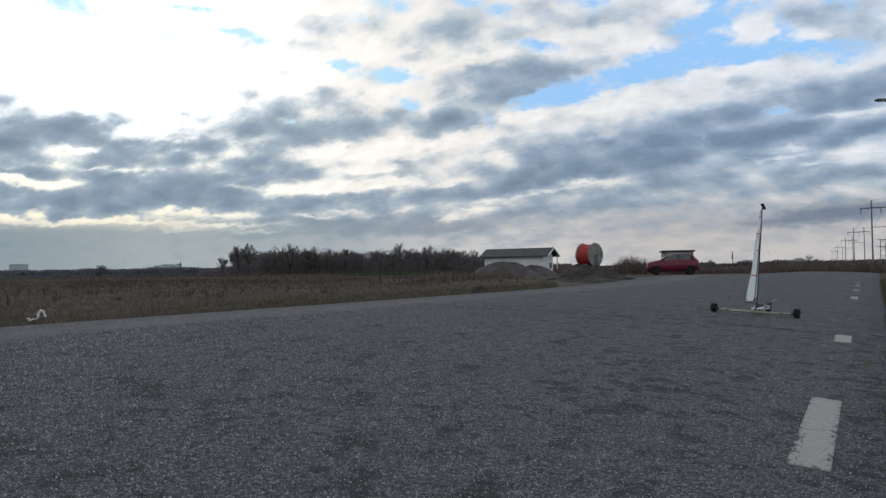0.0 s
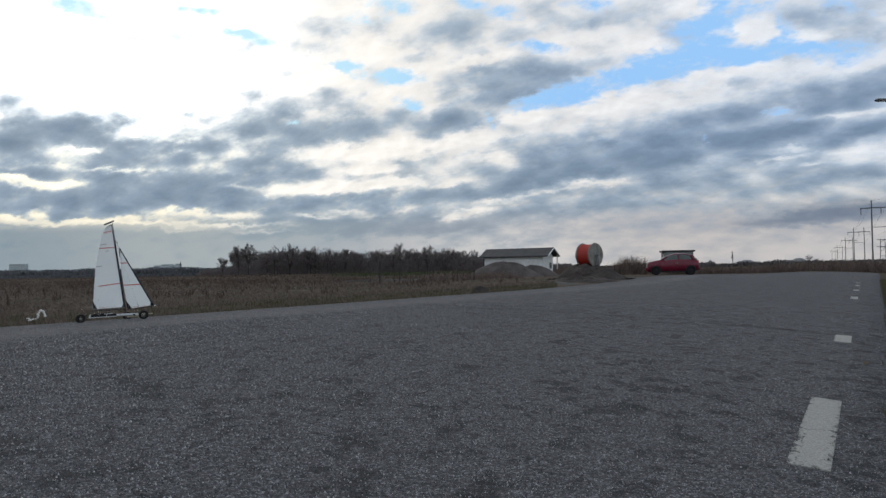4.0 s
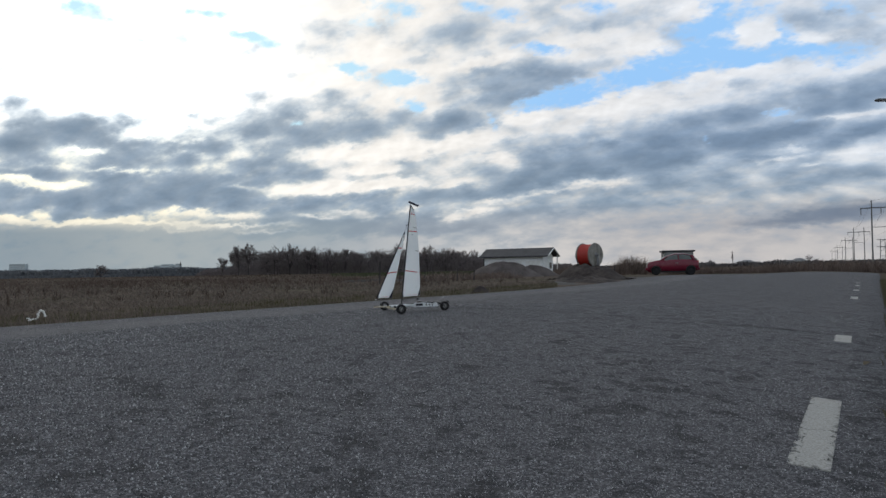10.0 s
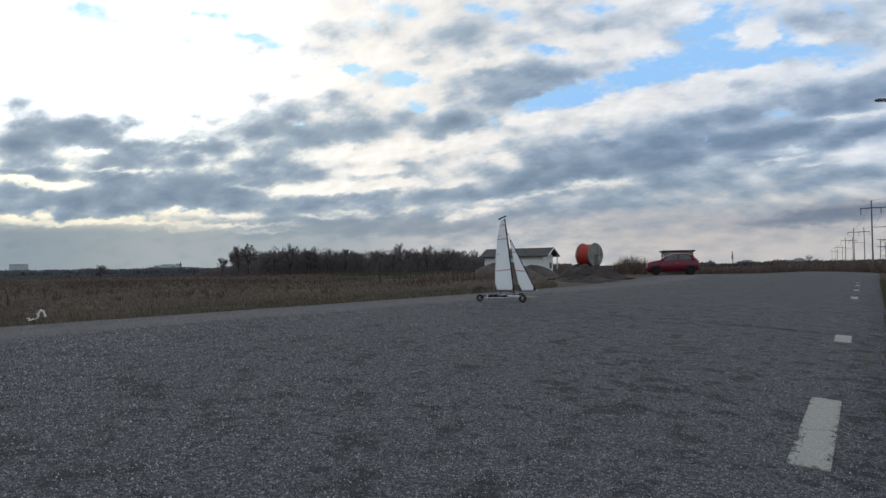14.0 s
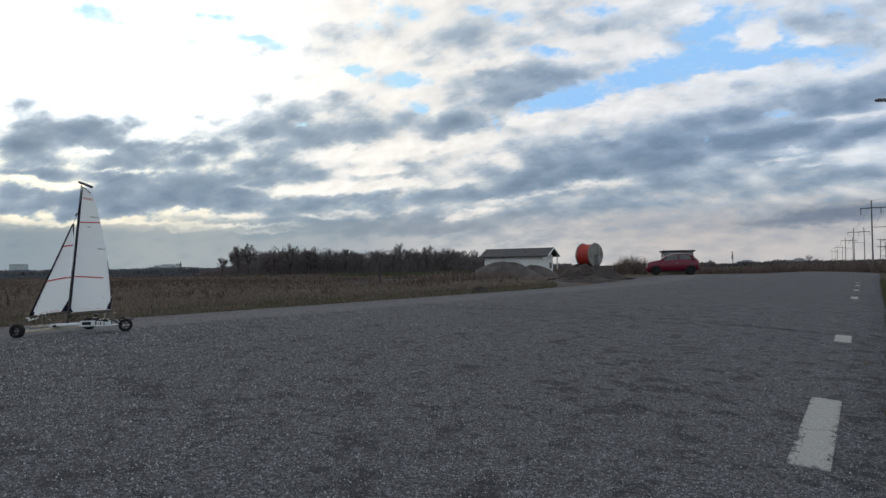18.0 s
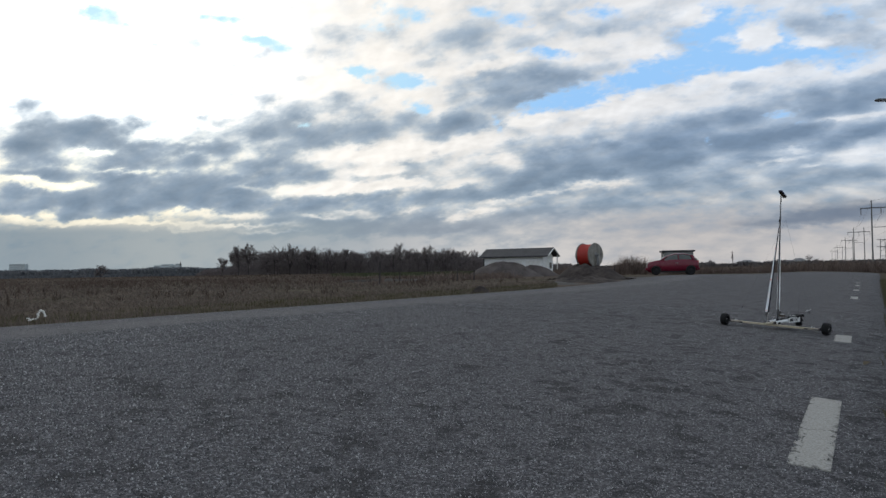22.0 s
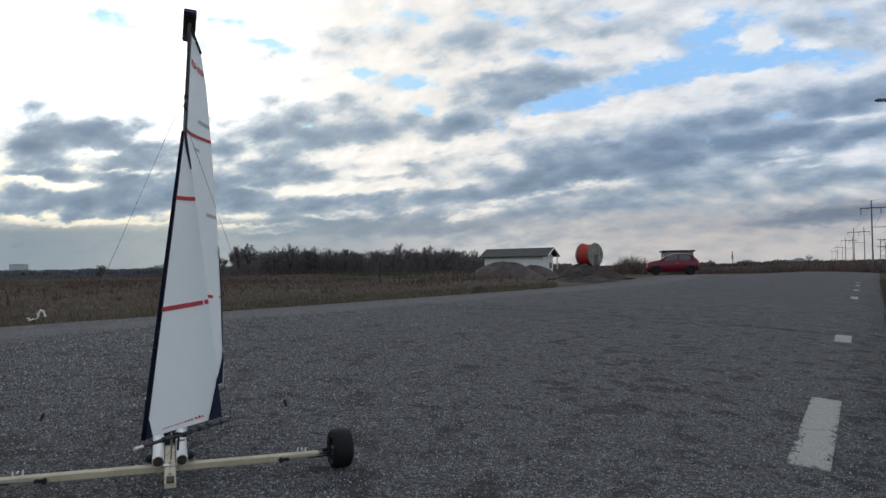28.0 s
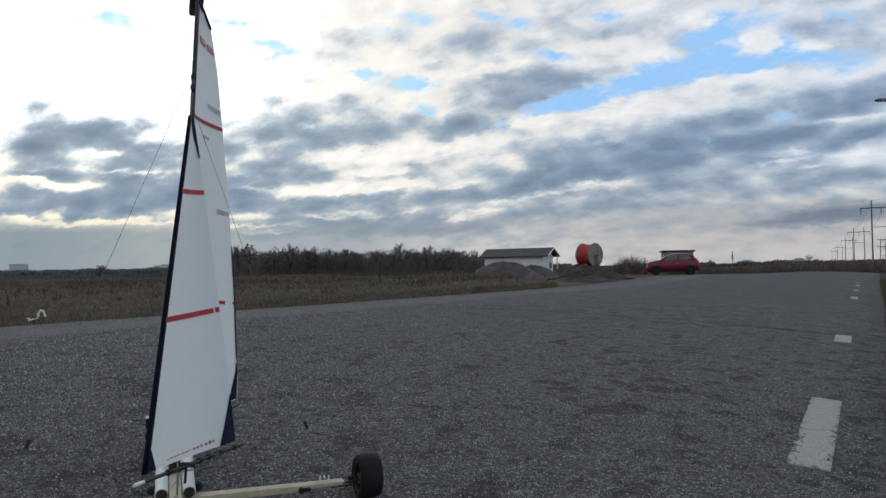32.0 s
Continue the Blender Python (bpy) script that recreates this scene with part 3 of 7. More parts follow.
MAT_ROOF = surface("dark_roof_sheet", (0.022, 0.023, 0.028), (0.044, 0.046, 0.053), 0.8, 0.6, fine=10.0, bump=0.15)
MAT_GREY_WALL = surface("grey_panel", (0.20, 0.20, 0.20), (0.32, 0.32, 0.31), 0.8, 0.7, fine=8.0, bump=0.1)
MAT_TRIM = surface("white_trim", (0.66, 0.66, 0.65), (0.80, 0.80, 0.79), 3.0, 0.55, fine=30.0, bump=0.05)
MAT_DARK_GLASS = surface("dark_window", (0.030, 0.034, 0.036), (0.055, 0.06, 0.064), 3.0, 0.08, fine=20.0, bump=0.0, rough2=0.14)
MAT_GRAVEL = surface("gravel", (0.056, 0.048, 0.047), (0.130, 0.112, 0.108), 1.6, 0.92, fine=16.0, bump=0.9)
MAT_APRON = surface("trodden_gravel", (0.052, 0.049, 0.047), (0.112, 0.106, 0.101), 1.2, 0.95, fine=14.0, bump=0.5)
MAT_SOIL = surface("dug_soil", (0.024, 0.020, 0.019), (0.080, 0.066, 0.061), 2.2, 0.95, fine=13.0, bump=1.0)
MAT_SAND = surface("pale_sand", (0.20, 0.19, 0.175), (0.34, 0.32, 0.30), 2.0, 0.95, fine=20.0, bump=0.4)
MAT_CAR_GLASS = surface("car_window", (0.07, 0.08, 0.08), (0.12, 0.13, 0.13), 3.0, 0.06, fine=20.0, bump=0.0, rough2=0.12)
MAT_ORANGE = surface("orange_duct", (0.36, 0.020, 0.013), (0.47, 0.034, 0.020), 3.0, 0.42, fine=25.0, bump=0.05)
MAT_DRUM = surface("weathered_drum", (0.20, 0.185, 0.165), (0.34, 0.325, 0.30), 2.5, 0.8, fine=18.0, bump=0.3, vary=0.15)
MAT_STEEL = surface("dull_steel", (0.16, 0.16, 0.165), (0.27, 0.27, 0.275), 3.0, 0.5, metal=0.6, fine=25.0, bump=0.1)
MAT_GALV = surface("galvanised", (0.10, 0.105, 0.11), (0.17, 0.175, 0.18), 0.7, 0.55, metal=0.3, fine=5.0, bump=0.05)
MAT_WIRE = surface("line_wire", (0.035, 0.036, 0.038), (0.06, 0.06, 0.062), 1.0, 0.6, fine=3.0, bump=0.0)
MAT_RED = surface("red_car_paint", (0.125, 0.006, 0.021), (0.165, 0.009, 0.029), 1.5, 0.22, fine=40.0, bump=0.0, rough2=0.3)
MAT_TYRE = surface("black_rubber", (0.008, 0.008, 0.009), (0.019, 0.019, 0.020), 30.0, 0.66, fine=300.0, bump=0.15, spec=0.2)
MAT_ALLOY = surface("wheel_alloy", (0.03, 0.03, 0.032), (0.055, 0.055, 0.058), 6.0, 0.5, metal=0.3, fine=60.0, bump=0.05)
MAT_BLACK = surface("black_plastic", (0.009, 0.009, 0.011), (0.020, 0.020, 0.023), 25.0, 0.5, fine=200.0, bump=0.05, spec=0.25)
MAT_CARBON = surface("carbon_tube", (0.010, 0.010, 0.012), (0.020, 0.020, 0.023), 60.0, 0.45, fine=400.0, bump=0.05)
MAT_LAMP_GLASS = surface("headlamp_glass", (0.55, 0.56, 0.58), (0.72, 0.73, 0.75), 5.0, 0.1, fine=40.0, bump=0.0)
MAT_TAIL = surface("tail_lamp", (0.28, 0.012, 0.012), (0.38, 0.02, 0.02), 5.0, 0.2, fine=40.0, bump=0.0)
MAT_SAIL = surface("sail_film", (0.85, 0.90, 0.93), (0.90, 0.93, 0.95), 5.0, 0.42, fine=30.0, bump=0.03, trans=0.50)
MAT_NAVY = surface("navy_cloth", (0.009, 0.010, 0.026), (0.018, 0.020, 0.044), 40.0, 0.7, fine=300.0, bump=0.1)
MAT_STRIPE = surface("red_tape", (0.52, 0.030, 0.045), (0.62, 0.05, 0.065), 30.0, 0.45, fine=200.0, bump=0.02, trans=0.3)
MAT_FAINT = surface("grey_print", (0.44, 0.45, 0.47), (0.56, 0.57, 0.59), 30.0, 0.5, fine=200.0, bump=0.0)
MAT_PVC = surface("white_pvc", (0.60, 0.62, 0.64), (0.72, 0.73, 0.74), 12.0, 0.35, fine=120.0, bump=0.05)
MAT_PINE = surface("pine_lath", (0.42, 0.36, 0.25), (0.58, 0.51, 0.38), 22.0, 0.6, fine=140.0, bump=0.15)
MAT_PLUG = surface("dark_plug", (0.045, 0.035, 0.028), (0.09, 0.07, 0.055), 60.0, 0.7, fine=200.0, bump=0.1)
MAT_POD = surface("blue_black_pod", (0.012, 0.014, 0.040), (0.028, 0.030, 0.070), 40.0, 0.35, fine=300.0, bump=0.05)
MAT_CELL = surface("blue_grey_cell", (0.030, 0.036, 0.072), (0.052, 0.060, 0.108), 40.0, 0.25, fine=300.0, bump=0.03)
MAT_SILVER = surface("bright_metal", (0.45, 0.45, 0.46), (0.60, 0.60, 0.61), 40.0, 0.3, metal=0.9, fine=300.0, bump=0.02)
MAT_CORD = surface("pale_cord", (0.35, 0.34, 0.31), (0.5, 0.49, 0.45), 60.0, 0.8, fine=300.0, bump=0.0)
MAT_DARK_CORD = surface("dark_cord", (0.10, 0.10, 0.105), (0.16, 0.16, 0.165), 60.0, 0.6, fine=300.0, bump=0.0)
MAT_LITTER = surface("white_plastic", (0.62, 0.62, 0.60), (0.80, 0.80, 0.78), 12.0, 0.4, fine=80.0, bump=0.1)
MAT_LEAF = surface("dead_leaf", (0.09, 0.075, 0.052), (0.17, 0.14, 0.10), 40.0, 0.8, fine=200.0, bump=0.2)
# distance haze is mixed into the bluish colours of both far walls
MAT_BLUE_HAZE_WALL = surface("blue_haze_far_wall", (0.27, 0.34, 0.395), (0.37, 0.44, 0.50), 0.05, 0.8, fine=0.4, bump=0.0)
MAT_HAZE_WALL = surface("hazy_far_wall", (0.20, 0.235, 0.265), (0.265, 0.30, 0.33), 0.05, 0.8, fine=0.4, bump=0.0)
MAT_FAR_SCRUB = island_material("far_scrub", (0.078, 0.076, 0.082), (0.122, 0.114, 0.114), trans=0.4)
# blue-grey of the far belt is haze, painted into its colour
MAT_HAZY_WOOD = island_material("hazy_far_wood", (0.076, 0.088, 0.106), (0.105, 0.118, 0.138), trans=0.5)

# ---- ground, road ----
clouds = cloud_deck()
tagged(clouds, "broken grey and white cloud deck with blue gaps", "sky", kind="structure")


def ground_sheet():
    bm = bmesh.new()
    rr = [0.0, 0.1, 0.2, 0.3, 0.4, 0.5]
    r = 0.6
    while r < 4400:
        rr.append(r)
        r *= 1.075
    rr.append(4400)
    seg = 180
    rows = []
    for r in rr:
        if r == 0:
            rows.append([bm.verts.new((0, 0, ground_z(0, 0) - 0.07))])
            continue
        row = []
        for k in range(seg):
            x, y = r * math.sin(2 * math.pi * k / seg), r * math.cos(2 * math.pi * k / seg)
            u, v = to_uv(x, y)
            inside = min(ease(left_edge(u) - 0.15, left_edge(u) + 0.35, v), ease(0.22, -0.06, v), ease(48.2, 47.0, u), ease(-13, -11, u))
            lump = 0.0
            if inside < 0.5 and r < 400:
                lump = 0.05 * noise.noise(Vector((x * 0.7, y * 0.7, 0))) * min(1, r / 8) + 0.10 * noise.noise(Vector((x * 0.06, y * 0.06, 3))) * ease(12, 40, r)
            row.append(bm.verts.new((x, y, ground_z(x, y) - 0.012 - 0.07 * inside + lump * (1 - inside) * ease(0.0, 1.2, max(left_edge(u) - v, v - 0.06, u - 47.5, 0.0)))))
        rows.append(row)
    for i in range(1, len(rows)):
        for k in range(seg):
            k2 = (k + 1) % seg
            if i == 1:
                bm.faces.new((rows[0][0], rows[1][k2], rows[1][k]))
            else:
                bm.faces.new((rows[i - 1][k2], rows[i - 1][k], rows[i][k], rows[i][k2]))
    ob = finish("ground", bm, MAT_FIELD, smooth=True)
    return tagged(ob, "brown winter field with dry grass and bare soil", "ground", kind="structure")


def road_slab():
    bm = bmesh.new()
    us = [-12 + 0.5 * i for i in range(25)] + [0.5 + 0.25 * i for i in range(60)] + [15.5 + 0.8 * i for i in range(41)]
    n = 26
    top, low = [], []
    for u in us:
        a = left_edge(u) + 0.05 * noise.noise(Vector((u * 1.7, 0, 0))) + 0.03 * noise.noise(Vector((u * 6, 5, 0)))
        b = 0.06 + 0.05 * noise.noise(Vector((u * 1.9, 9, 0)))
        rt = []
        for k in range(n + 1):
            v = a + (b - a) * k / n
            x, y = to_xy(u, v)
            rt.append(bm.verts.new((x, y, ground_z(x, y))))
        top.append(rt)
    for i in range(len(us) - 1):
        for k in range(n):
            bm.faces.new((top[i][k], top[i][k + 1], top[i + 1][k + 1], top[i + 1][k]))
    rim = [r[0] for r in top] + top[-1][1:] + [r[-1] for r in top[-2::-1]] + top[0][-2:0:-1]
    under = [bm.verts.new(v.co - Vector((0, 0, 0.12))) for v in rim]
    for k in range(len(rim)):
        k2 = (k + 1) % len(rim)
        bm.faces.new((rim[k], rim[k2], under[k2], under[k]))
    bmesh.ops.recalc_face_normals(bm, faces=bm.faces)
    ob = finish("road", bm, MAT_ASPHALT, smooth=True)
    return tagged(ob, "worn grey asphalt road with coarse light stones", "road", kind="structure")


ground = ground_sheet()
road = road_slab()


def on_road_strip(name, mat, parent, u0, u1, centre, half, thick, res, keep):
    """A thin layer on the road, of small square cells; keep(u, v, across, along) leaves worn cells out."""
    nu, nv = max(2, int((u1 - u0) / res)), max(2, int(2 * half / res))
    verts, faces, ids = [], [], {}

    def vert(i, k, top):
        key = (i, k, top)
        if key not in ids:
            u = u0 + (u1 - u0) * i / nu
            v = centre(u) - half + 2 * half * k / nv
            x, y = to_xy(u, v)
            ids[key] = len(verts)
            verts.append((x, y, ground_z(x, y) + (thick if top else -0.002)))
        return ids[key]

    alive = {(i, k) for i in range(nu) for k in range(nv) if keep(u0 + (u1 - u0) * (i + .5) / nu, -half + 2 * half * (k + .5) / nv, (k + .5) / nv, (i + .5) / nu)}
    for i, k in sorted(alive):
        c = [(i, k), (i, k + 1), (i + 1, k + 1), (i + 1, k)]
        faces.append([vert(p, q, 1) for p, q in c])
        for (p, q), (r, s), nb in ((c[0], c[1], (i - 1, k)), (c[1], c[2], (i, k + 1)), (c[2], c[3], (i + 1, k)), (c[3], c[0], (i, k - 1))):
            if nb not in alive:
                faces.append([vert(p, q, 0), vert(r, s, 0), vert(r, s, 1), vert(p, q, 1)])
    return raw(name, verts, faces, mat, parent)


def dash_keep(seed, wear):
    """Paint left after wear: chipped edges, small holes, and the near outer corner gone."""
    def keep(u, v, a, l):
        e = min(a, 1 - a) * 0.1 / 0.02
        f = min(l, 1 - l) * 0.9 / 0.03
        nz = noise.noise(Vector((u * 120, v * 120, seed))) * 0.55 + noise.noise(Vector((u * 38, v * 38, seed + 7))) * 0.45
        bite = 0.75 * max(0.0, 1 - abs(l - 0.42 - 0.04 * a - 0.02 * noise.noise(Vector((v * 60, seed, 5)))) / 0.014)
        bite += 0.9 * max(0.0, 1 - abs(a - 0.20) / 0.035) * (0.04 < l < 0.36)
        bite += 0.55 * ease(0.30, 0.50, noise.noise(Vector((u * 130, v * 34, seed + 3))))
        bite += 0.22 * ease(0.24, 0.0, a) * ease(0.42, 0.30, l)
        return nz + min(0.62, e * 0.42, f * 0.42) - bite > wear
    return keep


DASHES = [(1.79, 2.73, 0.0036, -0.10), (4.78, 5.235, 0.008, -0.12), (10.8, 11.6, 0.012, 0.02), (14.3, 14.9, 0.014, 0.08), (17.4, 18.0, 0.014, 0.12), (20.4, 20.8, 0.014, 0.2)]
for i, (u0, u1, res, wear) in enumerate(DASHES):
    d = on_road_strip("lane_dash", MAT_PAINT, road, u0, u1, lambda u: -0.123 - 0.0150 * u, 0.046, 0.003, res, dash_keep(i * 3.1, wear))
    d["label"] = "worn white painted dash"


def crack(u0, v0, u1, v1, wide, seed):
    """A dark sealed crack that wanders from one place of the road to another."""
    n = 60
    verts, faces = [], []
    for i in range(n + 1):
        f = i / n
        w = wide * (0.35 + 0.9 * abs(noise.noise(Vector((f * 17, seed, 2)))))
        off = 0.05 * noise.noise(Vector((f * 5, seed, 0))) + 0.02 * noise.noise(Vector((f * 22, seed, 1)))
        u, v = u0 + (u1 - u0) * f, v0 + (v1 - v0) * f
        du, dv = (u1 - u0), (v1 - v0)
        ln = math.hypot(du, dv)
        for s in (-1, 1):
            uu, vv = u - dv / ln * (off + s * w), v + du / ln * (off + s * w)
            x, y = to_xy(uu, vv)
            verts.append((x, y, ground_z(x, y) + 0.0025))
    for i in range(n):
        faces.append((2 * i, 2 * i + 1, 2 * i + 3, 2 * i + 2))
    ob = raw("crack_seal", verts, faces, MAT_TAR, road)
    ob["label"] = "dark tarred crack across the asphalt"


crack(5.62, -3.6, 5.20, 0.05, 0.020, .6)
crack(7.6, -5.6, 5.7, -3.4, 0.009, 2.0)
crack(9.5, -6.0, 9.1, -0.5, 0.012, 5.0)


def dust_strip():
    """Pale grit washed against the road's left edge, thinning out to both sides."""
    verts, faces, amount = [], [], []
    us = [1.5 + 0.25 * i for i in range(170)]
    for u in us:
        a = left_edge(u) + 0.015
        w = 2.70 + 0.30 * noise.noise(Vector((u * 0.5, 4, 0)))
        for f, k in ((0.0, 0.22), (0.28, 0.25), (0.48, 0.30), (0.62, 0.56), (0.84, 0.38), (1.0, 0.0)):
            x, y = to_xy(u, a + w * f)
            verts.append((x, y, ground_z(x, y) + (0.004 if f < 1 else -0.003)))
            amount.append(k)
    for i in range(len(us) - 1):
        for k in range(5):
            faces.append((6 * i + k, 6 * i + k + 1, 6 * i + k + 7, 6 * i + k + 6))
    ob = raw("grit_strip", verts, faces, MAT_DUSTY, road)
    at = ob.data.attributes.new("dust", 'FLOAT', 'POINT')
    at.data.foreach_set("value", amount)
    ob["label"] = "pale grit along the road edge"


dust_strip()


# ---- grass and weeds ----
def blades(verts, faces, x, y, z, h, n, spread, wide, lean=0.5):
    for _ in range(n):
        a, b = random.uniform(0, 6.283), random.uniform(0, 6.283)
        bx, by = x + spread * random.uniform(-1, 1), y + spread * random.uniform(-1, 1)
        hh = h * random.uniform(0.5, 1.15)
        tx, ty = bx + math.cos(a) * hh * lean * random.random(), by + math.sin(a) * hh * lean * random.random()
        wx, wy = math.cos(b) * wide, math.sin(b) * wide
        i = len(verts)
        mx, my = bx + (tx - bx) * 0.35, by + (ty - by) * 0.35
        verts += [(bx - wx, by - wy, z - 0.03), (bx + wx, by + wy, z - 0.03), (mx + wx * .7, my + wy * .7, z + hh * 0.6), (mx - wx * .7, my - wy * .7, z + hh * 0.6), (tx, ty, z + hh)]
        faces += [(i, i + 1, i + 2, i + 3), (i + 3, i + 2, i + 4)]


def stuff(name, verts, faces, mat, label, category):
    return tagged(raw(name, verts, faces, mat), label, category, kind="stuff")


def scatter_field():
    rng = random
    dry, green, weed = ([], []), ([], []), ([], [])
    # verge along the left edge
    for _ in range(6500):
        u = 1.0 + 46 * rng.random() ** 1.6
        off = rng.random() ** 1.7 * 3.2
        x, y = to_xy(u, left_edge(u) - 0.02 - off)
        if x / y > 0.165:
            continue
        tgt = green if (rng.random() < (0.62 if u > 5 else 0.35) and off < 1.6) else dry
        blades(*tgt, x, y, ground_z(x, y) - 0.01, 0.028 + 0.035 * rng.random() + 0.012 * min(off, 2), 7, 0.09, 0.003 + 0.0003 * u, 1.1)
    # open field
    for _ in range(15000):
        d = 9 + 130 * rng.random() ** 2.0
        az = radians(rng.uniform(-37, 22))
        x, y = d * math.sin(az), d * math.cos(az)
        u, v = to_uv(x, y)
        if (v > left_edge(u) - 2.0 and u < 50) or (0.150 < x / y < 0.36 and d < 46):
            continue
        blades(*dry, x, y, ground_z(x, y) - 0.02, (0.030 + 0.075 * rng.random() ** 2.5) * (0.5 + 1.2 * abs(noise.noise(Vector((x * 0.35, y * 0.25, 3))))) + 0.02, 7, 0.22 + 0.006 * d, 0.004 + 0.0006 * d, 2.6)
    # coarse tussocks out to the woods
    for _ in range(7000):
        d = 95 + 185 * rng.random()
        az = rng.uniform(-0.74, 0.14)
        x, y = d * az, d
        blades(*dry, x, y, ground_z(x, y) - 0.05, 0.10 + 0.32 * rng.random() ** 2, 5, 1.6, 0.10, 2.0)
    # dark dead stalks standing in groups
    for gx, gy, num, hh in ((-7.2, 11.5, 26, .42), (-5.2, 12.5, 22, .40), (-4.6, 14.6, 20, .42), (-9, 15, 26, .42), (-3.9, 17.5, 16, .45), (-10, 22, 24, .5), (-3, 27, 12, .6), (-1.6, 22, 10, .5), (2.0, 24, 10, .5), (0.5, 30, 10, .55), (-14, 33, 22, .5), (-6, 40, 16, .5)):
        for _ in range(num // 3):
            x, y = gx + rng.gauss(0, 1.9), gy + rng.gauss(0, 1.2)
            z = ground_z(x, y) - 0.02
            h = hh * rng.uniform(0.2, 0.65)
            blades(*weed, x, y, z, h, 3, 0.03, 0.009, 0.18)
            for _ in range(9):
                f = rng.uniform(0.35, 1.0)
                blades(*weed, x + rng.gauss(0, 0.08 * f), y + rng.gauss(0, 0.08 * f), z + h * f * 0.85, 0.07, 1, 0.02, 0.008, 1.3)
    stuff("dry_grass", *dry, MAT_GRASS, "pale brown dry winter grass on the field", "grass")
    stuff("verge_grass", *green, MAT_GREEN, "short green grass along the road edge", "grass")
    stuff("dead_weeds", *weed, MAT_WEED, "dark dead weed stalks standing in the field", "weeds")
    # knee-high red-brown growth over the far half of the field
    rv, rf = [], []
    for _ in range(9000):
        d = 16 + 280 * rng.random() ** 1.5
        az = rng.uniform(-0.74, 0.03)
        if noise.noise(Vector((az * 9, d * 0.05, 8))) + 0.4 * rng.random() < 0.14 or rng.random() > ease(14, 42, d):
            continue
        x, y = d * az, d
        blades(rv, rf, x, y, ground_z(x, y) - 0.03, 0.08 + 0.17 * rng.random() ** 1.6 + 0.0006 * d, 8, 0.35 + 0.010 * d, 0.006 + 0.0006 * d, 1.2)
    stuff("red_brown_weeds", rv, rf, MAT_DOCK, "red-brown dead weeds over the far field", "weeds")
    # the tall dry growth beyond the road's end and on its right
    hv, hf = [], []
    for _ in range(6500):
        if rng.random() < 0.72:
            u, v = 48.5 + 26 * rng.random() ** 1.5, rng.uniform(-13, 14)
        else:
            u, v = 14 + 36 * rng.random(), 0.9 + 7 * rng.random() ** 1.5
            if v < 1.4 and u < 40 and rng.random() < .7:
                continue
        x, y = to_xy(u, v)
        h = (0.50 + 0.45 * rng.random()) * (1.0 if u > 48 else 0.42) * (0.65 + 0.35 * ease(-13, 6, v))
        blades(hv, hf, x, y, ground_z(x, y) - 0.05, h * 1.12, 10, 0.35, 0.013, 1.0)
    stuff("dry_thicket", hv, hf, MAT_BUSH, "tall brown dry growth behind the road's end", "thicket")
    gv, gf = [], []
    for _ in range(1500):
        u, v = 1.5 + 24 * rng.random() ** 1.3, 0.10 + 1.6 * rng.random() ** 1.6
        x, y = to_xy(u, v)
        blades(gv, gf, x, y, ground_z(x, y) - 0.01, 0.06 + 0.08 * rng.random(), 7, 0.07, 0.004)
    for _ in range(14):
        x, y = 1.42 + rng.uniform(-0.03, 0.05), 2.12 + rng.uniform(-0.05, 0.06)
        blades(gv, gf, x, y, ground_z(x, y), 0.028 + 0.02 * rng.random(), 8, 0.02, 0.002, 1.6)
    stuff("right_verge_grass", gv, gf, MAT_GREEN, "short green grass beside the painted road edge", "grass")
    # far winter crop
    cv, cf = [], []
    for _ in range(2600):
        d = rng.uniform(120, 260)
        px = rng.uniform(-0.16, 0.08)
        x, y = d * px, d
        blades(cv, cf, x, y, ground_z(x, y), 0.5, 6, 1.6, 0.10, 0.5)
    stuff("winter_crop", cv, cf, MAT_CROP, "green winter crop in front of the woods", "crop")


scatter_field()


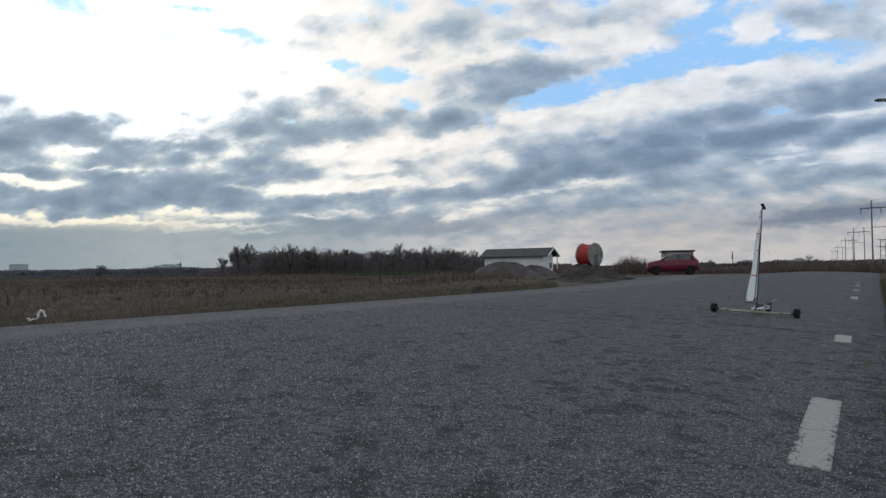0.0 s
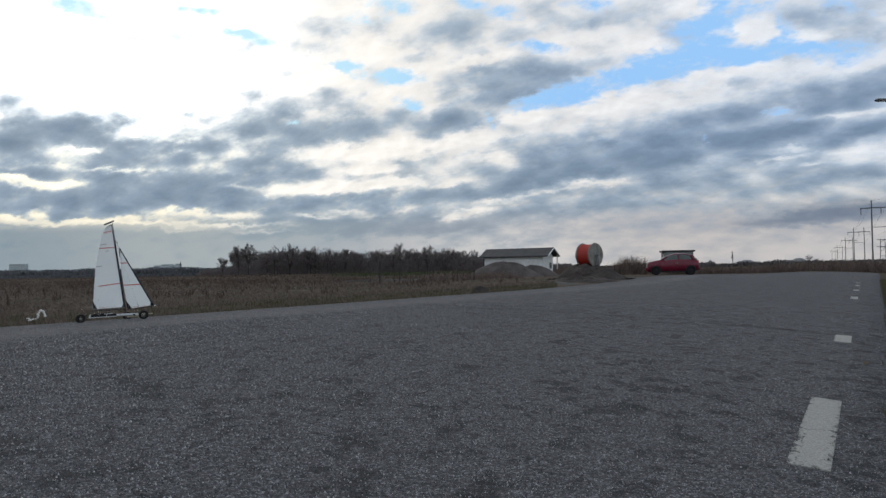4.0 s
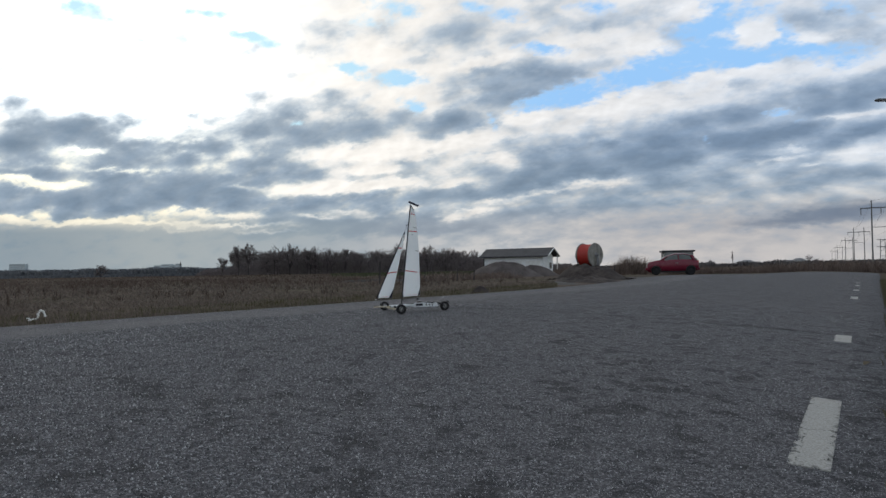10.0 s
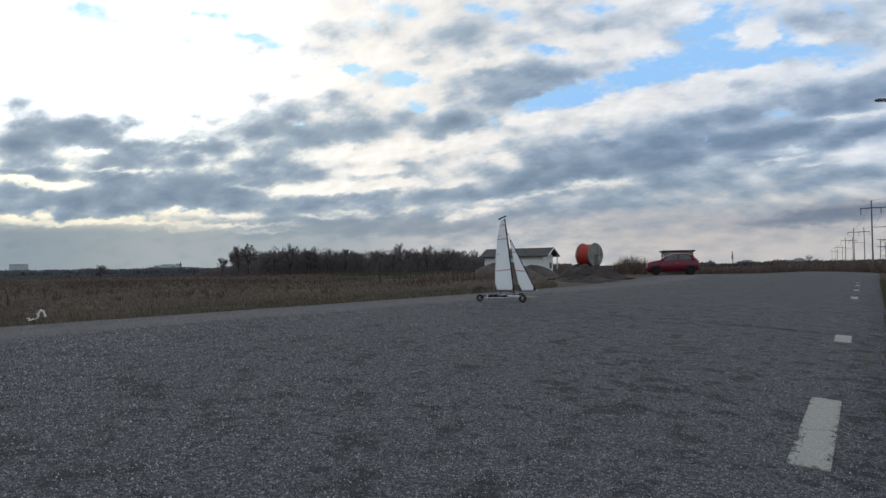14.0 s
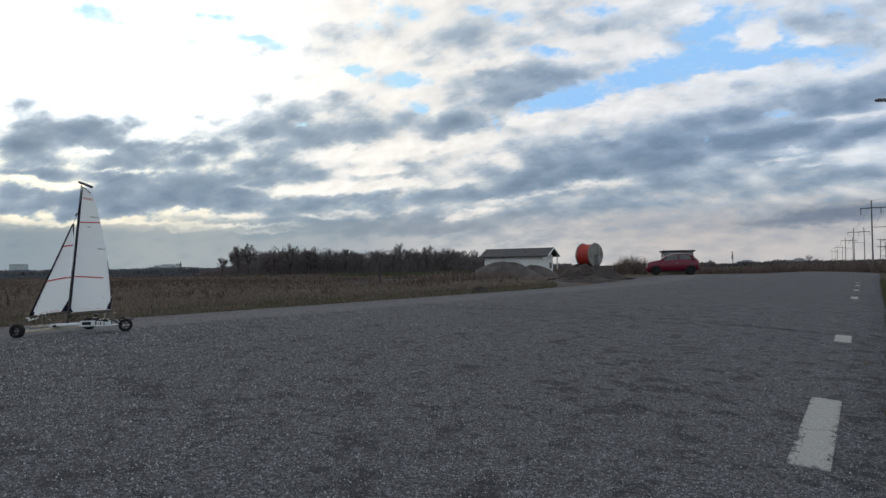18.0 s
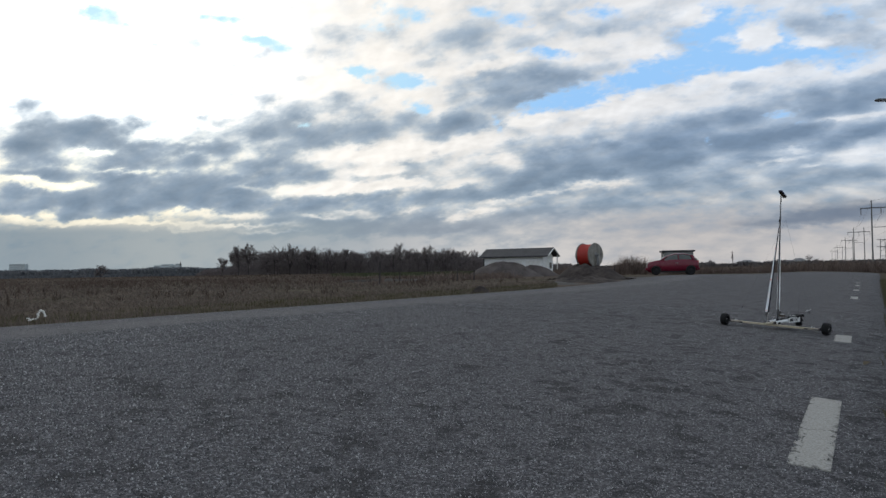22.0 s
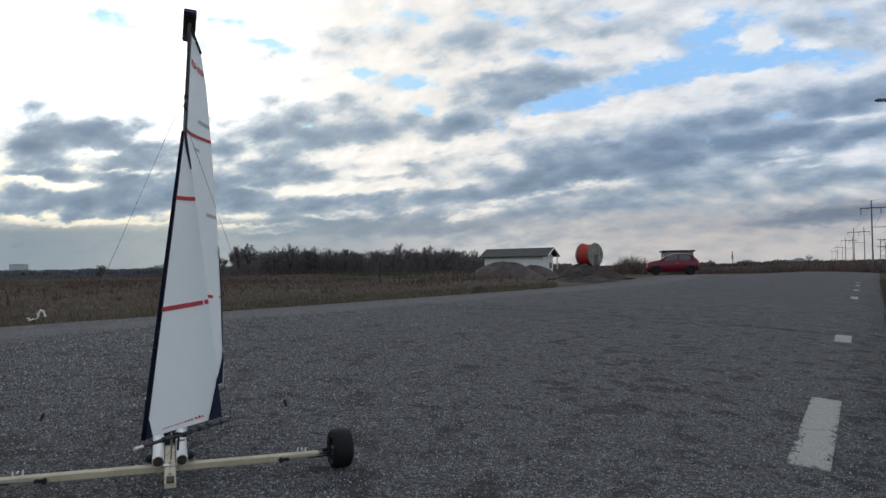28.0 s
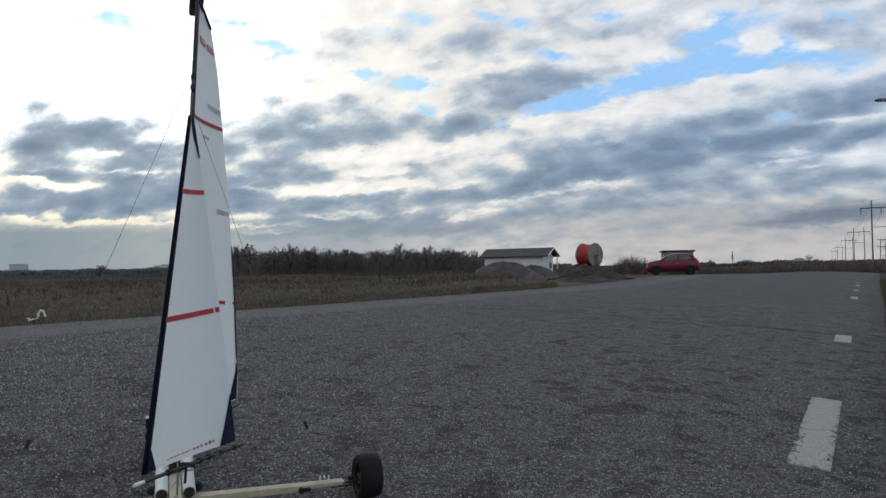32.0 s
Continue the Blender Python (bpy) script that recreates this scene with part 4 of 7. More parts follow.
# ---- trees ----
def limbs(wood, twigs, x, y, z, h, wide, fine, seed):
    """A bare tree: a trunk, forking limbs, and a crown of thin twigs with gaps. wood and twigs are (verts, faces)."""
    rng = random.Random(seed)

    def stick(p, q, r0, r1, store, n=5):
        v, f = store
        d = (q - p)
        m = d.to_track_quat('Z', 'Y').to_matrix()
        i = len(v)
        for c, r in ((p, r0), (q, r1)):
            for k in range(n):
                w = c + m @ Vector((r * math.cos(6.283 * k / n), r * math.sin(6.283 * k / n), 0))
                v.append(tuple(w))
        for k in range(n):
            f.append((i + k, i + (k + 1) % n, i + n + (k + 1) % n, i + n + k))

    # limbs reach for an uneven rounded crown
    base = Vector((x, y, z - 0.2))
    fork = base + Vector((rng.gauss(0, .02) * h, rng.gauss(0, .02) * h, h * rng.uniform(0.34, 0.46)))
    mid, rx, rz = base + Vector((0, 0, h * 0.62)), h * 0.27 * wide, h * 0.39
    stick(base, fork, h * 0.021, h * 0.012, wood)
    for _ in range(rng.choice((7, 8, 9))):
        out = Vector((rng.gauss(0, 1), rng.gauss(0, 1), rng.gauss(0.45, 0.8))).normalized()
        reach = rng.uniform(0.5, 0.8)
        p = base.lerp(fork, rng.uniform(0.5, 1.0))
        q = mid + Vector((out.x * rx, out.y * rx, out.z * rz)) * reach
        stick(p, q, h * 0.010, h * 0.005, wood, 4)
        for _ in range(6):
            o2 = (out + Vector((rng.gauss(0, .55), rng.gauss(0, .55), rng.gauss(.1, .5)))).normalized()
            a = p.lerp(q, rng.uniform(0.45, 1.0))
            e = mid + Vector((o2.x * rx, o2.y * rx, o2.z * rz)) * rng.uniform(0.8, 1.05)
            stick(a, e, h * 0.0035, h * 0.0008, wood, 3)
            v, f = twigs
            for _ in range(fine):
                c = a.lerp(e, rng.uniform(0.25, 1.0))
                dr = ((e - a).normalized() + Vector((rng.gauss(0, .6), rng.gauss(0, .6), rng.gauss(.2, .5)))).normalized()
                t = c + dr * h * rng.uniform(0.04, 0.10)
                sd = dr.cross(Vector((rng.gauss(0, 1), rng.gauss(0, 1), rng.gauss(0, 1)))).normalized() * max(h * 0.0028, 0.03)
                i = len(v)
                v += [tuple(c - sd), tuple(c + sd), tuple(t)]
                f.append((i, i + 1, i + 2))


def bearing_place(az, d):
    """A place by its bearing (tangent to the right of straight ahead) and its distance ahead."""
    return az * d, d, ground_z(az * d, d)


def single_tree(az, d, h, wide, fine, seed, label, sink=0.0):
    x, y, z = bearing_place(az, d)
    wood, twigs = ([], []), ([], [])
    limbs(wood, twigs, 0, 0, -sink, h, wide, fine, seed)
    t = thing("tree", pose(x, y, z), label, "tree")
    raw("trunk", *wood, MAT_BARK, t)
    raw("crown", *twigs, MAT_TWIG, t)
    return t


single_tree(-0.303, 255, 11.6, 1.09, 78, 3, "bare branching winter tree at the edge of the woods")
single_tree(-0.288, 262, 12.2, 1.15, 78, 5, "bare branching winter tree at the edge of the woods")
single_tree(-0.250, 275, 13.8, 1.32, 72, 7, "tall bare winter tree standing over the woods")
single_tree(-0.228, 278, 12.8, 1.32, 72, 8, "tall bare winter tree standing over the woods")
single_tree(-0.3275, 270, 7.6, 1.35, 70, 9, "small bare tree before the woods")
single_tree(-0.507, 230, 6.0, 1.5, 90, 11, "low round bare tree in the field", 1.3)
single_tree(-0.19, 285, 11.5, 1.26, 60, 21, "bare winter tree rising from the woods")
single_tree(-0.02, 296, 11.8, 1.26, 60, 23, "bare winter tree rising from the woods")
single_tree(0.005, 296, 11.2, 1.15, 60, 25, "bare winter tree rising from the woods")
single_tree(-0.062, 300, 13.6, 1.03, 54, 13, "tall bare winter tree standing over the woods")


def woods():
    rng = random.Random(12)
    wood, twigs = ([], []), ([], [])
    for i in range(150):
        az = rng.uniform(-0.31, 0.14)
        d = rng.uniform(280, 330)
        h = rng.uniform(7.8, 11.2) * (1.06 - 0.55 * ease(0.0, 0.15, az)) * (0.94 if az > -0.2 else 1.0)
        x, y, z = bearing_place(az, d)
        limbs(wood, twigs, x, y, z, h, 1.3, 64, 100 + i)
    # dense underwood and crown twigs under an uneven outline
    for i in range(60000):
        az = rng.uniform(-0.365, 0.19)
        d = rng.uniform(282, 325)
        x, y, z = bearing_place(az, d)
        top = (6.1 + 1.6 * noise.noise(Vector((az * 34, 2, 0))) + 1.3 * noise.noise(Vector((az * 120, 4, 0)))) * (1 - 0.6 * ease(0.02, 0.19, az)) * (0.42 * ease(-0.368, -0.35, az) + 0.58 * ease(-0.322, -0.300, az))
        f = rng.random() ** 0.8
        zz = z + top * f
        e = Vector((rng.gauss(0, .8), rng.gauss(0, .4), rng.gauss(.35, .6))).normalized()
        ln, w = rng.uniform(0.5, 1.4), rng.uniform(0.05, 0.16) * (1.25 - 0.7 * f)
        sd = e.cross(Vector((0, 1, 0.2))).normalized() * w
        k = len(twigs[0])
        p = Vector((x, y, zz))
        twigs[0].extend([tuple(p - sd), tuple(p + sd), tuple(p + e * ln)])
        twigs[1].append((k, k + 1, k + 2))
    for i in range(2200):
        az = rng.uniform(-0.318, 0.19)
        x, y, z = bearing_place(az, rng.uniform(300, 325))
        blades(*twigs, x, y, z, rng.uniform(2.0, 4.6) * (0.6 if az > 0.1 else 1), 2, 1.2, 0.5, 0.9)
    obs = thing("woods", pose(0, 0, 0), "dark bare winter woods along the field's far side", "woods")
    a = raw("trunks", *wood, MAT_BARK, obs)
    b = raw("crowns", *twigs, MAT_TWIG, obs)
    tagged(a, kind="stuff")
    tagged(b, kind="stuff")
    obs["kind"] = "stuff"


woods()


def far_belts():
    rng = random.Random(5)
    v, f = [], []
    # low dark woods on the horizon, their blue-grey haze put into the colour
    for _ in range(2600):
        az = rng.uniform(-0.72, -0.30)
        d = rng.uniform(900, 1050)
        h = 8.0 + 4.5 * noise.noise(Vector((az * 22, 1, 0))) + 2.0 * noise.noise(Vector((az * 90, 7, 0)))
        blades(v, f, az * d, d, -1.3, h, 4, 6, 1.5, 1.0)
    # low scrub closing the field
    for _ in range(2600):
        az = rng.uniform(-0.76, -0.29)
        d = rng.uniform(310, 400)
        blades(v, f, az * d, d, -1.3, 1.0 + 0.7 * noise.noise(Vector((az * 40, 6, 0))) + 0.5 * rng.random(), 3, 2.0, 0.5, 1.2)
    stuff("far_woods", v, f, MAT_HAZY_WOOD, "low woods on the far horizon, coloured blue-grey with haze", "woods")
    v, f = [], []
    for _ in range(1700):
        az = rng.uniform(0.16, 0.72)
        d = rng.uniform(320, 390)
        h = 1.9 + 1.2 * noise.noise(Vector((az * 25, 3, 0))) + 1.2 * noise.noise(Vector((az * 100, 3, 0))) + 0.8 * ease(0.2, 0.6, az)
        blades(v, f, az * d, d, -1.3, max(1.5, h), 3, 2, 1.1, 1.0)
    stuff("far_scrub", v, f, MAT_FAR_SCRUB, "low grey-brown scrub along the horizon", "scrub")
    # bare shrubs beside the drum and the car
    sv, sf = [], []
    for az0, az1, d, h0, num in ((-0.035, 0.06, 33, 0.50, 120), (0.04, 0.115, 38, 0.45, 110), (-0.100, -0.086, 27, 0.42, 9), (-0.20, -0.12, 60, 0.5, 40), (0.245, 0.315, 78, 2.1, 480), (0.16, 0.235, 90, 1.5, 420), (0.315, 0.40, 84, 1.3, 180)):
        for _ in range(num):
            az = rng.uniform(az0, az1)
            mid = 1 - abs((az - (az0 + az1) / 2) / ((az1 - az0) / 2)) ** 2
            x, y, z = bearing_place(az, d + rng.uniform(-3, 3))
            blades(sv, sf, x, y, z, h0 * (0.45 + 0.6 * mid) * rng.uniform(.7, 1.1), 8, 0.35, 0.012 if d < 70 else 0.018, 1.1 if d < 70 else 0.6)
    stuff("bare_shrubs", sv, sf, MAT_BUSH, "bare brown shrubs behind the roadside", "shrubs")


far_belts()


# ---- buildings ----
def white_shed():
    """A long low white garage with a dark pitched roof, its gable end to the right."""
    d = 97.0
    ax, ay = 0.1485 * d, d
    yaw = -30.0
    s = thing("shed", pose(ax, ay, ground_z(ax, ay), 0, 0, yaw), "long white garage with a dark pitched roof", "shed")
    L, D, H, R = 9.55, 3.7, 3.0, 3.92
    bm = bmesh.new()
    box(bm, (-L / 2, 0.10, H / 2), (L, 0.2, H))
    part("front_wall", bm, MAT_WHITE_WALL, s)
    bm = bmesh.new()
    box(bm, (-L / 2, D - 0.1, H / 2), (L, 0.2, H))
    part("back_wall", bm, MAT_WHITE_WALL, s)
    for x in (-L + 0.1, -0.1):
        bm = bmesh.new()
        a = [(0.2, 0), (D - 0.2, 0), (D - 0.2, H), (D / 2, R - 0.1), (0.2, H)]
        p = [bm.verts.new((x - 0.1, yy, zz)) for yy, zz in a]
        q = [bm.verts.new((x + 0.1, yy, zz)) for yy, zz in a]
        bm.faces.new(p)
        bm.faces.new(q[::-1])
        for k in range(5):
            bm.faces.new((p[k], q[k], q[(k + 1) % 5], p[(k + 1) % 5]))
        bmesh.ops.recalc_face_normals(bm, faces=bm.faces)
        part("gable_wall", bm, MAT_WHITE_WALL, s)
    for sgn in (0, 1):
        bm = bmesh.new()
        y0, y1 = (-0.55, D / 2) if not sgn else (D + 0.55, D / 2)
        z0 = H - 0.55 * (R - H) / (D / 2)
        vs = [(-L - 0.5, y0, z0), (0.9, y0, z0), (0.9, y1, R), (-L - 0.5, y1, R)]
        lo = [bm.verts.new(v) for v in vs]
        hi = [bm.verts.new((v[0], v[1], v[2] + 0.16)) for v in vs]
        bm.faces.new(lo)
        bm.faces.new(hi[::-1])
        for k in range(4):
            bm.faces.new((lo[k], hi[k], hi[(k + 1) % 4], lo[(k + 1) % 4]))
        bmesh.ops.recalc_face_normals(bm, faces=bm.faces)
        rf = part("roof_slope", bm, MAT_ROOF, s)
        # seams of the roof sheets
        for k in range(10):
            bm = bmesh.new()
            xk = -L - 0.4 + (L + 1.2) * (k + 0.5) / 10
            rod(bm, (xk, y0, z0 + 0.16), (xk, y1, R + 0.16), 0.018, n=4)
            part("roof_seam", bm, MAT_ROOF, rf)
        bm = bmesh.new()
        rod(bm, (0.93, y0, z0 + 0.06), (0.93, y1, R + 0.06), 0.10, n=4)
        part("barge_board", bm, MAT_TRIM, s)
    bm = bmesh.new()
    box(bm, (-L / 2 + 0.2, -0.6, H - 0.22), (L + 1.2, 0.12, 0.12), bevel=0.03)
    part("gutter", bm, MAT_ROOF, s)
    bm = bmesh.new()
    rod(bm, (-L + 0.05, -0.08, 0), (-L + 0.05, -0.08, H - 0.2), 0.07, n=6)
    part("downpipe", bm, MAT_BLACK, s)
    bm = bmesh.new()
    box(bm, (0.03, 1.3, 1.15), (0.1, 0.9, 2.0), bevel=0.02)
    part("door", bm, MAT_TRIM, s)
    bm = bmesh.new()
    box(bm, (0.03, 2.7, 1.45), (0.1, 0.8, 0.9), bevel=0.02)
    part("window", bm, MAT_DARK_GLASS, s)
    for k in range(3):
        bm = bmesh.new()
        box(bm, (-1.6 - 2.9 * k, -0.02, 1.1), (2.3, 0.06, 2.1), bevel=0.02)
        part("garage_door", bm, MAT_TRIM, s)
    # upright joints of the wall panels
    for k in range(16):
        bm = bmesh.new()
        box(bm, (-0.25 - (L - 0.5) * k / 15, -0.008, H / 2), (0.05, 0.03, H - 0.06))
        part("panel_joint", bm, MAT_TRIM, s)
    for k in range(6):
        bm = bmesh.new()
        box(bm, (0.008, 0.35 + (D - 0.7) * k / 5, H / 2), (0.03, 0.05, H - 0.06))
        part("panel_joint", bm, MAT_TRIM, s)
    # corner post of the open porch
    bm = bmesh.new()
    box(bm, (0.75, 0.0, H / 2), (0.12, 0.12, H), bevel=0.02)
    part("porch_post", bm, MAT_TRIM, s)
    bm = bmesh.new()
    box(bm, (0.75, D - 0.1, H / 2), (0.12, 0.12, H), bevel=0.02)
    part("porch_post", bm, MAT_TRIM, s)


white_shed()


def kiosk():
    d = 70.0
    x = 0.3465 * d
    s = thing("kiosk", pose(x, d, ground_z(x, d), 0, 0, -12), "small grey flat-roofed utility cabin", "cabin")
    W, D, H = 2.85, 2.6, 2.35
    for y in (-D / 2, D / 2):
        bm = bmesh.new()
        box(bm, (0, y, H / 2), (W, 0.12, H), bevel=0.02)
        part("wall", bm, MAT_GREY_WALL, s)
    for x in (-W / 2 + 0.06, W / 2 - 0.06):
        bm = bmesh.new()
        box(bm, (x, 0, H / 2), (0.12, D - 0.13, H), bevel=0.02)
        part("wall", bm, MAT_GREY_WALL, s)
    bm = bmesh.new()
    vs = box(bm, (0, 0, H + 0.09), (W + 0.35, D + 0.3, 0.16), bevel=0.03)
    for v in vs:
        if abs(v.co.x) < 0.01:
            v.co.z += 0.1
    part("roof", bm, MAT_ROOF, s)
    for k in range(7):
        bm = bmesh.new()
        box(bm, (-W / 2 + W * (k + 0.5) / 7, -D / 2 - 0.075, H / 2), (0.04, 0.03, H - 0.1))
        part("panel_batten", bm, MAT_GREY_WALL, s)


kiosk()


def heap(name, x, y, rx, ry, h, mat, label, seed, flat=0.0, rough=0.05):
    """A tipped heap of loose ground with an uneven skirt."""
    bm = bmesh.new()
    rows, seg, n = [], 48, 16
    for i in range(n + 1):
        f = i / n
        row = []
        for k in range(seg):
            a = 2 * math.pi * k / seg
            wob = 1 + 0.14 * noise.noise(Vector((math.cos(a) * 1.4, math.sin(a) * 1.4, seed)))
            px, py = rx * f * math.cos(a) * wob, ry * f * math.sin(a) * wob
            top = max(0.0, 1 - max(0, f - flat) / (1 - flat))
            zz = h * (0.5 - 0.5 * math.cos(math.pi * top)) ** 0.85 * (1 + 0.12 * noise.noise(Vector((px * .8, py * .8, seed + 4)))) + rough * noise.noise(Vector((px * 2.6, py * 2.6, seed))) * (1 - f)
            row.append(bm.verts.new((px, py, zz - 0.06 * f)) if i or k == 0 else row[0])
        rows.append(row)
    for i in range(n):
        for k in range(seg):
            k2 = (k + 1) % seg
            if i == 0:
                bm.faces.new((rows[0][0], rows[1][k], rows[1][k2]))
            else:
                bm.faces.new((rows[i][k], rows[i + 1][k], rows[i + 1][k2], rows[i][k2]))
    ob = finish(name, bm, mat, smooth=True)
    ob.matrix_basis = pose(x, y, ground_z(x, y) - 0.02)
    return tagged(ob, label, "mound")


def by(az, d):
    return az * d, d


heap("gravel_mound", *by(0.0905, 47), 3.2, 2.0, 1.06, MAT_GRAVEL, "grey gravel heap tipped before the white garage", 2.0, 0.12)
heap("gravel_mound", *by(0.136, 48), 2.0, 1.3, 0.82, MAT_GRAVEL, "low grey gravel heap beside the larger one", 5.0, 0.15)
heap("soil_mound", *by(0.214, 29.6), 1.85, 2.1, 0.62, MAT_SOIL, "dark dug soil heap carrying the duct drum", 8.0, 0.28, 0.30)
heap("soil_mound", *by(0.207, 25.0), 1.55, 3.0, 0.13, MAT_SOIL, "low spread of dark soil before the drum", 31.0, 0.45, 0.24)
heap("soil_mound", *by(0.0545, 13.95), 0.30, 0.24, 0.17, MAT_SOIL, "small dark soil heap at the road edge", 11.0, 0.1, 0.05)
heap("gravel_patch", *by(0.168, 23.5), 0.8, 4.5, 0.05, MAT_APRON, "grey trodden gravel spread along the road edge", 19.0, 0.7, 0.02)
heap("gravel_patch", *by(0.24, 34), 4.2, 9.0, 0.05, MAT_APRON, "grey trodden gravel spread along the road edge", 23.0, 0.7, 0.02)
heap("sand_patch", *by(0.155, 27.5), 1.1, 0.6, 0.05, MAT_SAND, "pale sand spread beside the soil heap", 14.0, 0.5, 0.02)
heap("sand_patch", *by(-0.085, 32), 3.2, 0.5, 0.13, MAT_APRON, "pale rubble strip lying in the field", 17.0, 0.5, 0.10)


def stones(cx, cy, num, r, seed):
    rng = random.Random(seed)
    v, f = [], []
    for _ in range(num):
        a, q = rng.uniform(0, 6.283), rng.random() ** 0.6
        x, y = cx + math.cos(a) * q * r, cy + math.sin(a) * q * r
        z = ground_z(x, y) + max(0, 0.54 * (1 - max(0, q * r / 1.6 - .3) / .7)) - 0.02
        s = rng.uniform(0.02, 0.09)
        i = len(v)
        pts = [Vector((rng.gauss(0, 1), rng.gauss(0, 1), rng.gauss(0, 1))).normalized() * s * rng.uniform(.7, 1.2) for _ in range(6)]
        v += [(x + p.x, y + p.y, z + abs(p.z)) for p in pts]
        f += [(i + a, i + b, i + c) for a, b, c in ((0, 1, 2), (0, 2, 3), (0, 3, 4), (0, 4, 1), (5, 2, 1), (5, 3, 2), (5, 4, 3), (5, 1, 4))]
    stuff("clods", v, f, MAT_SOIL, "loose clods of soil over the heap", "clods")


stones(*by(0.218, 30.0), 1500, 1.9, 4)


def duct_drum():
    """A drum of orange cable duct, turned a little away, on a soil heap."""
    d = 30.0
    x, y = by(0.2165, d)
    z = 0.425
    R, half = 0.535, 0.33
    t = thing("duct_drum", pose(x, y, z, 0, 0, 41), "large drum of orange cable duct with grey wooden flanges", "cable drum")
    for sgn in (-1, 1):
        bm = bmesh.new()
        lathe(bm, [(0.03, sgn * half - 0.025), (R - 0.01, sgn * half - 0.025), (R, sgn * half), (R - 0.01, sgn * half + 0.025), (0.03, sgn * half + 0.025)], 40, Matrix.Translation((0, 0, R)), closed=True)
        bmesh.ops.recalc_face_normals(bm, faces=bm.faces)
        fl = part("flange", bm, MAT_DRUM, t, "weathered grey wooden flange")
        for k in range(9):
            h = -R + (k + 0.5) * 2 * R / 9
            w = math.sqrt(max(0.01, R * R - (abs(h) + R / 9) ** 2))
            bm = bmesh.new()
            box(bm, (h, sgn * (half + 0.029), R), (2 * R / 9 - 0.012, 0.016, 2 * w), bevel=0.004)
            part("board", bm, MAT_DRUM, fl)
        bm = bmesh.new()
        lathe(bm, [(0.0, sgn * (half + 0.03)), (0.11, sgn * (half + 0.03)), (0.11, sgn * (half + 0.06)), (0.05, sgn * (half + 0.07)), (0.0, sgn * (half + 0.07))], 20, Matrix.Translation((0, 0, R)))
        bmesh.ops.recalc_face_normals(bm, faces=bm.faces)
        part("hub", bm, MAT_STEEL, fl, "steel hub plate")
    prof, turns = [], 15
    for k in range(turns):
        c = -half + 0.03 + (2 * half - 0.06) * (k + 0.5) / turns
        hw = (2 * half - 0.06) / turns / 2
        for a in range(5):
            ang = math.pi * a / 5
            prof.append((R - 0.045 - 0.035 * (1 - (c / half) ** 2) + hw * math.sin(ang), c - hw * math.cos(ang)))
    prof.append((R - 0.085, half - 0.03))
    bm = bmesh.new()
    lathe(bm, prof, 40, Matrix.Translation((0, 0, R)))
    bmesh.ops.recalc_face_normals(bm, faces=bm.faces)
    part("duct_coil", bm, MAT_ORANGE, t, "tightly wound orange plastic duct", smooth=True)
    # jack stand on the outer side
    for sx in (-0.28, 0.28):
        bm = bmesh.new()
        rod(bm, (sx * 0.35, -half - 0.16, -0.12), (0, -half - 0.12, R), 0.034, n=6)
        part("stand_leg", bm, MAT_STEEL, t, "steel jack stand leg")
    bm = bmesh.new()
    rod(bm, (0, -half - 0.20, R), (0, half + 0.2, R), 0.035, n=10)
    part("spindle", bm, MAT_STEEL, t)


duct_drum()


def marker_stake(az, d, h, mat, label):
    x, y = by(az, d)
    t = thing("marker_stake", pose(x, y, ground_z(x, y) + (0.25 if 0.18 < az < 0.25 else 0), 3, 2, 20), label, "stake", "stakes in the field")
    bm = bmesh.new()
    box(bm, (0, 0, h / 2 - 0.05), (0.045, 0.03, h + 0.1), bevel=0.006)
    part("post", bm, mat, t)
    bm = bmesh.new()
    box(bm, (0, 0, h + 0.02), (0.05, 0.035, 0.09), bevel=0.008)
    part("cap", bm, MAT_LITTER if mat is MAT_LITTER else mat, t)


marker_stake(0.253, 30.5, 0.55, MAT_BARK, "dark wooden stake beside the drum")
for az, d, h in ((-0.095, 24, 0.75), (-0.094, 31, 0.6), (-0.028, 34, 0.45), (-0.016, 36, 0.5), (-0.065, 28, 0.5), (0.02, 30, .5), (0.045, 30, .45)):
    marker_stake(az, d, h, MAT_BARK, "dark weathered post standing in the field")


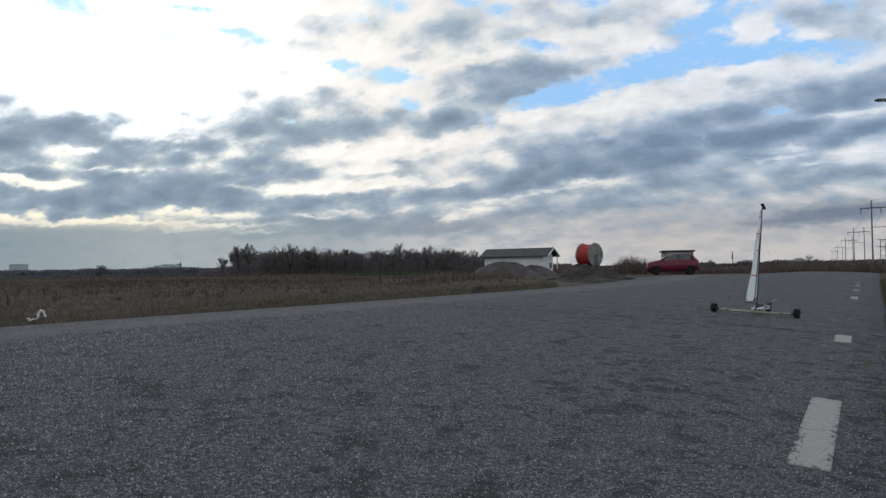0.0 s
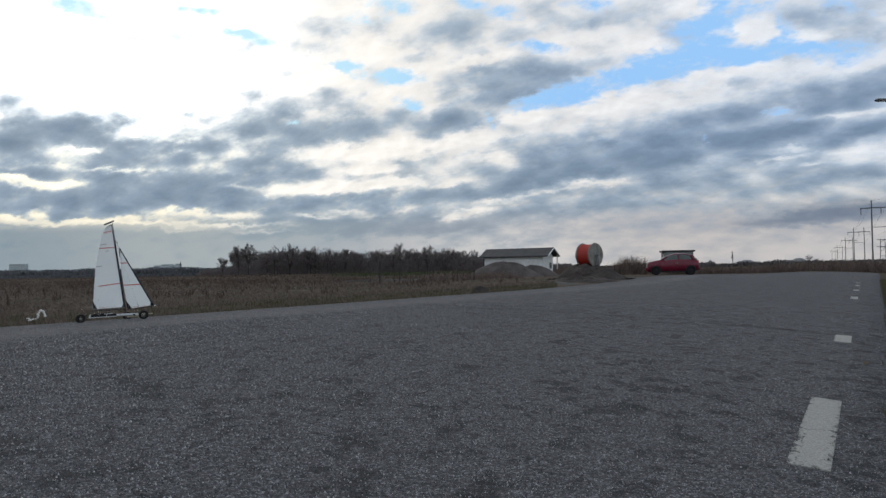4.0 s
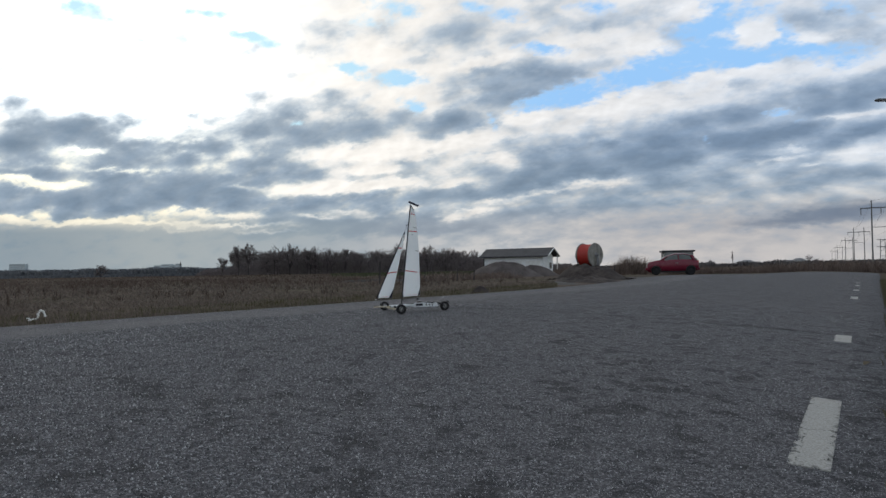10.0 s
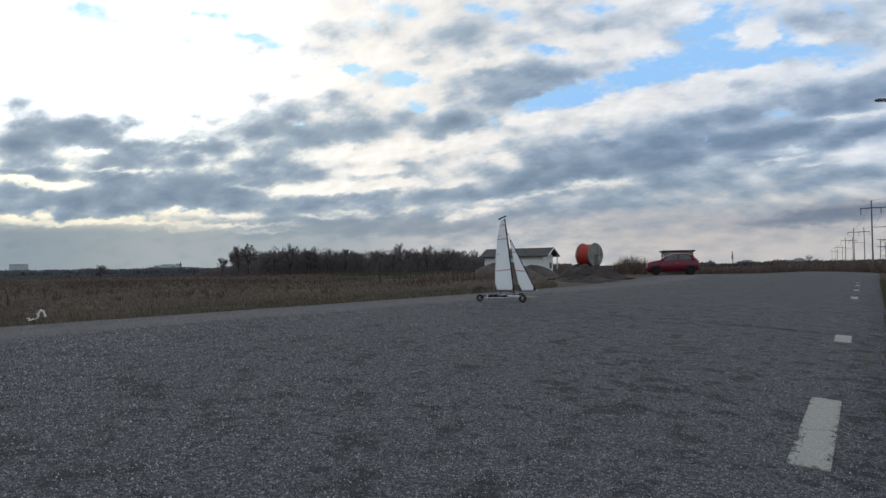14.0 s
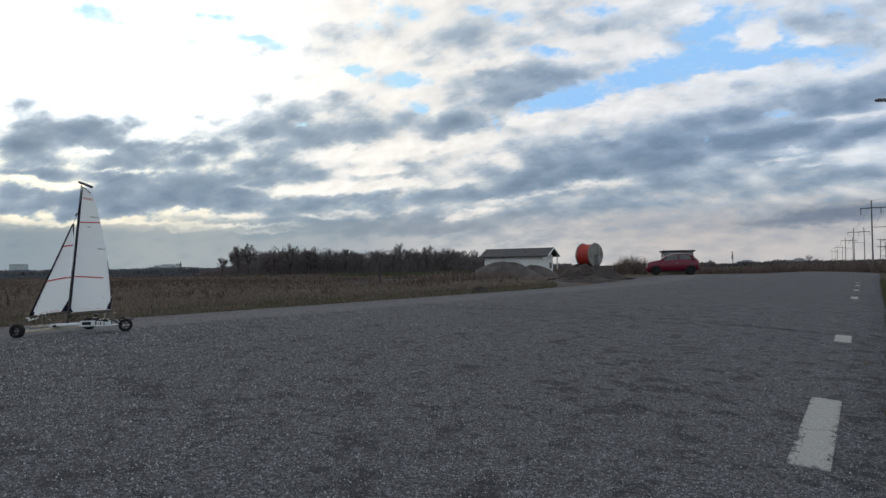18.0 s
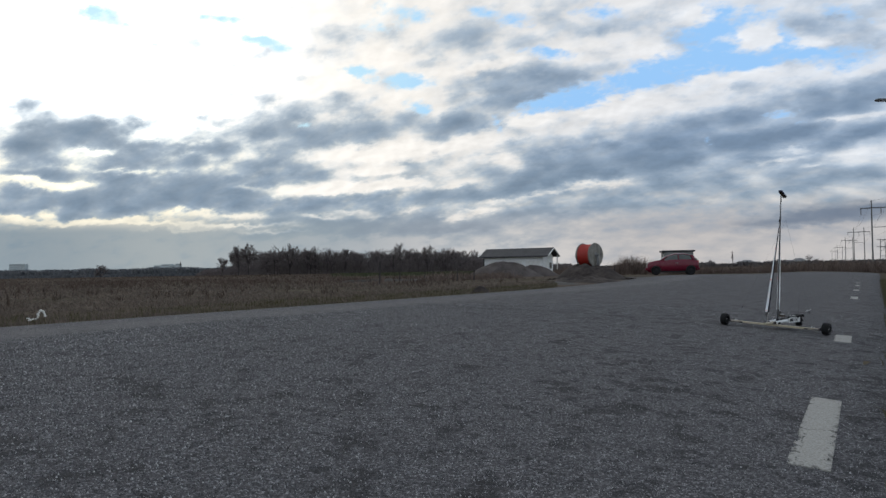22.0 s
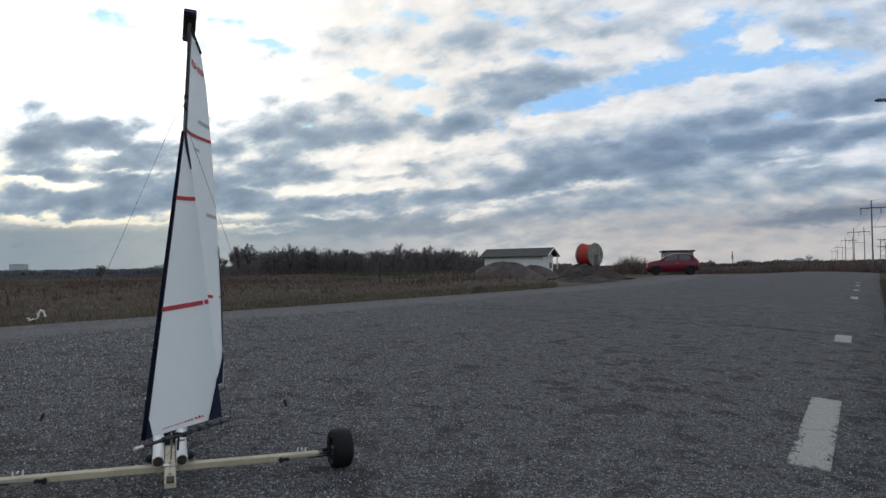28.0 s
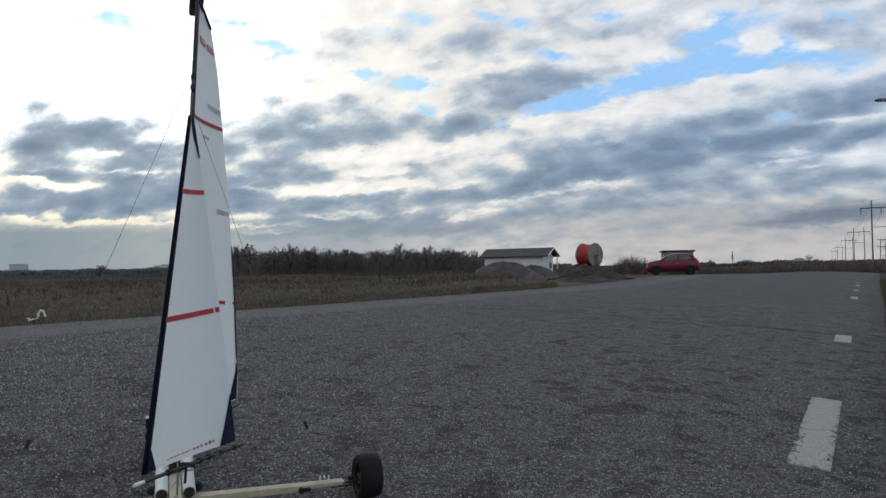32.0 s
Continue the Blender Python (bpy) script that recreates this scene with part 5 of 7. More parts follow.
def red_car():
    """A small rounded red hatchback, parked side on with its nose to the left."""
    d = 45.2
    x, y = by(0.3390, d)
    t = thing("car", pose(x, y, ground_z(x, y), 0, 0, 165) @ Matrix.Scale(0.95, 4, (1, 0, 0)), "small rounded red hatchback parked on the asphalt", "car")
    # body sections along the length: x, half width at sill, beltline, and heights
    secs = [(1.72, .50, .52, .32, .62, .70), (1.67, .64, .64, .24, .72, .79), (1.48, .74, .71, .20, .78, .88), (1.15, .79, .74, .18, .82, .96), (0.80, .81, .76, .18, .83, 1.00),
            (0.45, .81, .77, .18, .85, 1.03), (-0.2, .81, .78, .18, .87, 1.04), (-0.8, .81, .78, .18, .90, 1.04), (-1.2, .80, .76, .20, .90, 1.03), (-1.50, .76, .70, .26, .86, 1.00), (-1.66, .68, .62, .34, .78, .92), (-1.73, .52, .50, .42, .66, .74)]
    bm = bmesh.new()
    rings = []
    for sx, w0, w1, z0, z1, z2 in secs:
        half = [(w0 * .86, z0), (w0, z0 + (z1 - z0) * .35), (w0 * 1.0, z1), (w1 * 0.97, z2 - 0.03), (w1 * .82, z2)]
        ring = [bm.verts.new((sx, a, b)) for a, b in half] + [bm.verts.new((sx, -a, b)) for a, b in reversed(half)]
        rings.append(ring)
    for p, q in zip(rings, rings[1:]):
        for k in range(10):
            bm.faces.new((p[k], q[k], q[(k + 1) % 10], p[(k + 1) % 10]))
    bm.faces.new(rings[0])
    bm.faces.new(rings[-1][::-1])
    bmesh.ops.recalc_face_normals(bm, faces=bm.faces)
    part("body", bm, MAT_RED, t, smooth=True)
    # cabin: roof shell on pillars, with glass set in
    cab = [(0.78, .70, .985), (0.36, .64, 1.27), (-0.15, .61, 1.40), (-0.75, .60, 1.405), (-1.22, .60, 1.30), (-1.62, .62, 1.00)]
    bm = bmesh.new()
    rings = []
    for sx, w, z in cab[1:5]:
        pts = [(-w, z - 0.05), (-w * .8, z), (0, z + 0.02), (w * .8, z), (w, z - 0.05), (w * .8, z - 0.05), (0, z - 0.03), (-w * .8, z - 0.05)]
        rings.append([bm.verts.new((sx, a, b)) for a, b in pts])
    for p, q in zip(rings, rings[1:]):
        for k in range(8):
            bm.faces.new((p[k], q[k], q[(k + 1) % 8], p[(k + 1) % 8]))
    bm.faces.new(rings[0])
    bm.faces.new(rings[-1][::-1])
    bmesh.ops.recalc_face_normals(bm, faces=bm.faces)
    part("roof", bm, MAT_RED, t, smooth=True)
    for sgn in (-1, 1):
        for (x0, z0), (x1, z1), w0, w1, r in (((0.80, 0.98), (0.34, 1.25), .72, .63, .04), ((-0.40, 1.0), (-0.35, 1.37), .77, .61, .035), ((-1.40, 0.98), (-1.24, 1.26), .70, .60, .12)):
            bm = bmesh.new()
            rod(bm, (x0, sgn * w0, z0), (x1, sgn * w1, z1), r, n=6)
            part("pillar", bm, MAT_RED, t)
        for pts in (((0.62, 0.96), (0.28, 1.23), (-0.30, 1.34), (-0.36, 0.96)), ((-0.44, 0.98), (-0.40, 1.34), (-1.10, 1.27), (-1.26, 1.02))):
            bm = bmesh.new()
            vs = [bm.verts.new((px, sgn * (0.755 - 0.36 * (pz - 0.99)), pz)) for px, pz in pts]
            ws = [bm.verts.new((px, sgn * (0.735 - 0.36 * (pz - 0.99)), pz)) for px, pz in pts]
            bm.faces.new(vs)
            bm.faces.new(ws[::-1])
            for k in range(4):
                bm.faces.new((vs[k], ws[k], ws[(k + 1) % 4], vs[(k + 1) % 4]))
            bmesh.ops.recalc_face_normals(bm, faces=bm.faces)
            part("side_window", bm, MAT_CAR_GLASS, t)
        bm = bmesh.new()
        box(bm, (0.60, sgn * 0.87, 1.02), (0.10, 0.16, 0.11), bevel=0.03, seg=2)
        part("mirror", bm, MAT_RED, t)
        bm = bmesh.new()
        bmesh.ops.create_uvsphere(bm, u_segments=14, v_segments=8, radius=0.11)
        bmesh.ops.transform(bm, matrix=Matrix.Translation((1.60, sgn * 0.55, 0.68)) @ Matrix.Diagonal((0.7, 0.9, 1, 1)), verts=bm.verts)
        part("headlight", bm, MAT_LAMP_GLASS, t, "clear round headlight", smooth=True)
        bm = bmesh.new()
        box(bm, (-1.66, sgn * 0.58, 0.82), (0.10, 0.14, 0.24), bevel=0.03, seg=2)
        part("tail_light", bm, MAT_TAIL, t, "red tail light")
        bm = bmesh.new()
        box(bm, (-0.28, sgn * 0.815, 0.78), (0.16, 0.03, 0.03), bevel=0.008)
        part("door_handle", bm, MAT_SILVER, t)
        bm = bmesh.new()
        box(bm, (0.05, sgn * 0.80, 0.22), (2.0, 0.05, 0.09), bevel=0.02)
        part("sill", bm, MAT_BLACK, t)
    bm = bmesh.new()
    vs = [(0.86, -.66, .985), (0.86, .66, .985), (0.38, .58, 1.27), (0.38, -.58, 1.27)]
    bm.faces.new([bm.verts.new(v) for v in vs])
    bm.faces.new([bm.verts.new((v[0] - 0.03, v[1], v[2])) for v in vs][::-1])
    part("windscreen", bm, MAT_CAR_GLASS, t)
    bm = bmesh.new()
    vs = [(-1.66, -.56, .99), (-1.66, .56, .99), (-1.26, .52, 1.29), (-1.26, -.52, 1.29)]
    bm.faces.new([bm.verts.new(v) for v in vs][::-1])
    bm.faces.new([bm.verts.new((v[0] + 0.03, v[1], v[2])) for v in vs])
    part("rear_window", bm, MAT_CAR_GLASS, t)
    for bx in (1.74, -1.72):
        bm = bmesh.new()
        box(bm, (bx, 0, 0.40), (0.12, 1.1, 0.16), bevel=0.04, seg=2)
        part("bumper", bm, MAT_RED, t)
    for wx in (1.13, -1.17):
        for sgn in (-1, 1):
            bm = bmesh.new()
            lathe(bm, [(0.19, -0.09), (0.27, -0.09), (0.295, -0.06), (0.295, 0.06), (0.27, 0.09), (0.19, 0.09)], 24, closed=True)
            bmesh.ops.recalc_face_normals(bm, faces=bm.faces)
            w = part("wheel", bm, MAT_TYRE, t, smooth=True, at=pose(wx, sgn * 0.76, 0.29))
            bm = bmesh.new()
            lathe(bm, [(0.0, sgn * 0.07), (0.06, sgn * 0.075), (0.17, sgn * 0.05), (0.195, sgn * 0.08), (0.195, -sgn * 0.05), (0.0, -sgn * 0.05)], 20)
            bmesh.ops.recalc_face_normals(bm, faces=bm.faces)
            part("rim", bm, MAT_BLACK, w)
            bm = bmesh.new()
            pts = [(0.36 * math.cos(a) + 0, 0.36 * math.sin(a)) for a in [math.pi * k / 12 for k in range(13)]] + [(0.31 * math.cos(a), 0.31 * math.sin(a)) for a in [math.pi * (12 - k) / 12 for k in range(13)]]
            for k in range(12):
                q = [pts[k], pts[k + 1], pts[24 - k], pts[25 - k]]
                f0 = [bm.verts.new((wx + a, sgn * 0.80, 0.27 + b)) for a, b in q]
                f1 = [bm.verts.new((wx + a, sgn * 0.835, 0.27 + b)) for a, b in q]
                bm.faces.new(f0)
                bm.faces.new(f1[::-1])
                for j in range(4):
                    bm.faces.new((f0[j], f1[j], f1[(j + 1) % 4], f0[(j + 1) % 4]))
            bmesh.ops.recalc_face_normals(bm, faces=bm.faces)
            part("wheel_arch", bm, MAT_BLACK, t)


red_car()


# ---- power line, lamp, far town ----
def portal_pylon(az, d, h):
    """Two tall posts under one cross beam, with hanging insulators."""
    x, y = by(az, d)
    t = thing("pylon", pose(x, y, -1.3, 0, 0, -35), "grey portal pylon carrying the power line", "pylon", "pylons of the power line")
    w = h * 0.24
    for sx in (-w / 2, w / 2):
        bm = bmesh.new()
        rod(bm, (sx, 0, 0), (sx * 0.97, 0, h), h * 0.0135, h * 0.009, n=6)
        part("post", bm, MAT_GALV, t)
    bm = bmesh.new()
    box(bm, (0, 0, h * 0.885), (w * 2.15, h * 0.012, h * 0.016))
    part("cross_beam", bm, MAT_GALV, t)
    for sx in (-w * 1.05, 0, w * 1.05):
        bm = bmesh.new()
        for k in range(5):
            rod(bm, (sx, 0, h * (0.875 - 0.016 * k)), (sx, 0, h * (0.865 - 0.016 * k)), h * 0.007, n=6)
        rod(bm, (sx, 0, h * 0.88), (sx, 0, h * 0.79), h * 0.003, n=5)
        part("insulator", bm, MAT_GALV, t)
    bm = bmesh.new()
    box(bm, (0, 0, h * 0.60), (w, h * 0.008, h * 0.008))
    part("brace", bm, MAT_GALV, t)
    m = t.matrix_basis
    return [m @ Vector((sx, 0, h * 0.79)) for sx in (-w * 1.05, 0, w * 1.05)] + [m @ Vector((sx, 0, h)) for sx in (-w / 2, w / 2)]


PY = [portal_pylon(0.651, 190, 19.2), portal_pylon(0.617, 345, 19.2), portal_pylon(0.602, 480, 19.2), portal_pylon(0.588, 700, 19.2), portal_pylon(0.579, 950, 19.2)]
PY.insert(0, portal_pylon(0.80, 92, 19.2))
wires = thing("power_line", pose(0, 0, 0), "thin dark power line wires between the pylons", "power line")
for a, b in zip(PY, PY[1:]):
    for p, q in zip(a, b):
        bm = bmesh.new()
        last = p
        for k in range(1, 11):
            f = k / 10
            c = p.lerp(q, f) - Vector((0, 0, 4 * f * (1 - f) * 2.6))
            rod(bm, last, c, 0.014 + 0.00002 * c.y, n=4, caps=False)
            last = c
        part("wire", bm, MAT_WIRE, wires)


def lattice_mast():
    x, y = by(0.6520, 260)
    t = thing("lattice_mast", pose(x, y, -1.3), "small steel lattice mast behind the field", "mast")
    for sx in (-1.2, 1.2):
        bm = bmesh.new()
        rod(bm, (sx, 0, 0), (sx * 0.7, 0, 10.5), 0.14, n=5)
        part("leg", bm, MAT_GALV, t)
    for k in range(6):
        bm = bmesh.new()
        rod(bm, (-1.2 + .06 * k, 0, 1.7 * k + .5), (1.2 - .06 * k, 0, 1.7 * k + (1.9 if k % 2 else .5)), 0.09, n=4)
        part("brace", bm, MAT_GALV, t)
    for zz in (7.5, 10.2):
        bm = bmesh.new()
        box(bm, (0, 0, zz), (4.6, .16, .2))
        part("arm", bm, MAT_GALV, t)


lattice_mast()


def street_lamp():
    d = 21.5
    x, y = by(0.6675, d)
    z = ground_z(x, y)
    t = thing("street_lamp", pose(x, y, z), "tall grey street lamp with a flat head", "street lamp")
    bm = bmesh.new()
    rod(bm, (0, 0, -0.02), (0, 0, 5.75), 0.055, 0.035, n=10)
    part("pole", bm, MAT_GALV, t)
    bm = bmesh.new()
    rod(bm, (0.0, 0, 0), (0, 0, 0.5), 0.07, n=10)
    part("base", bm, MAT_GALV, t)
    bm = bmesh.new()
    rod(bm, (0, 0, 5.72), (-0.12, 0, 5.80), 0.03, n=8)
    part("arm", bm, MAT_GALV, t)
    bm = bmesh.new()
    box(bm, (-0.20, 0, 5.81), (0.40, 0.17, 0.075), bevel=0.025, seg=2)
    hd = part("head", bm, MAT_GALV, t)
    bm = bmesh.new()
    box(bm, (-0.22, 0, 5.77), (0.26, 0.12, 0.02), bevel=0.005)
    part("diffuser", bm, MAT_LAMP_GLASS, hd)


street_lamp()


def far_block(az, d, w, h, depth, label, storeys=0):
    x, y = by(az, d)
    t = thing("apartment_building", pose(x, y, -1.3, 0, 0, 12), label, "building", "far town")
    bm = bmesh.new()
    box(bm, (0, 0, h / 2), (w, depth, h))
    part("wall", bm, MAT_BLUE_HAZE_WALL, t)
    bm = bmesh.new()
    box(bm, (0, 0, h + 0.3), (w + 0.6, depth + 0.6, 0.6))
    part("roof", bm, MAT_BLUE_HAZE_WALL, t)
    for k in range(storeys):
        bm = bmesh.new()
        box(bm, (0, -depth / 2 - 0.05, h * (k + 0.6) / storeys), (w * 0.94, 0.12, h / storeys * 0.42))
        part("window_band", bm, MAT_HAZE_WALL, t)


far_block(-0.629, 1250, 27, 21, 14, "tall block alone at the field's edge, coloured pale with haze", 6)
for az, w, h in ((-0.4225, 14, 15), (-0.428, 10, 11), (-0.408, 22, 17), (-0.399, 16, 15), (-0.392, 9, 18), (-0.415, 12, 13)):
    far_block(az, 1300, w, h, 12, "far apartment block among the town, coloured pale with haze", 4)


def far_house(az, d, w, h, r):
    x, y = by(az, d)
    t = thing("farmhouse", pose(x, y, -1.3), "low far house with a broad roof", "house", "far houses")
    bm = bmesh.new()
    box(bm, (0, 0, h / 2), (w, 8, h))
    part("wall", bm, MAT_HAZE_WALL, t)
    bm = bmesh.new()
    a = [bm.verts.new(v) for v in ((-w / 2 - .5, -4.5, h), (w / 2 + .5, -4.5, h), (w / 2 + .5, 4.5, h), (-w / 2 - .5, 4.5, h), (-w / 4, 0, h + r), (w / 4, 0, h + r))]
    for f in ((0, 1, 5, 4), (2, 3, 4, 5), (1, 2, 5), (3, 0, 4), (3, 2, 1, 0)):
        bm.faces.new([a[k] for k in f])
    part("roof", bm, MAT_GALV, t)


far_house(0.450, 400, 6.5, 2.4, 1.5)
far_house(0.527, 400, 6, 2.7, 1.8)
far_house(0.512, 410, 5.5, 2.2, 1.4)
for az, d, h, w in ((0.4285, 390, 9.0, 0.10), (0.5425, 395, 6.6, 1.3), (0.396, 390, 4.6, .9)):
    single_tree(az, d, h, w, 22, int(az * 1000), "far tree on the horizon beside the houses" if w > .2 else "slender far poplar on the horizon")
# a very narrow tree shape stands in for the chimney beside the blocks
single_tree(-0.3895, 1200, 22, 0.05, 12, 77, "slender tree shape standing in for the town chimney")


def litter():
    """A bent piece of white plastic pipe and scraps, lying on the verge."""
    x, y = -4.05, 6.80
    z = ground_z(x, y)
    t = thing("plastic_scrap", pose(x, y, z, 0, 0, 10), "bent white plastic scrap lying on the grass verge", "litter")
    bm = bmesh.new()
    last = None
    for k in range(11):
        a = math.pi * (0.05 + 0.95 * k / 10)
        c = Vector((0.036 * math.cos(a) + 0.006 * math.sin(k * 2.9), 0.01 * k / 10, 0.042 + 0.074 * math.sin(a) + 0.004 * math.sin(k * 4.1)))
        if last is not None:
            rod(bm, last, c, 0.0105 + 0.002 * math.sin(k * 2.3), n=7)
        last = c
    part("bent_pipe", bm, MAT_LITTER, t)
    bm = bmesh.new()
    for k in range(5):
        box(bm, (-0.125 + 0.015 * k, 0.02 * math.sin(k * 2.1), 0.028 + 0.010 * math.sin(k * 3.3)), (0.026, 0.04, 0.011), pose(0, 0, 0, 8 * math.sin(k), 6 * math.cos(k * 2), 0), bevel=0.004)
    part("crumpled_film", bm, MAT_LITTER, t)


litter()


def fallen_leaf():
    x, y = 2.02, 3.24
    bm = bmesh.new()
    rows = []
    for i in range(7):
        f = i / 6
        w = 0.022 * math.sin(math.pi * min(1, f * 0.96 + 0.04)) ** 0.7
        rows.append([bm.verts.new((0.05 * f - 0.025, k * w * 0.8, 0.004 + 0.010 * abs(k) * math.sin(3 * f) + 0.008 * f)) for k in (-1, -0.5, 0, 0.5, 1)])
    for a, b in zip(rows, rows[1:]):
        for k in range(4):
            bm.faces.new((a[k], a[k + 1], b[k + 1], b[k]))
    ob = finish("leaf", bm, MAT_LEAF, smooth=True)
    ob.matrix_basis = pose(x, y, ground_z(x, y), 0, 0, 25)
    tagged(ob, "curled tan dead leaf lying on the asphalt", "leaf")


fallen_leaf()


def pebbles():
    """Stones of the asphalt that stand out of its surface, and loose grit, thinning with the distance."""
    rng = np.random.default_rng(31)
    num = 165000
    d = 0.85 + 6.5 * rng.random(num) ** 1.5
    az = np.radians(rng.uniform(-36, 36, num))
    x, y = d * np.sin(az), d * np.cos(az)
    s = rng.uniform(0.0010, 0.0022, num) * (1 + 0.10 * d) * np.where(rng.random(num) < 0.05, 1.5, 1.0)
    # the older left side has lost more of its binder: larger stones stand free
    s = s * np.clip(1.18 - 0.22 * (x + 0.6), 0.88, 1.42)
    turn = rng.uniform(0, 6.283, num)
    tall = s * rng.uniform(0.7, 1.3, num)
    verts, faces = [], []
    for k in range(num):
        px, py = float(x[k]), float(y[k])
        if not on_road(px, py):
            continue
        z, i = ground_z(px, py), len(verts)
        c, q = s[k] * math.cos(turn[k]), s[k] * math.sin(turn[k])
        verts += [(px + c, py + q, z - 0.001), (px - q, py + c, z - 0.001), (px - c, py - q, z - 0.001), (px + q, py - c, z - 0.001), (px + 0.3 * q, py - 0.3 * c, z + tall[k])]
        faces += [(i, i + 1, i + 4), (i + 1, i + 2, i + 4), (i + 2, i + 3, i + 4), (i + 3, i, i + 4)]
    stuff("loose_grit", verts, faces, MAT_STONES, "pale grit and stones standing out of the asphalt", "grit")


pebbles()


# ---- the land yacht ----
TRACK, BASE, MAST_X, RAKE = 0.6766, 0.4828, -0.0795, -6.2
HUB = 0.041


def wheel_part(parent, name, at, side):
    """A black rubber wheel with a spoked rim; it turns about its own y axis."""
    bm = bmesh.new()
    lathe(bm, [(0.027, -0.020), (0.034, -0.0215), (0.0385, -0.019), (0.0405, -0.013), (0.041, 0.0), (0.0405, 0.013), (0.0385, 0.019), (0.034, 0.0215), (0.027, 0.020)], 36, closed=True)
    bmesh.ops.recalc_face_normals(bm, faces=bm.faces)
    w = part(name, bm, MAT_TYRE, parent, "black slick rubber wheel", smooth=True, at=at)
    bm = bmesh.new()
    lathe(bm, [(0.0275, -0.019), (0.0275, 0.019), (0.024, 0.019), (0.022, 0.010), (0.022, -0.010), (0.024, -0.019)], 30, closed=True)
    bmesh.ops.recalc_face_normals(bm, faces=bm.faces)
    part("rim", bm, MAT_BLACK, w)
    for sd in (-1, 1):
        bm = bmesh.new()
        lathe(bm, [(0.0262, sd * 0.0188), (0.0285, sd * 0.0188), (0.0285, sd * 0.0203), (0.0262, sd * 0.0203)], 30, closed=True)
        bmesh.ops.recalc_face_normals(bm, faces=bm.faces)
        part("rim_lip", bm, MAT_ALLOY, w)
    for k in range(5):
        bm = bmesh.new()
        a = 2 * math.pi * k / 5
        box(bm, (0.0145, side * 0.012, 0), (0.020, 0.005, 0.0065), pose(0, 0, 0, 0, math.degrees(a), 0), bevel=0.001)
        part("spoke", bm, MAT_ALLOY, w)
    bm = bmesh.new()
    lathe(bm, [(0.0, side * 0.016), (0.004, side * 0.016), (0.006, side * 0.012), (0.006, -side * 0.018), (0.0, -side * 0.018)], 14)
    bmesh.ops.recalc_face_normals(bm, faces=bm.faces)
    part("hub_nut", bm, MAT_SILVER, w)
    return w


def sheet(bm, rows):
    """A sheet through rows of points."""
    vs = [[bm.verts.new(p) for p in r] for r in rows]
    for a, b in zip(vs, vs[1:]):
        for k in range(len(a) - 1):
            bm.faces.new((a[k], a[k + 1], b[k + 1], b[k]))


def sail_patch(surf, s0, s1, w0, w1, off, ns=6, nw=6):
    """A strip on a sail between heights s0, s1 and widths w0, w1 (numbers or functions of the height), off to one side."""
    rows = []
    for i in range(ns + 1):
        s = s0 + (s1 - s0) * i / ns
        a, b = (w0(s) if callable(w0) else w0), (w1(s) if callable(w1) else w1)
        rows.append([Vector(surf(s, a + (b - a) * k / nw)) + Vector((0, off, 0)) for k in range(nw + 1)])
    return rows


def main_width(z):
    pts = [(0.09, 0.268), (0.16, 0.272), (0.33, 0.243), (0.50, 0.203), (0.69, 0.145), (0.80, 0.108), (0.88, 0.074), (0.91, 0.058)]
    for (a, p), (b, q) in zip(pts, pts[1:]):
        if z <= b:
            return p + (q - p) * (z - a) / (b - a)
    return pts[-1][1]


def main_at(z, w):
    """A point of the mainsail: height along the mast, share of the width from the mast."""
    wd = main_width(z)
    drop = -0.020 * w * ease(0.80, 0.91, z) + 0.024 * w * (1 - ease(0.09, 0.25, z))
    return (-0.007 - wd * w, -0.045 * wd * math.sin(math.pi * max(0.0, min(1.0, w)) ** 0.8) - 0.02 * w * ease(0.2, 0.9, z) * wd, z + drop)


def jib_at(s, w):
    """A point of the jib: share of the height, share of the width from the stay."""
    lx, lz = 0.0750 - 0.0677 * s, -0.0240 + 0.6402 * s
    tx, tz = -0.1542 + 0.1500 * s - 0.006 * math.sin(math.pi * s), 0.0322 + 0.5820 * s
    x, z = lx + (tx - lx) * w, lz + (tz - lz) * w
    return (x, -0.045 * (lx - tx) * math.sin(math.pi * max(0.0, min(1.0, w))), z)


def strip_both(name, surf, s0, s1, w0, w1, mat, parent, label="", ns=4, nw=6, off=0.0012):
    bm = bmesh.new()
    sheet(bm, sail_patch(surf, s0, s1, w0, w1, off, ns, nw))
    sheet(bm, sail_patch(surf, s0, s1, w0, w1, -off, ns, nw))
    return part(name, bm, mat, parent, label)


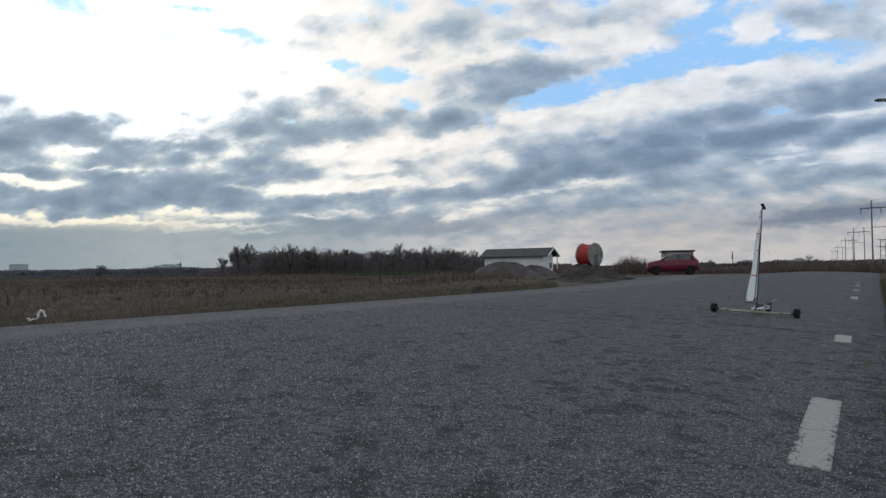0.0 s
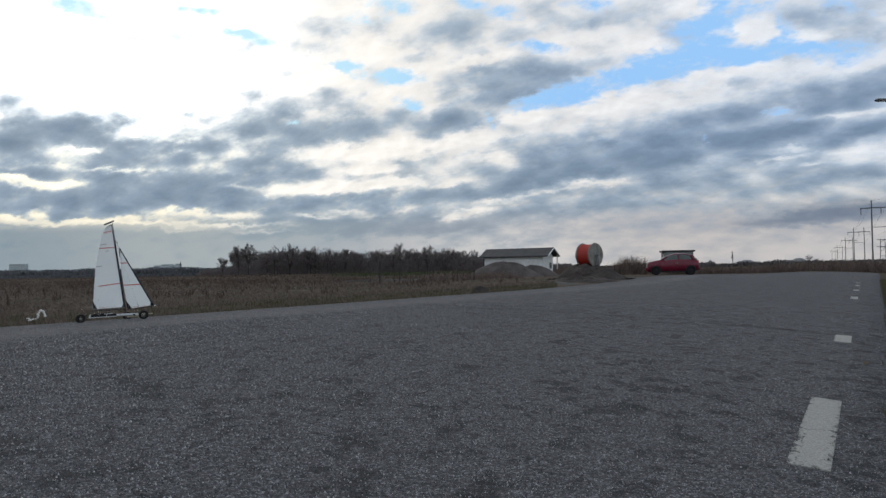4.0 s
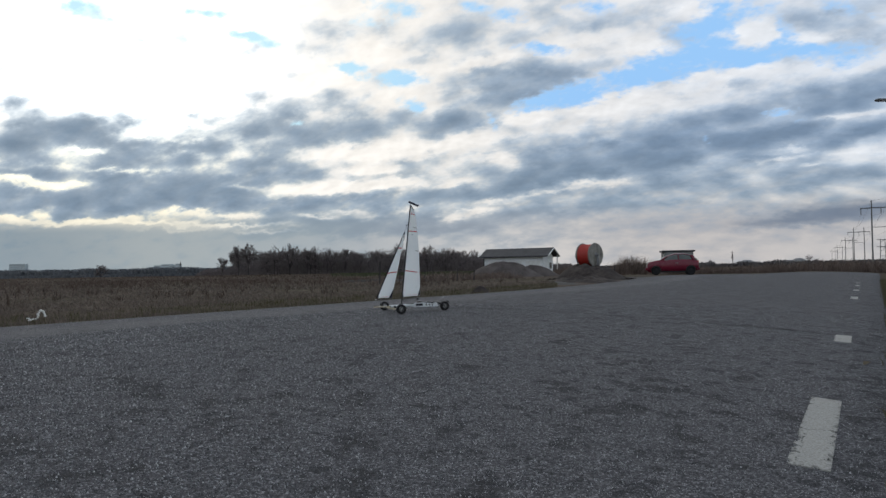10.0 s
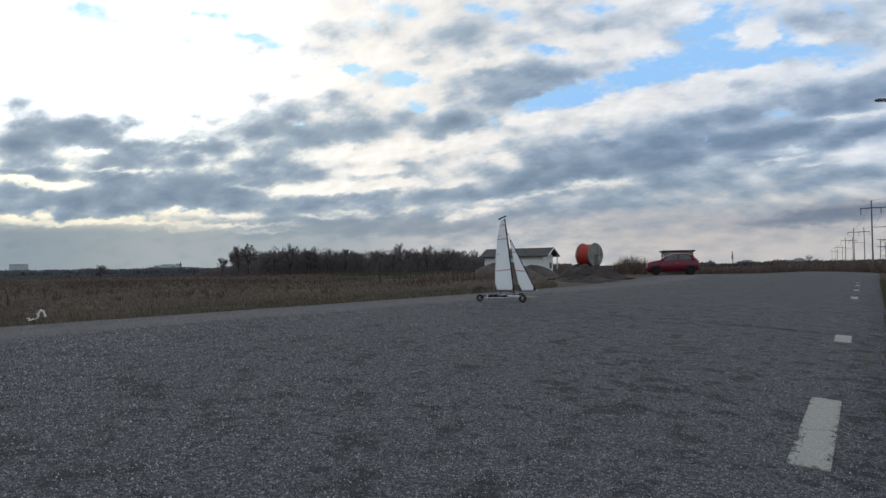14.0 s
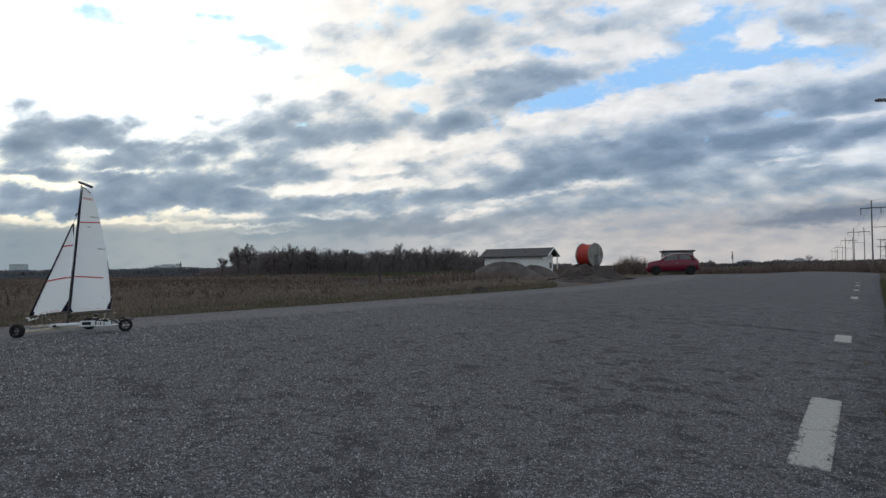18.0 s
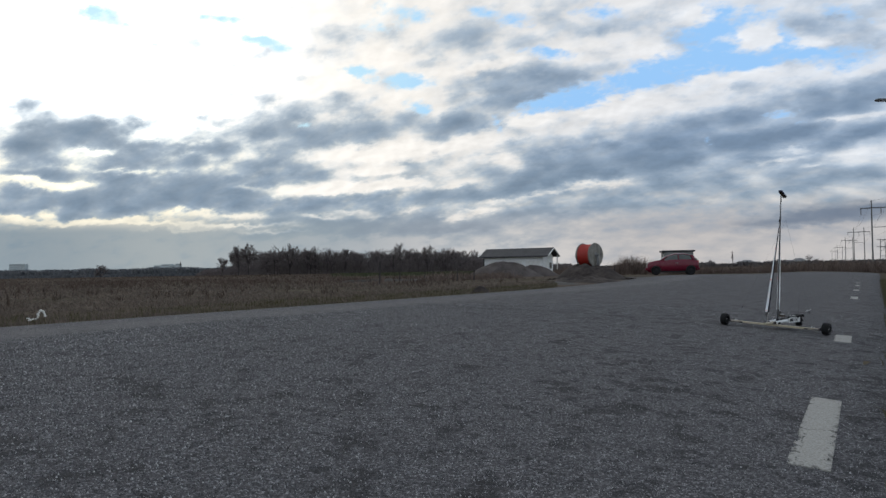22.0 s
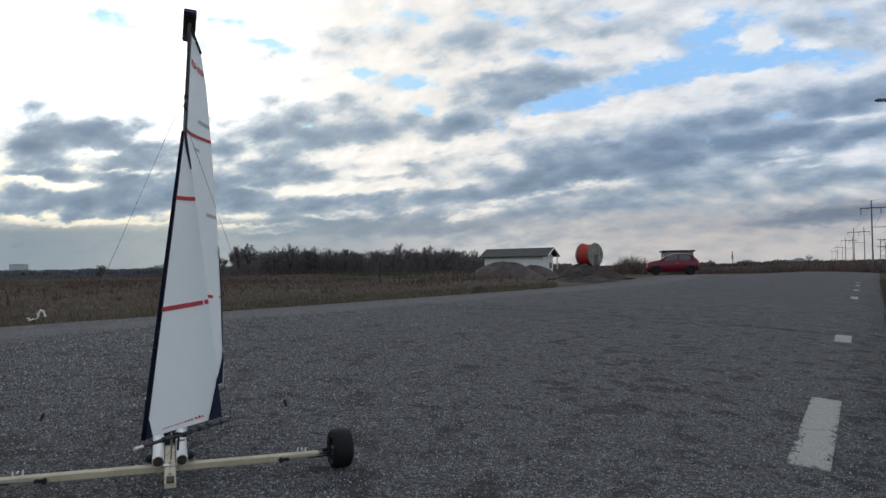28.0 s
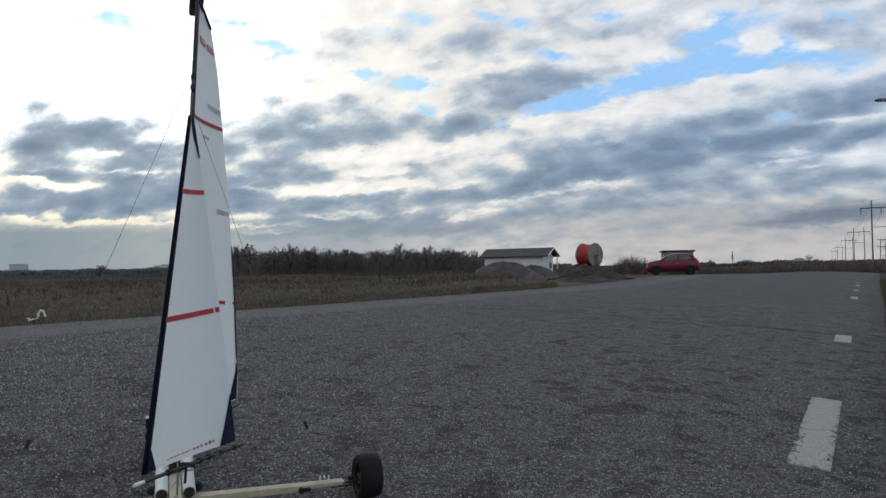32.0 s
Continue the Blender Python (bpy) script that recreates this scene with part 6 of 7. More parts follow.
def land_yacht():
    y = thing("land_yacht", pose(0, 0, 0), "three-wheeled model land yacht with two white sails", "land yacht")
    # wooden axle beam with steel stub axles
    bm = bmesh.new()
    box(bm, (0, 0, 0.0315), (0.019, 0.585, 0.0125), bevel=0.0012)
    part("axle_beam", bm, MAT_PINE, y, "pale pine lath")
    for sg in (-1, 1):
        bm = bmesh.new()
        rod(bm, (0.013, sg * 0.205, 0.0300), (0.010, sg * 0.322, 0.0335), 0.0022, n=8)
        part("track_rod", bm, MAT_STEEL, y, "dull steel brace rod")
        bm = bmesh.new()
        rod(bm, (0.002, sg * 0.30, HUB), (0.002, sg * 0.352, HUB), 0.0035, n=8)
        part("stub_axle", bm, MAT_BLACK, y, "black stub axle")
        bm = bmesh.new()
        rod(bm, (0.0175, sg * 0.212, 0.0302), (0.009, sg * 0.212, 0.0302), 0.0050, n=10)
        rod(bm, (0.0135, sg * 0.208, 0.0302), (0.0130, sg * 0.228, 0.0308), 0.0036, n=8)
        part("axle_clamp", bm, MAT_BLACK, y)
        bm = bmesh.new()
        rod(bm, (0.0, sg * 0.248, 0.037), (0.0, sg * 0.248, 0.049), 0.0016, n=6)
        rod(bm, (-0.004, sg * 0.256, 0.046), (0.004, sg * 0.256, 0.046), 0.002, n=6)
        rod(bm, (0.0, sg * 0.264, 0.037), (0.0, sg * 0.264, 0.048), 0.0016, n=6)
        part("shroud_eye", bm, MAT_LITTER, y, "white shroud eye")
        bm = bmesh.new()
        vs = box(bm, (0.004, sg * 0.292, 0.0345), (0.017, 0.052, 0.012), bevel=0.002)
        for v in vs:
            if sg * v.co.y < 0.28:
                v.co.z = 0.029 + (v.co.z - 0.0345) * 0.25
        part("axle_bracket", bm, MAT_BLACK, y)
    # two white tubes, with the bowsprit lath between them
    for sg in (-1, 1):
        bm = bmesh.new()
        rod(bm, (0.022, sg * 0.0215, 0.0500), (-0.195 if sg > 0 else -0.138, sg * 0.0215, 0.0550), 0.0108, n=18)
        tb = part("hull_tube", bm, MAT_PVC, y, "white plastic tube", smooth=False)
        bm = bmesh.new()
        rod(bm, (0.0232, sg * 0.0215, 0.0500), (0.020, sg * 0.0215, 0.0500), 0.0092, n=18)
        part("tube_plug", bm, MAT_PLUG, tb, "dark end plug")
    bm = bmesh.new()
    box(bm, (0.030, 0, 0.0490), (0.27, 0.019, 0.0095), bevel=0.0012)
    part("bowsprit", bm, MAT_PINE, y, "pale pine lath")
    for px in (0.05, 0.118):
        bm = bmesh.new()
        rod(bm, (px, 0, 0.0535), (px, 0, 0.0575), 0.0035, n=8)
        part("deck_screw", bm, MAT_SILVER, y, "bright steel screw")
    bm = bmesh.new()
    box(bm, (0.066, 0, 0.0548), (0.012, 0.024, 0.003), bevel=0.0005)
    part("deck_plate", bm, MAT_SILVER, y, "bright steel plate")
    bm = bmesh.new()
    box(bm, (0.150, 0, 0.0550), (0.032, 0.013, 0.003), bevel=0.001)
    part("bow_cap", bm, MAT_PLUG, y, "dark wooden tongue on the bow")
    for sg in (-1, 1):
        bm = bmesh.new()
        lathe(bm, [(0.0, -0.010), (0.0055, -0.010), (0.0076, -0.007), (0.0076, 0.007), (0.0055, 0.010), (0.0, 0.010)], 16, pose(-0.016, sg * 0.0372, 0.048, 0, 0, 90))
        bmesh.ops.recalc_face_normals(bm, faces=bm.faces)
        part("rubber_bung", bm, MAT_BLACK, y, "black rubber bung beside the tube", smooth=True)
    # spring clip and line under the jib
    bm = bmesh.new()
    rod(bm, (0.118, 0, 0.0575), (0.104, 0, 0.0575), 0.0016, n=6)
    rod(bm, (0.004, -0.006, 0.0545), (0.030, 0.010, 0.0900), 0.0006, n=5)
    rod(bm, (0.030, 0.010, 0.0900), (0.036, 0.026, 0.0930), 0.0022, n=6)
    part("downhaul", bm, MAT_CORD, y, "pale cord with a small hook")
    # receiver box between two cut-out side plates
    # a low strip shuts the starboard side, so the gear shows there
    bm = bmesh.new()
    box(bm, (-0.295, -0.034, 0.0440), (0.24, 0.0036, 0.007), bevel=0.0008)
    part("side_strip", bm, MAT_PVC, y)
    for sg in (1,):
        bm = bmesh.new()
        yy = sg * 0.034
        plate(bm, [(-0.186, 0.040), (-0.404, 0.040), (-0.404, 0.058), (-0.400, 0.076), (-0.388, 0.076), (-0.382, 0.066), (-0.350, 0.066), (-0.342, 0.073), (-0.300, 0.073), (-0.290, 0.077), (-0.202, 0.077), (-0.188, 0.069)], yy - 0.0018, yy + 0.0018)
        bmesh.ops.recalc_face_normals(bm, faces=bm.faces)
        sp = part("side_plate", bm, MAT_PVC, y, "white cut-out side plate")
        # black inlays on the uncut face give the darkness inside the openings
        for cx, cz, sx, sz in ((-0.238, 0.059, 0.062, 0.020), (-0.302, 0.060, 0.010, 0.019), (-0.319, 0.055, 0.006, 0.009), (-0.335, 0.058, 0.009, 0.018), (-0.358, 0.054, 0.008, 0.013)):
            bm = bmesh.new()
            box(bm, (cx, sg * 0.0362, cz), (sx, 0.0012, sz), bevel=0.00055)
            part("plate_opening", bm, MAT_BLACK, sp, "black inlay for the darkness of an opening")
    bm = bmesh.new()
    box(bm, (-0.30, 0, 0.044), (0.23, 0.064, 0.006), bevel=0.001)
    part("floor_plate", bm, MAT_PVC, y)
    bm = bmesh.new()
    box(bm, (-0.210, 0.0, 0.058), (0.080, 0.040, 0.026), bevel=0.008, seg=3)
    part("battery", bm, MAT_BLACK, y, "black battery pack")
    for sx in (-0.300, -0.352):
        bm = bmesh.new()
        box(bm, (sx, 0, 0.062), (0.040, 0.020, 0.034), bevel=0.002)
        sv = part("servo", bm, MAT_BLACK, y, "black servo")
        bm = bmesh.new()
        box(bm, (sx - 0.012, 0.008, 0.0825), (0.006, 0.022, 0.0025), bevel=0.001)
        rod(bm, (sx - 0.012, 0, 0.079), (sx - 0.012, 0, 0.084), 0.004, n=8)
        part("servo_arm", bm, MAT_LITTER, sv, "white servo arm")
    bm = bmesh.new()
    box(bm, (-0.325, 0.014, 0.058), (0.135, 0.020, 0.024), bevel=0.003)
    part("receiver", bm, MAT_BLACK, y, "black receiver block")
    for k in range(5):
        bm = bmesh.new()
        sx = -0.255 - 0.028 * k
        rod(bm, (sx, -0.018, 0.070 + 0.006 * (k % 2)), (sx - 0.022, -0.024 + 0.008 * (k % 3), 0.084 - 0.008 * (k % 2)), 0.0022, n=6)
        part("lead", bm, MAT_BLACK, y)
    bm = bmesh.new()
    box(bm, (-0.250, -0.037, 0.083), (0.026, 0.034, 0.014), bevel=0.0015)
    br = part("winch_bracket", bm, MAT_PLUG, y, "dark wooden bracket across the hull")
    bm = bmesh.new()
    box(bm, (-0.246, -0.049, 0.106), (0.016, 0.010, 0.020), bevel=0.0015)
    part("switch", bm, MAT_BLACK, br, "small black switch")
    bm = bmesh.new()
    box(bm, (-0.246, -0.049, 0.1172), (0.017, 0.011, 0.0024), bevel=0.0006)
    part("switch_cap", bm, MAT_FAINT, br)
    bm = bmesh.new()
    rod(bm, (-0.250, -0.032, 0.090), (-0.250, -0.032, 0.094), 0.012, n=18)
    part("winch_drum", bm, MAT_FAINT, br, "pale winch disc")
    bm = bmesh.new()
    rod(bm, (-0.395, 0.022, 0.083), (-0.398, 0.026, 0.235), 0.0006, n=5)
    part("antenna", bm, MAT_DARK_CORD, y, "thin grey aerial wire")
    bm = bmesh.new()
    rod(bm, (-0.402, 0.018, 0.084), (-0.450, 0.060, 0.120), 0.0002, n=5)
    rod(bm, (-0.450, 0.060, 0.120), (-0.458, 0.086, 0.131), 0.0015, n=7)
    part("aerial_sleeve", bm, MAT_LITTER, y, "white plastic sleeve on a thin wire")
    # rear wheel in its fork with a black guard
    for sg in (-1, 1):
        bm = bmesh.new()
        rod(bm, (-0.415, sg * 0.030, 0.075), (-BASE, sg * 0.030, HUB), 0.004, n=8)
        part("fork_arm", bm, MAT_BLACK, y, "black fork arm")
    bm = bmesh.new()
    rod(bm, (-BASE, -0.034, HUB), (-BASE, 0.034, HUB), 0.003, n=8)
    part("rear_axle", bm, MAT_SILVER, y)
    bm = bmesh.new()
    rows = []
    for k in range(9):
        a = radians(35 + 95 * k / 8)
        rows.append([(-BASE - 0.050 * math.cos(a), w, HUB + 0.050 * math.sin(a)) for w in (-0.024, 0, 0.024)])
    sheet(bm, rows)
    sheet(bm, [[(p[0] * 1.0, p[1], p[2] + 0.0015) for p in r] for r in rows])
    part("mudguard", bm, MAT_BLACK, y, "curved black mudguard")
    w_left = wheel_part(y, "front_wheel", pose(0, TRACK / 2, HUB), 1)
    w_right = wheel_part(y, "front_wheel", pose(0, -TRACK / 2, HUB), -1)
    w_rear = wheel_part(y, "rear_wheel", pose(-BASE, 0, HUB), 1)
    # mast
    top = pose(MAST_X, 0, 0.04, 0, RAKE, 0)
    bm = bmesh.new()
    rod(bm, (0, 0, 0.01), (0, 0, 0.60), 0.0046, 0.0042, n=12)
    rod(bm, (0, 0, 0.60), (0, 0, 0.925), 0.0042, 0.0030, n=12)
    mast = part("mast", bm, MAT_CARBON, y, "slim black carbon mast", at=top)
    bm = bmesh.new()
    box(bm, (0, 0, 0.022), (0.014, 0.020, 0.020), bevel=0.003)
    part("mast_step", bm, MAT_BLACK, mast)
    for zz in (0.28, 0.49, 0.735, 0.755):
        bm = bmesh.new()
        rod(bm, (0, 0, zz - 0.004), (0, 0, zz + 0.004), 0.0053, n=10)
        part("mast_ring", bm, MAT_BLACK, mast)
    bm = bmesh.new()
    rod(bm, (0.0, 0, 0.745), (0.016, 0, 0.735), 0.0018, n=6)
    rod(bm, (0.012, 0, 0.736), (0.020, 0, 0.722), 0.0040, n=6)
    part("stay_hook", bm, MAT_BLACK, mast)
    # slim pod across the masthead, in three segments
    pod_m = pose(0.006, 0, 0.942, 0, -17, 0)
    bm = bmesh.new()
    box(bm, (-0.036, 0, -0.001), (0.098, 0.0235, 0.0085), pod_m, bevel=0.002, seg=2)
    pod = part("masthead_pod", bm, MAT_POD, mast, "slim blue-black pod on the masthead")
    for k in range(3):
        bm = bmesh.new()
        box(bm, (-0.003 - 0.0335 * k, 0, 0.0008), (0.0285, 0.0275, 0.0125), pod_m, bevel=0.003, seg=2)
        part("pod_cell", bm, MAT_CELL, pod, "glossy blue-grey cell of the pod")
    bm = bmesh.new()
    box(bm, (-0.040, 0, -0.0072), (0.088, 0.0240, 0.0020), pod_m, bevel=0.0008)
    part("pod_underside", bm, MAT_PLUG, pod, "dull brown underside plate")
    # mainsail with its boom, swinging on the mast
    zs = [0.09 + 0.82 * i / 26 for i in range(27)]
    bm = bmesh.new()
    sheet(bm, [[main_at(z, k / 10) for k in range(11)] for z in zs])
    main = part("mainsail", bm, MAT_SAIL, y, "white film mainsail with red stripes", smooth=True, at=top)
    bm = bmesh.new()
    rod(bm, (0.0, 0, 0.070), (-0.290, 0, 0.102), 0.0042, n=8)
    part("main_boom", bm, MAT_CARBON, main, "black carbon boom")
    bm = bmesh.new()
    last = Vector((-0.238, 0, 0.093))
    for k in range(1, 7):
        c = Vector((-0.238 - 0.012 * math.sin(k * 0.5) + 0.004 * k, 0.002 * k, 0.093 - 0.009 * k))
        rod(bm, last, c, 0.0012, n=6)
        last = c
    part("sheet_tail", bm, MAT_LITTER, main, "white cord hanging from the boom")
    bm = bmesh.new()
    rod(bm, (-0.010, 0, 0.034), (-0.070, 0, 0.072), 0.0020, n=8)
    box(bm, (-0.010, 0, 0.066), (0.016, 0.011, 0.014), bevel=0.002)
    part("gooseneck", bm, MAT_BLACK, main)
    strip_both("luff_pocket", main_at, 0.09, 0.905, -0.02, lambda s: 0.0055 / main_width(s), MAT_NAVY, main, "dark cloth luff", ns=16, nw=1)
    strip_both("sail_stripe", main_at, 0.3235, 0.331, 0.02, 0.82, MAT_STRIPE, main, "red sail stripe")
    strip_both("sail_stripe", main_at, 0.3255, 0.3300, 0.95, 1.0, MAT_STRIPE, main, nw=2)
    strip_both("sail_stripe", lambda s, w: main_at(s + 0.012 * w, w), 0.679, 0.686, 0.03, 0.99, MAT_STRIPE, main, "red sail stripe")
    strip_both("sail_print", main_at, 0.722, 0.730, 0.55, 0.97, MAT_FAINT, main, "faint grey print")
    strip_both("sail_print", main_at, 0.515, 0.523, 0.72, 0.98, MAT_FAINT, main, "faint grey print")
    strip_both("sail_print", main_at, 0.655, 0.662, 0.40, 0.58, MAT_FAINT, main, "faint grey print")
    strip_both("clew_patch", main_at, 0.092, 0.185, lambda s: 0.90 + 0.08 * ease(0.09, 0.185, s), 1.0, MAT_NAVY, main, "dark clew patch", nw=2)
    strip_both("tack_patch", main_at, 0.092, 0.125, 0.0, lambda s: 0.08 - 0.06 * ease(0.09, 0.125, s), MAT_NAVY, main, "dark tack patch", nw=2)
    strip_both("leech_edge", main_at, 0.20, 0.45, 0.985, 1.004, MAT_NAVY, main, "dark leech edge", ns=8, nw=1)
    bm = bmesh.new()
    rod(bm, (0.0, 0, 0.916), (-0.030, 0, 0.905), 0.0030, n=8)
    rod(bm, (-0.030, 0, 0.905), (-0.066, 0, 0.882), 0.0026, n=8)
    part("head_crane", bm, MAT_BLACK, main, "black headboard crane")
    # the class number 65, red and squarish, on both faces
    six = [(0, 0, 1, 0.18), (0, 0.42, 1, 0.58), (0, 0.82, 1, 1), (0, 0, 0.2, 1), (0.8, 0, 1, 0.58)]
    five = [(0, 0, 1, 0.18), (0, 0.42, 1, 0.58), (0, 0.82, 1, 1), (0, 0.42, 0.2, 1), (0.8, 0, 1, 0.58)]
    for sg in (-1, 1):
        bm = bmesh.new()
        for start, digit in ((0.17, six), (0.58, five)):
            for u0, v0, u1, v1 in digit:
                ends = [start + 0.33 * u0, start + 0.33 * u1]
                if sg < 0:
                    ends = [1.10 - ends[1], 1.10 - ends[0]]
                sheet(bm, sail_patch(main_at, 0.840 + 0.0135 * v0, 0.840 + 0.0135 * v1, ends[0], ends[1], sg * 0.0016, 2, 3))
        part("sail_number", bm, MAT_STRIPE, main, "red class number printed on the sail")
    # jib on the forestay
    tack = pose(0.092, 0, 0.130, 0, -20.7, 0)
    bm = bmesh.new()
    sheet(bm, [[jib_at(i / 22, k / 8) for k in range(9)] for i in range(23)])
    jib = part("jib", bm, MAT_SAIL, y, "white film jib with red stripes", smooth=True, at=tack)
    bm = bmesh.new()
    a, b = Vector(jib_at(0, 0)), Vector(jib_at(0, 1))
    d = (b - a).normalized()
    dn = Vector((-d.z, 0, d.x)) * -0.010 if d.x > 0 else Vector((d.z, 0, -d.x)) * -0.010
    rod(bm, a - d * 0.004 + dn, b + d * 0.02 + dn, 0.0031, n=8)
    part("jib_boom", bm, MAT_CARBON, jib, "black carbon boom")
    bm = bmesh.new()
    rod(bm, a - d * 0.024 + dn, a - d * 0.004 + dn, 0.0029, n=8)
    part("boom_tip", bm, MAT_LITTER, jib, "pale boom tip")
    for f in (0.22, 0.36, 0.55, 0.66, 0.8, 0.98):
        bm = bmesh.new()
        c = a + (b - a) * f + dn
        rod(bm, c - d * 0.0035, c + d * 0.0035, 0.0048, n=8)
        part("boom_ring", bm, MAT_BLACK, jib)
    bm = bmesh.new()
    c = a + (b - a) * 0.42 + dn
    box(bm, c, (0.030, 0.009, 0.008), bevel=0.002)
    rod(bm, c + Vector((0.004, 0, -0.002)), c + Vector((0.006, 0, -0.028)), 0.0022, n=6)
    part("boom_swivel", bm, MAT_BLACK, jib, "black swivel under the boom")
    for f in (0.34, 0.50, 0.70):
        bm = bmesh.new()
        c = a + (b - a) * f + dn
        rod(bm, c + Vector((0, 0.004, 0.001)), c + d * 0.035 + Vector((0, 0.003, -0.005)), 0.0008, n=5)
        part("boom_cord", bm, MAT_DARK_CORD, jib)
    bm = bmesh.new()
    rod(bm, (0.004, 0, 0.60), (0, 0, 0.70), 0.0013, n=6)
    part("forestay", bm, MAT_DARK_CORD, jib)
    bm = bmesh.new()
    rod(bm, (0, 0, -0.055), (0, 0, -0.012), 0.0013, n=6)
    part("pivot_pin", bm, MAT_DARK_CORD, jib)
    strip_both("luff_pocket", jib_at, 0.0, 1.0, -0.025, lambda s: min(0.9, 0.0065 / max(0.01, 0.212 - 0.198 * s)), MAT_NAVY, jib, "dark cloth luff", ns=16, nw=1)
    bm = bmesh.new()
    for k in range(8):
        rod(bm, Vector(jib_at(k / 8, -0.004)), Vector(jib_at((k + 1) / 8, -0.004)), 0.0042 - 0.0002 * k, 0.0040 - 0.0002 * k, n=10, caps=k in (0, 7))
    part("luff_sleeve", bm, MAT_NAVY, jib, "rounded dark cloth sleeve round the stay", smooth=True)
    strip_both("sail_stripe", lambda s, w: jib_at(s + 0.031 * w, w), 0.3625, 0.3775, 0.03, 0.88, MAT_STRIPE, jib, "red sail stripe")
    bm = bmesh.new()
    for k in range(8):
        rod(bm, Vector(jib_at(k / 8, -0.004)), Vector(jib_at((k + 1) / 8, -0.004)), 0.0042 - 0.0002 * k, 0.0040 - 0.0002 * k, n=10, caps=k in (0, 7))
    part("luff_sleeve", bm, MAT_NAVY, jib, "rounded dark cloth sleeve round the stay", smooth=True)
    strip_both("sail_stripe", lambda s, w: jib_at(s + 0.031 * w, w), 0.3625, 0.3775, 0.91, 0.985, MAT_STRIPE, jib, nw=2)
    strip_both("sail_stripe", lambda s, w: jib_at(s + 0.019 * w, w), 0.741, 0.755, 0.06, 0.98, MAT_STRIPE, jib, "red sail stripe")
    strip_both("clew_patch", jib_at, 0.0, 0.14, lambda s: 0.83 + 0.165 * s / 0.14, 1.0, MAT_NAVY, jib, "dark clew patch", nw=2)
    strip_both("tack_patch", jib_at, 0.0, 0.05, 0.0, lambda s: 0.12 - 0.08 * s / 0.05, MAT_NAVY, jib, nw=2)
    strip_both("head_patch", jib_at, 0.875, 1.0, lambda s: 0.93 - 0.5 * ease(0.875, 1.0, s), 1.03, MAT_NAVY, jib, nw=2)
    # unreadable red script along the foot of each sail, as plain slanting bars that grow towards the leech
    for k in range(13):
        w = 0.24 + 0.56 * (k / 13) ** 1.05
        hh = 0.0032 + 0.0052 * ease(5, 12, k) * (1.0 if k % 2 else 0.7)
        strip_both("script_bar", lambda s, q: jib_at(s + 0.008 * q, q), 0.010, 0.010 + hh, w, w + (0.030 if k % 3 else 0.018), MAT_STRIPE, jib, nw=1, ns=1)
    for k in range(11):
        w = 0.30 + 0.54 * k / 11
        hh = 0.0018 + 0.0024 * ease(5, 10, k) * (1.0 if k % 2 else 0.6)
        strip_both("script_bar", main_at, 0.1020, 0.1020 + hh, w, w + (0.034 if k % 3 else 0.020), MAT_STRIPE, main, nw=1, ns=1)
    # small eye near the leech
    bm = bmesh.new()
    p = Vector(main_at(0.187, 0.80))
    lathe(bm, [(0.0022, -0.0016), (0.0042, -0.0016), (0.0042, 0.0016), (0.0022, 0.0016)], 14, Matrix.Translation(p), closed=True)
    bmesh.ops.recalc_face_normals(bm, faces=bm.faces)
    part("sail_eye", bm, MAT_FAINT, main, "small grey eyelet")
    # shrouds with their black tighteners
    hd = top @ Vector((0, 0, 0.733))
    for sg in (-1, 1):
        ft = Vector((0.0, sg * 0.256, 0.046))
        bm = bmesh.new()
        rod(bm, hd, ft, 0.00042, n=5)
        sh = part("shroud", bm, MAT_DARK_CORD, y, "thin shroud line")
        bm = bmesh.new()
        rod(bm, hd.lerp(ft, 0.862), hd.lerp(ft, 0.880), 0.0026, n=6)
        part("tightener", bm, MAT_BLACK, sh, "black line tightener")
    bm = bmesh.new()
    rod(bm, (0.102, 0, 0.051), (0.094, 0, 0.124), 0.0009, n=5)
    part("tack_line", bm, MAT_CORD, y, "pale cord")
    bm = bmesh.new()
    rod(bm, Vector(main_at(0.15, 1.0)) + Vector((-0.006, 0, 0)), Vector((-0.286, 0, 0.101)), 0.0009, n=5)
    part("leech_line", bm, MAT_CORD, main)
    return y, mast, main, jib, top, tack, (w_left, w_right, w_rear)


yacht, mast, mainsail, jib, MAIN_POSE, JIB_POSE, WHEELS = land_yacht()

# seconds, place of the front axle, heading (degrees from the x axis), heel
COURSE_A = [(0.0, 2.705, 5.907, 231, 0), (0.2, 2.469, 5.668, 212, 0.4), (0.5, 2.02, 5.354, 195, 2.0), (1.0, 1.352, 5.10, 198, 2.2), (1.5, 0.84, 4.966, 195, 1.4), (2.0, 0.117, 4.856, 186, 0.3),
            (3.0, -2.145, 4.976, 168, 0.2), (3.4, -3.108, 5.495, 123, 2.6), (3.5, -3.23, 5.681, 110.4, 1.5), (3.8, -3.24, 6.35, 62, 0), (4.3, -2.45, 7.1, 15, 0), (4.8, -1.5, 7.62, 3, 0),
            (5.5, 0.115, 7.857, -6.4, 0), (6.0, 1.126, 7.784, -3, 0), (6.6, 2.184, 7.518, -46, 0), (6.8, 2.412, 7.389, -68.5, 0), (7.0, 2.504, 7.136, -87, 0.3), (7.2, 2.471, 6.834, -100, 0),
            (7.5, 2.30, 6.449, -129.7, 0), (8.0, 1.834, 6.061, -163, 2.3), (9.0, 0.575, 6.119, -176, 0), (10.0, -0.456, 5.977, -163, 0), (11.0, -1.843, 5.509, -168.5, 0)]
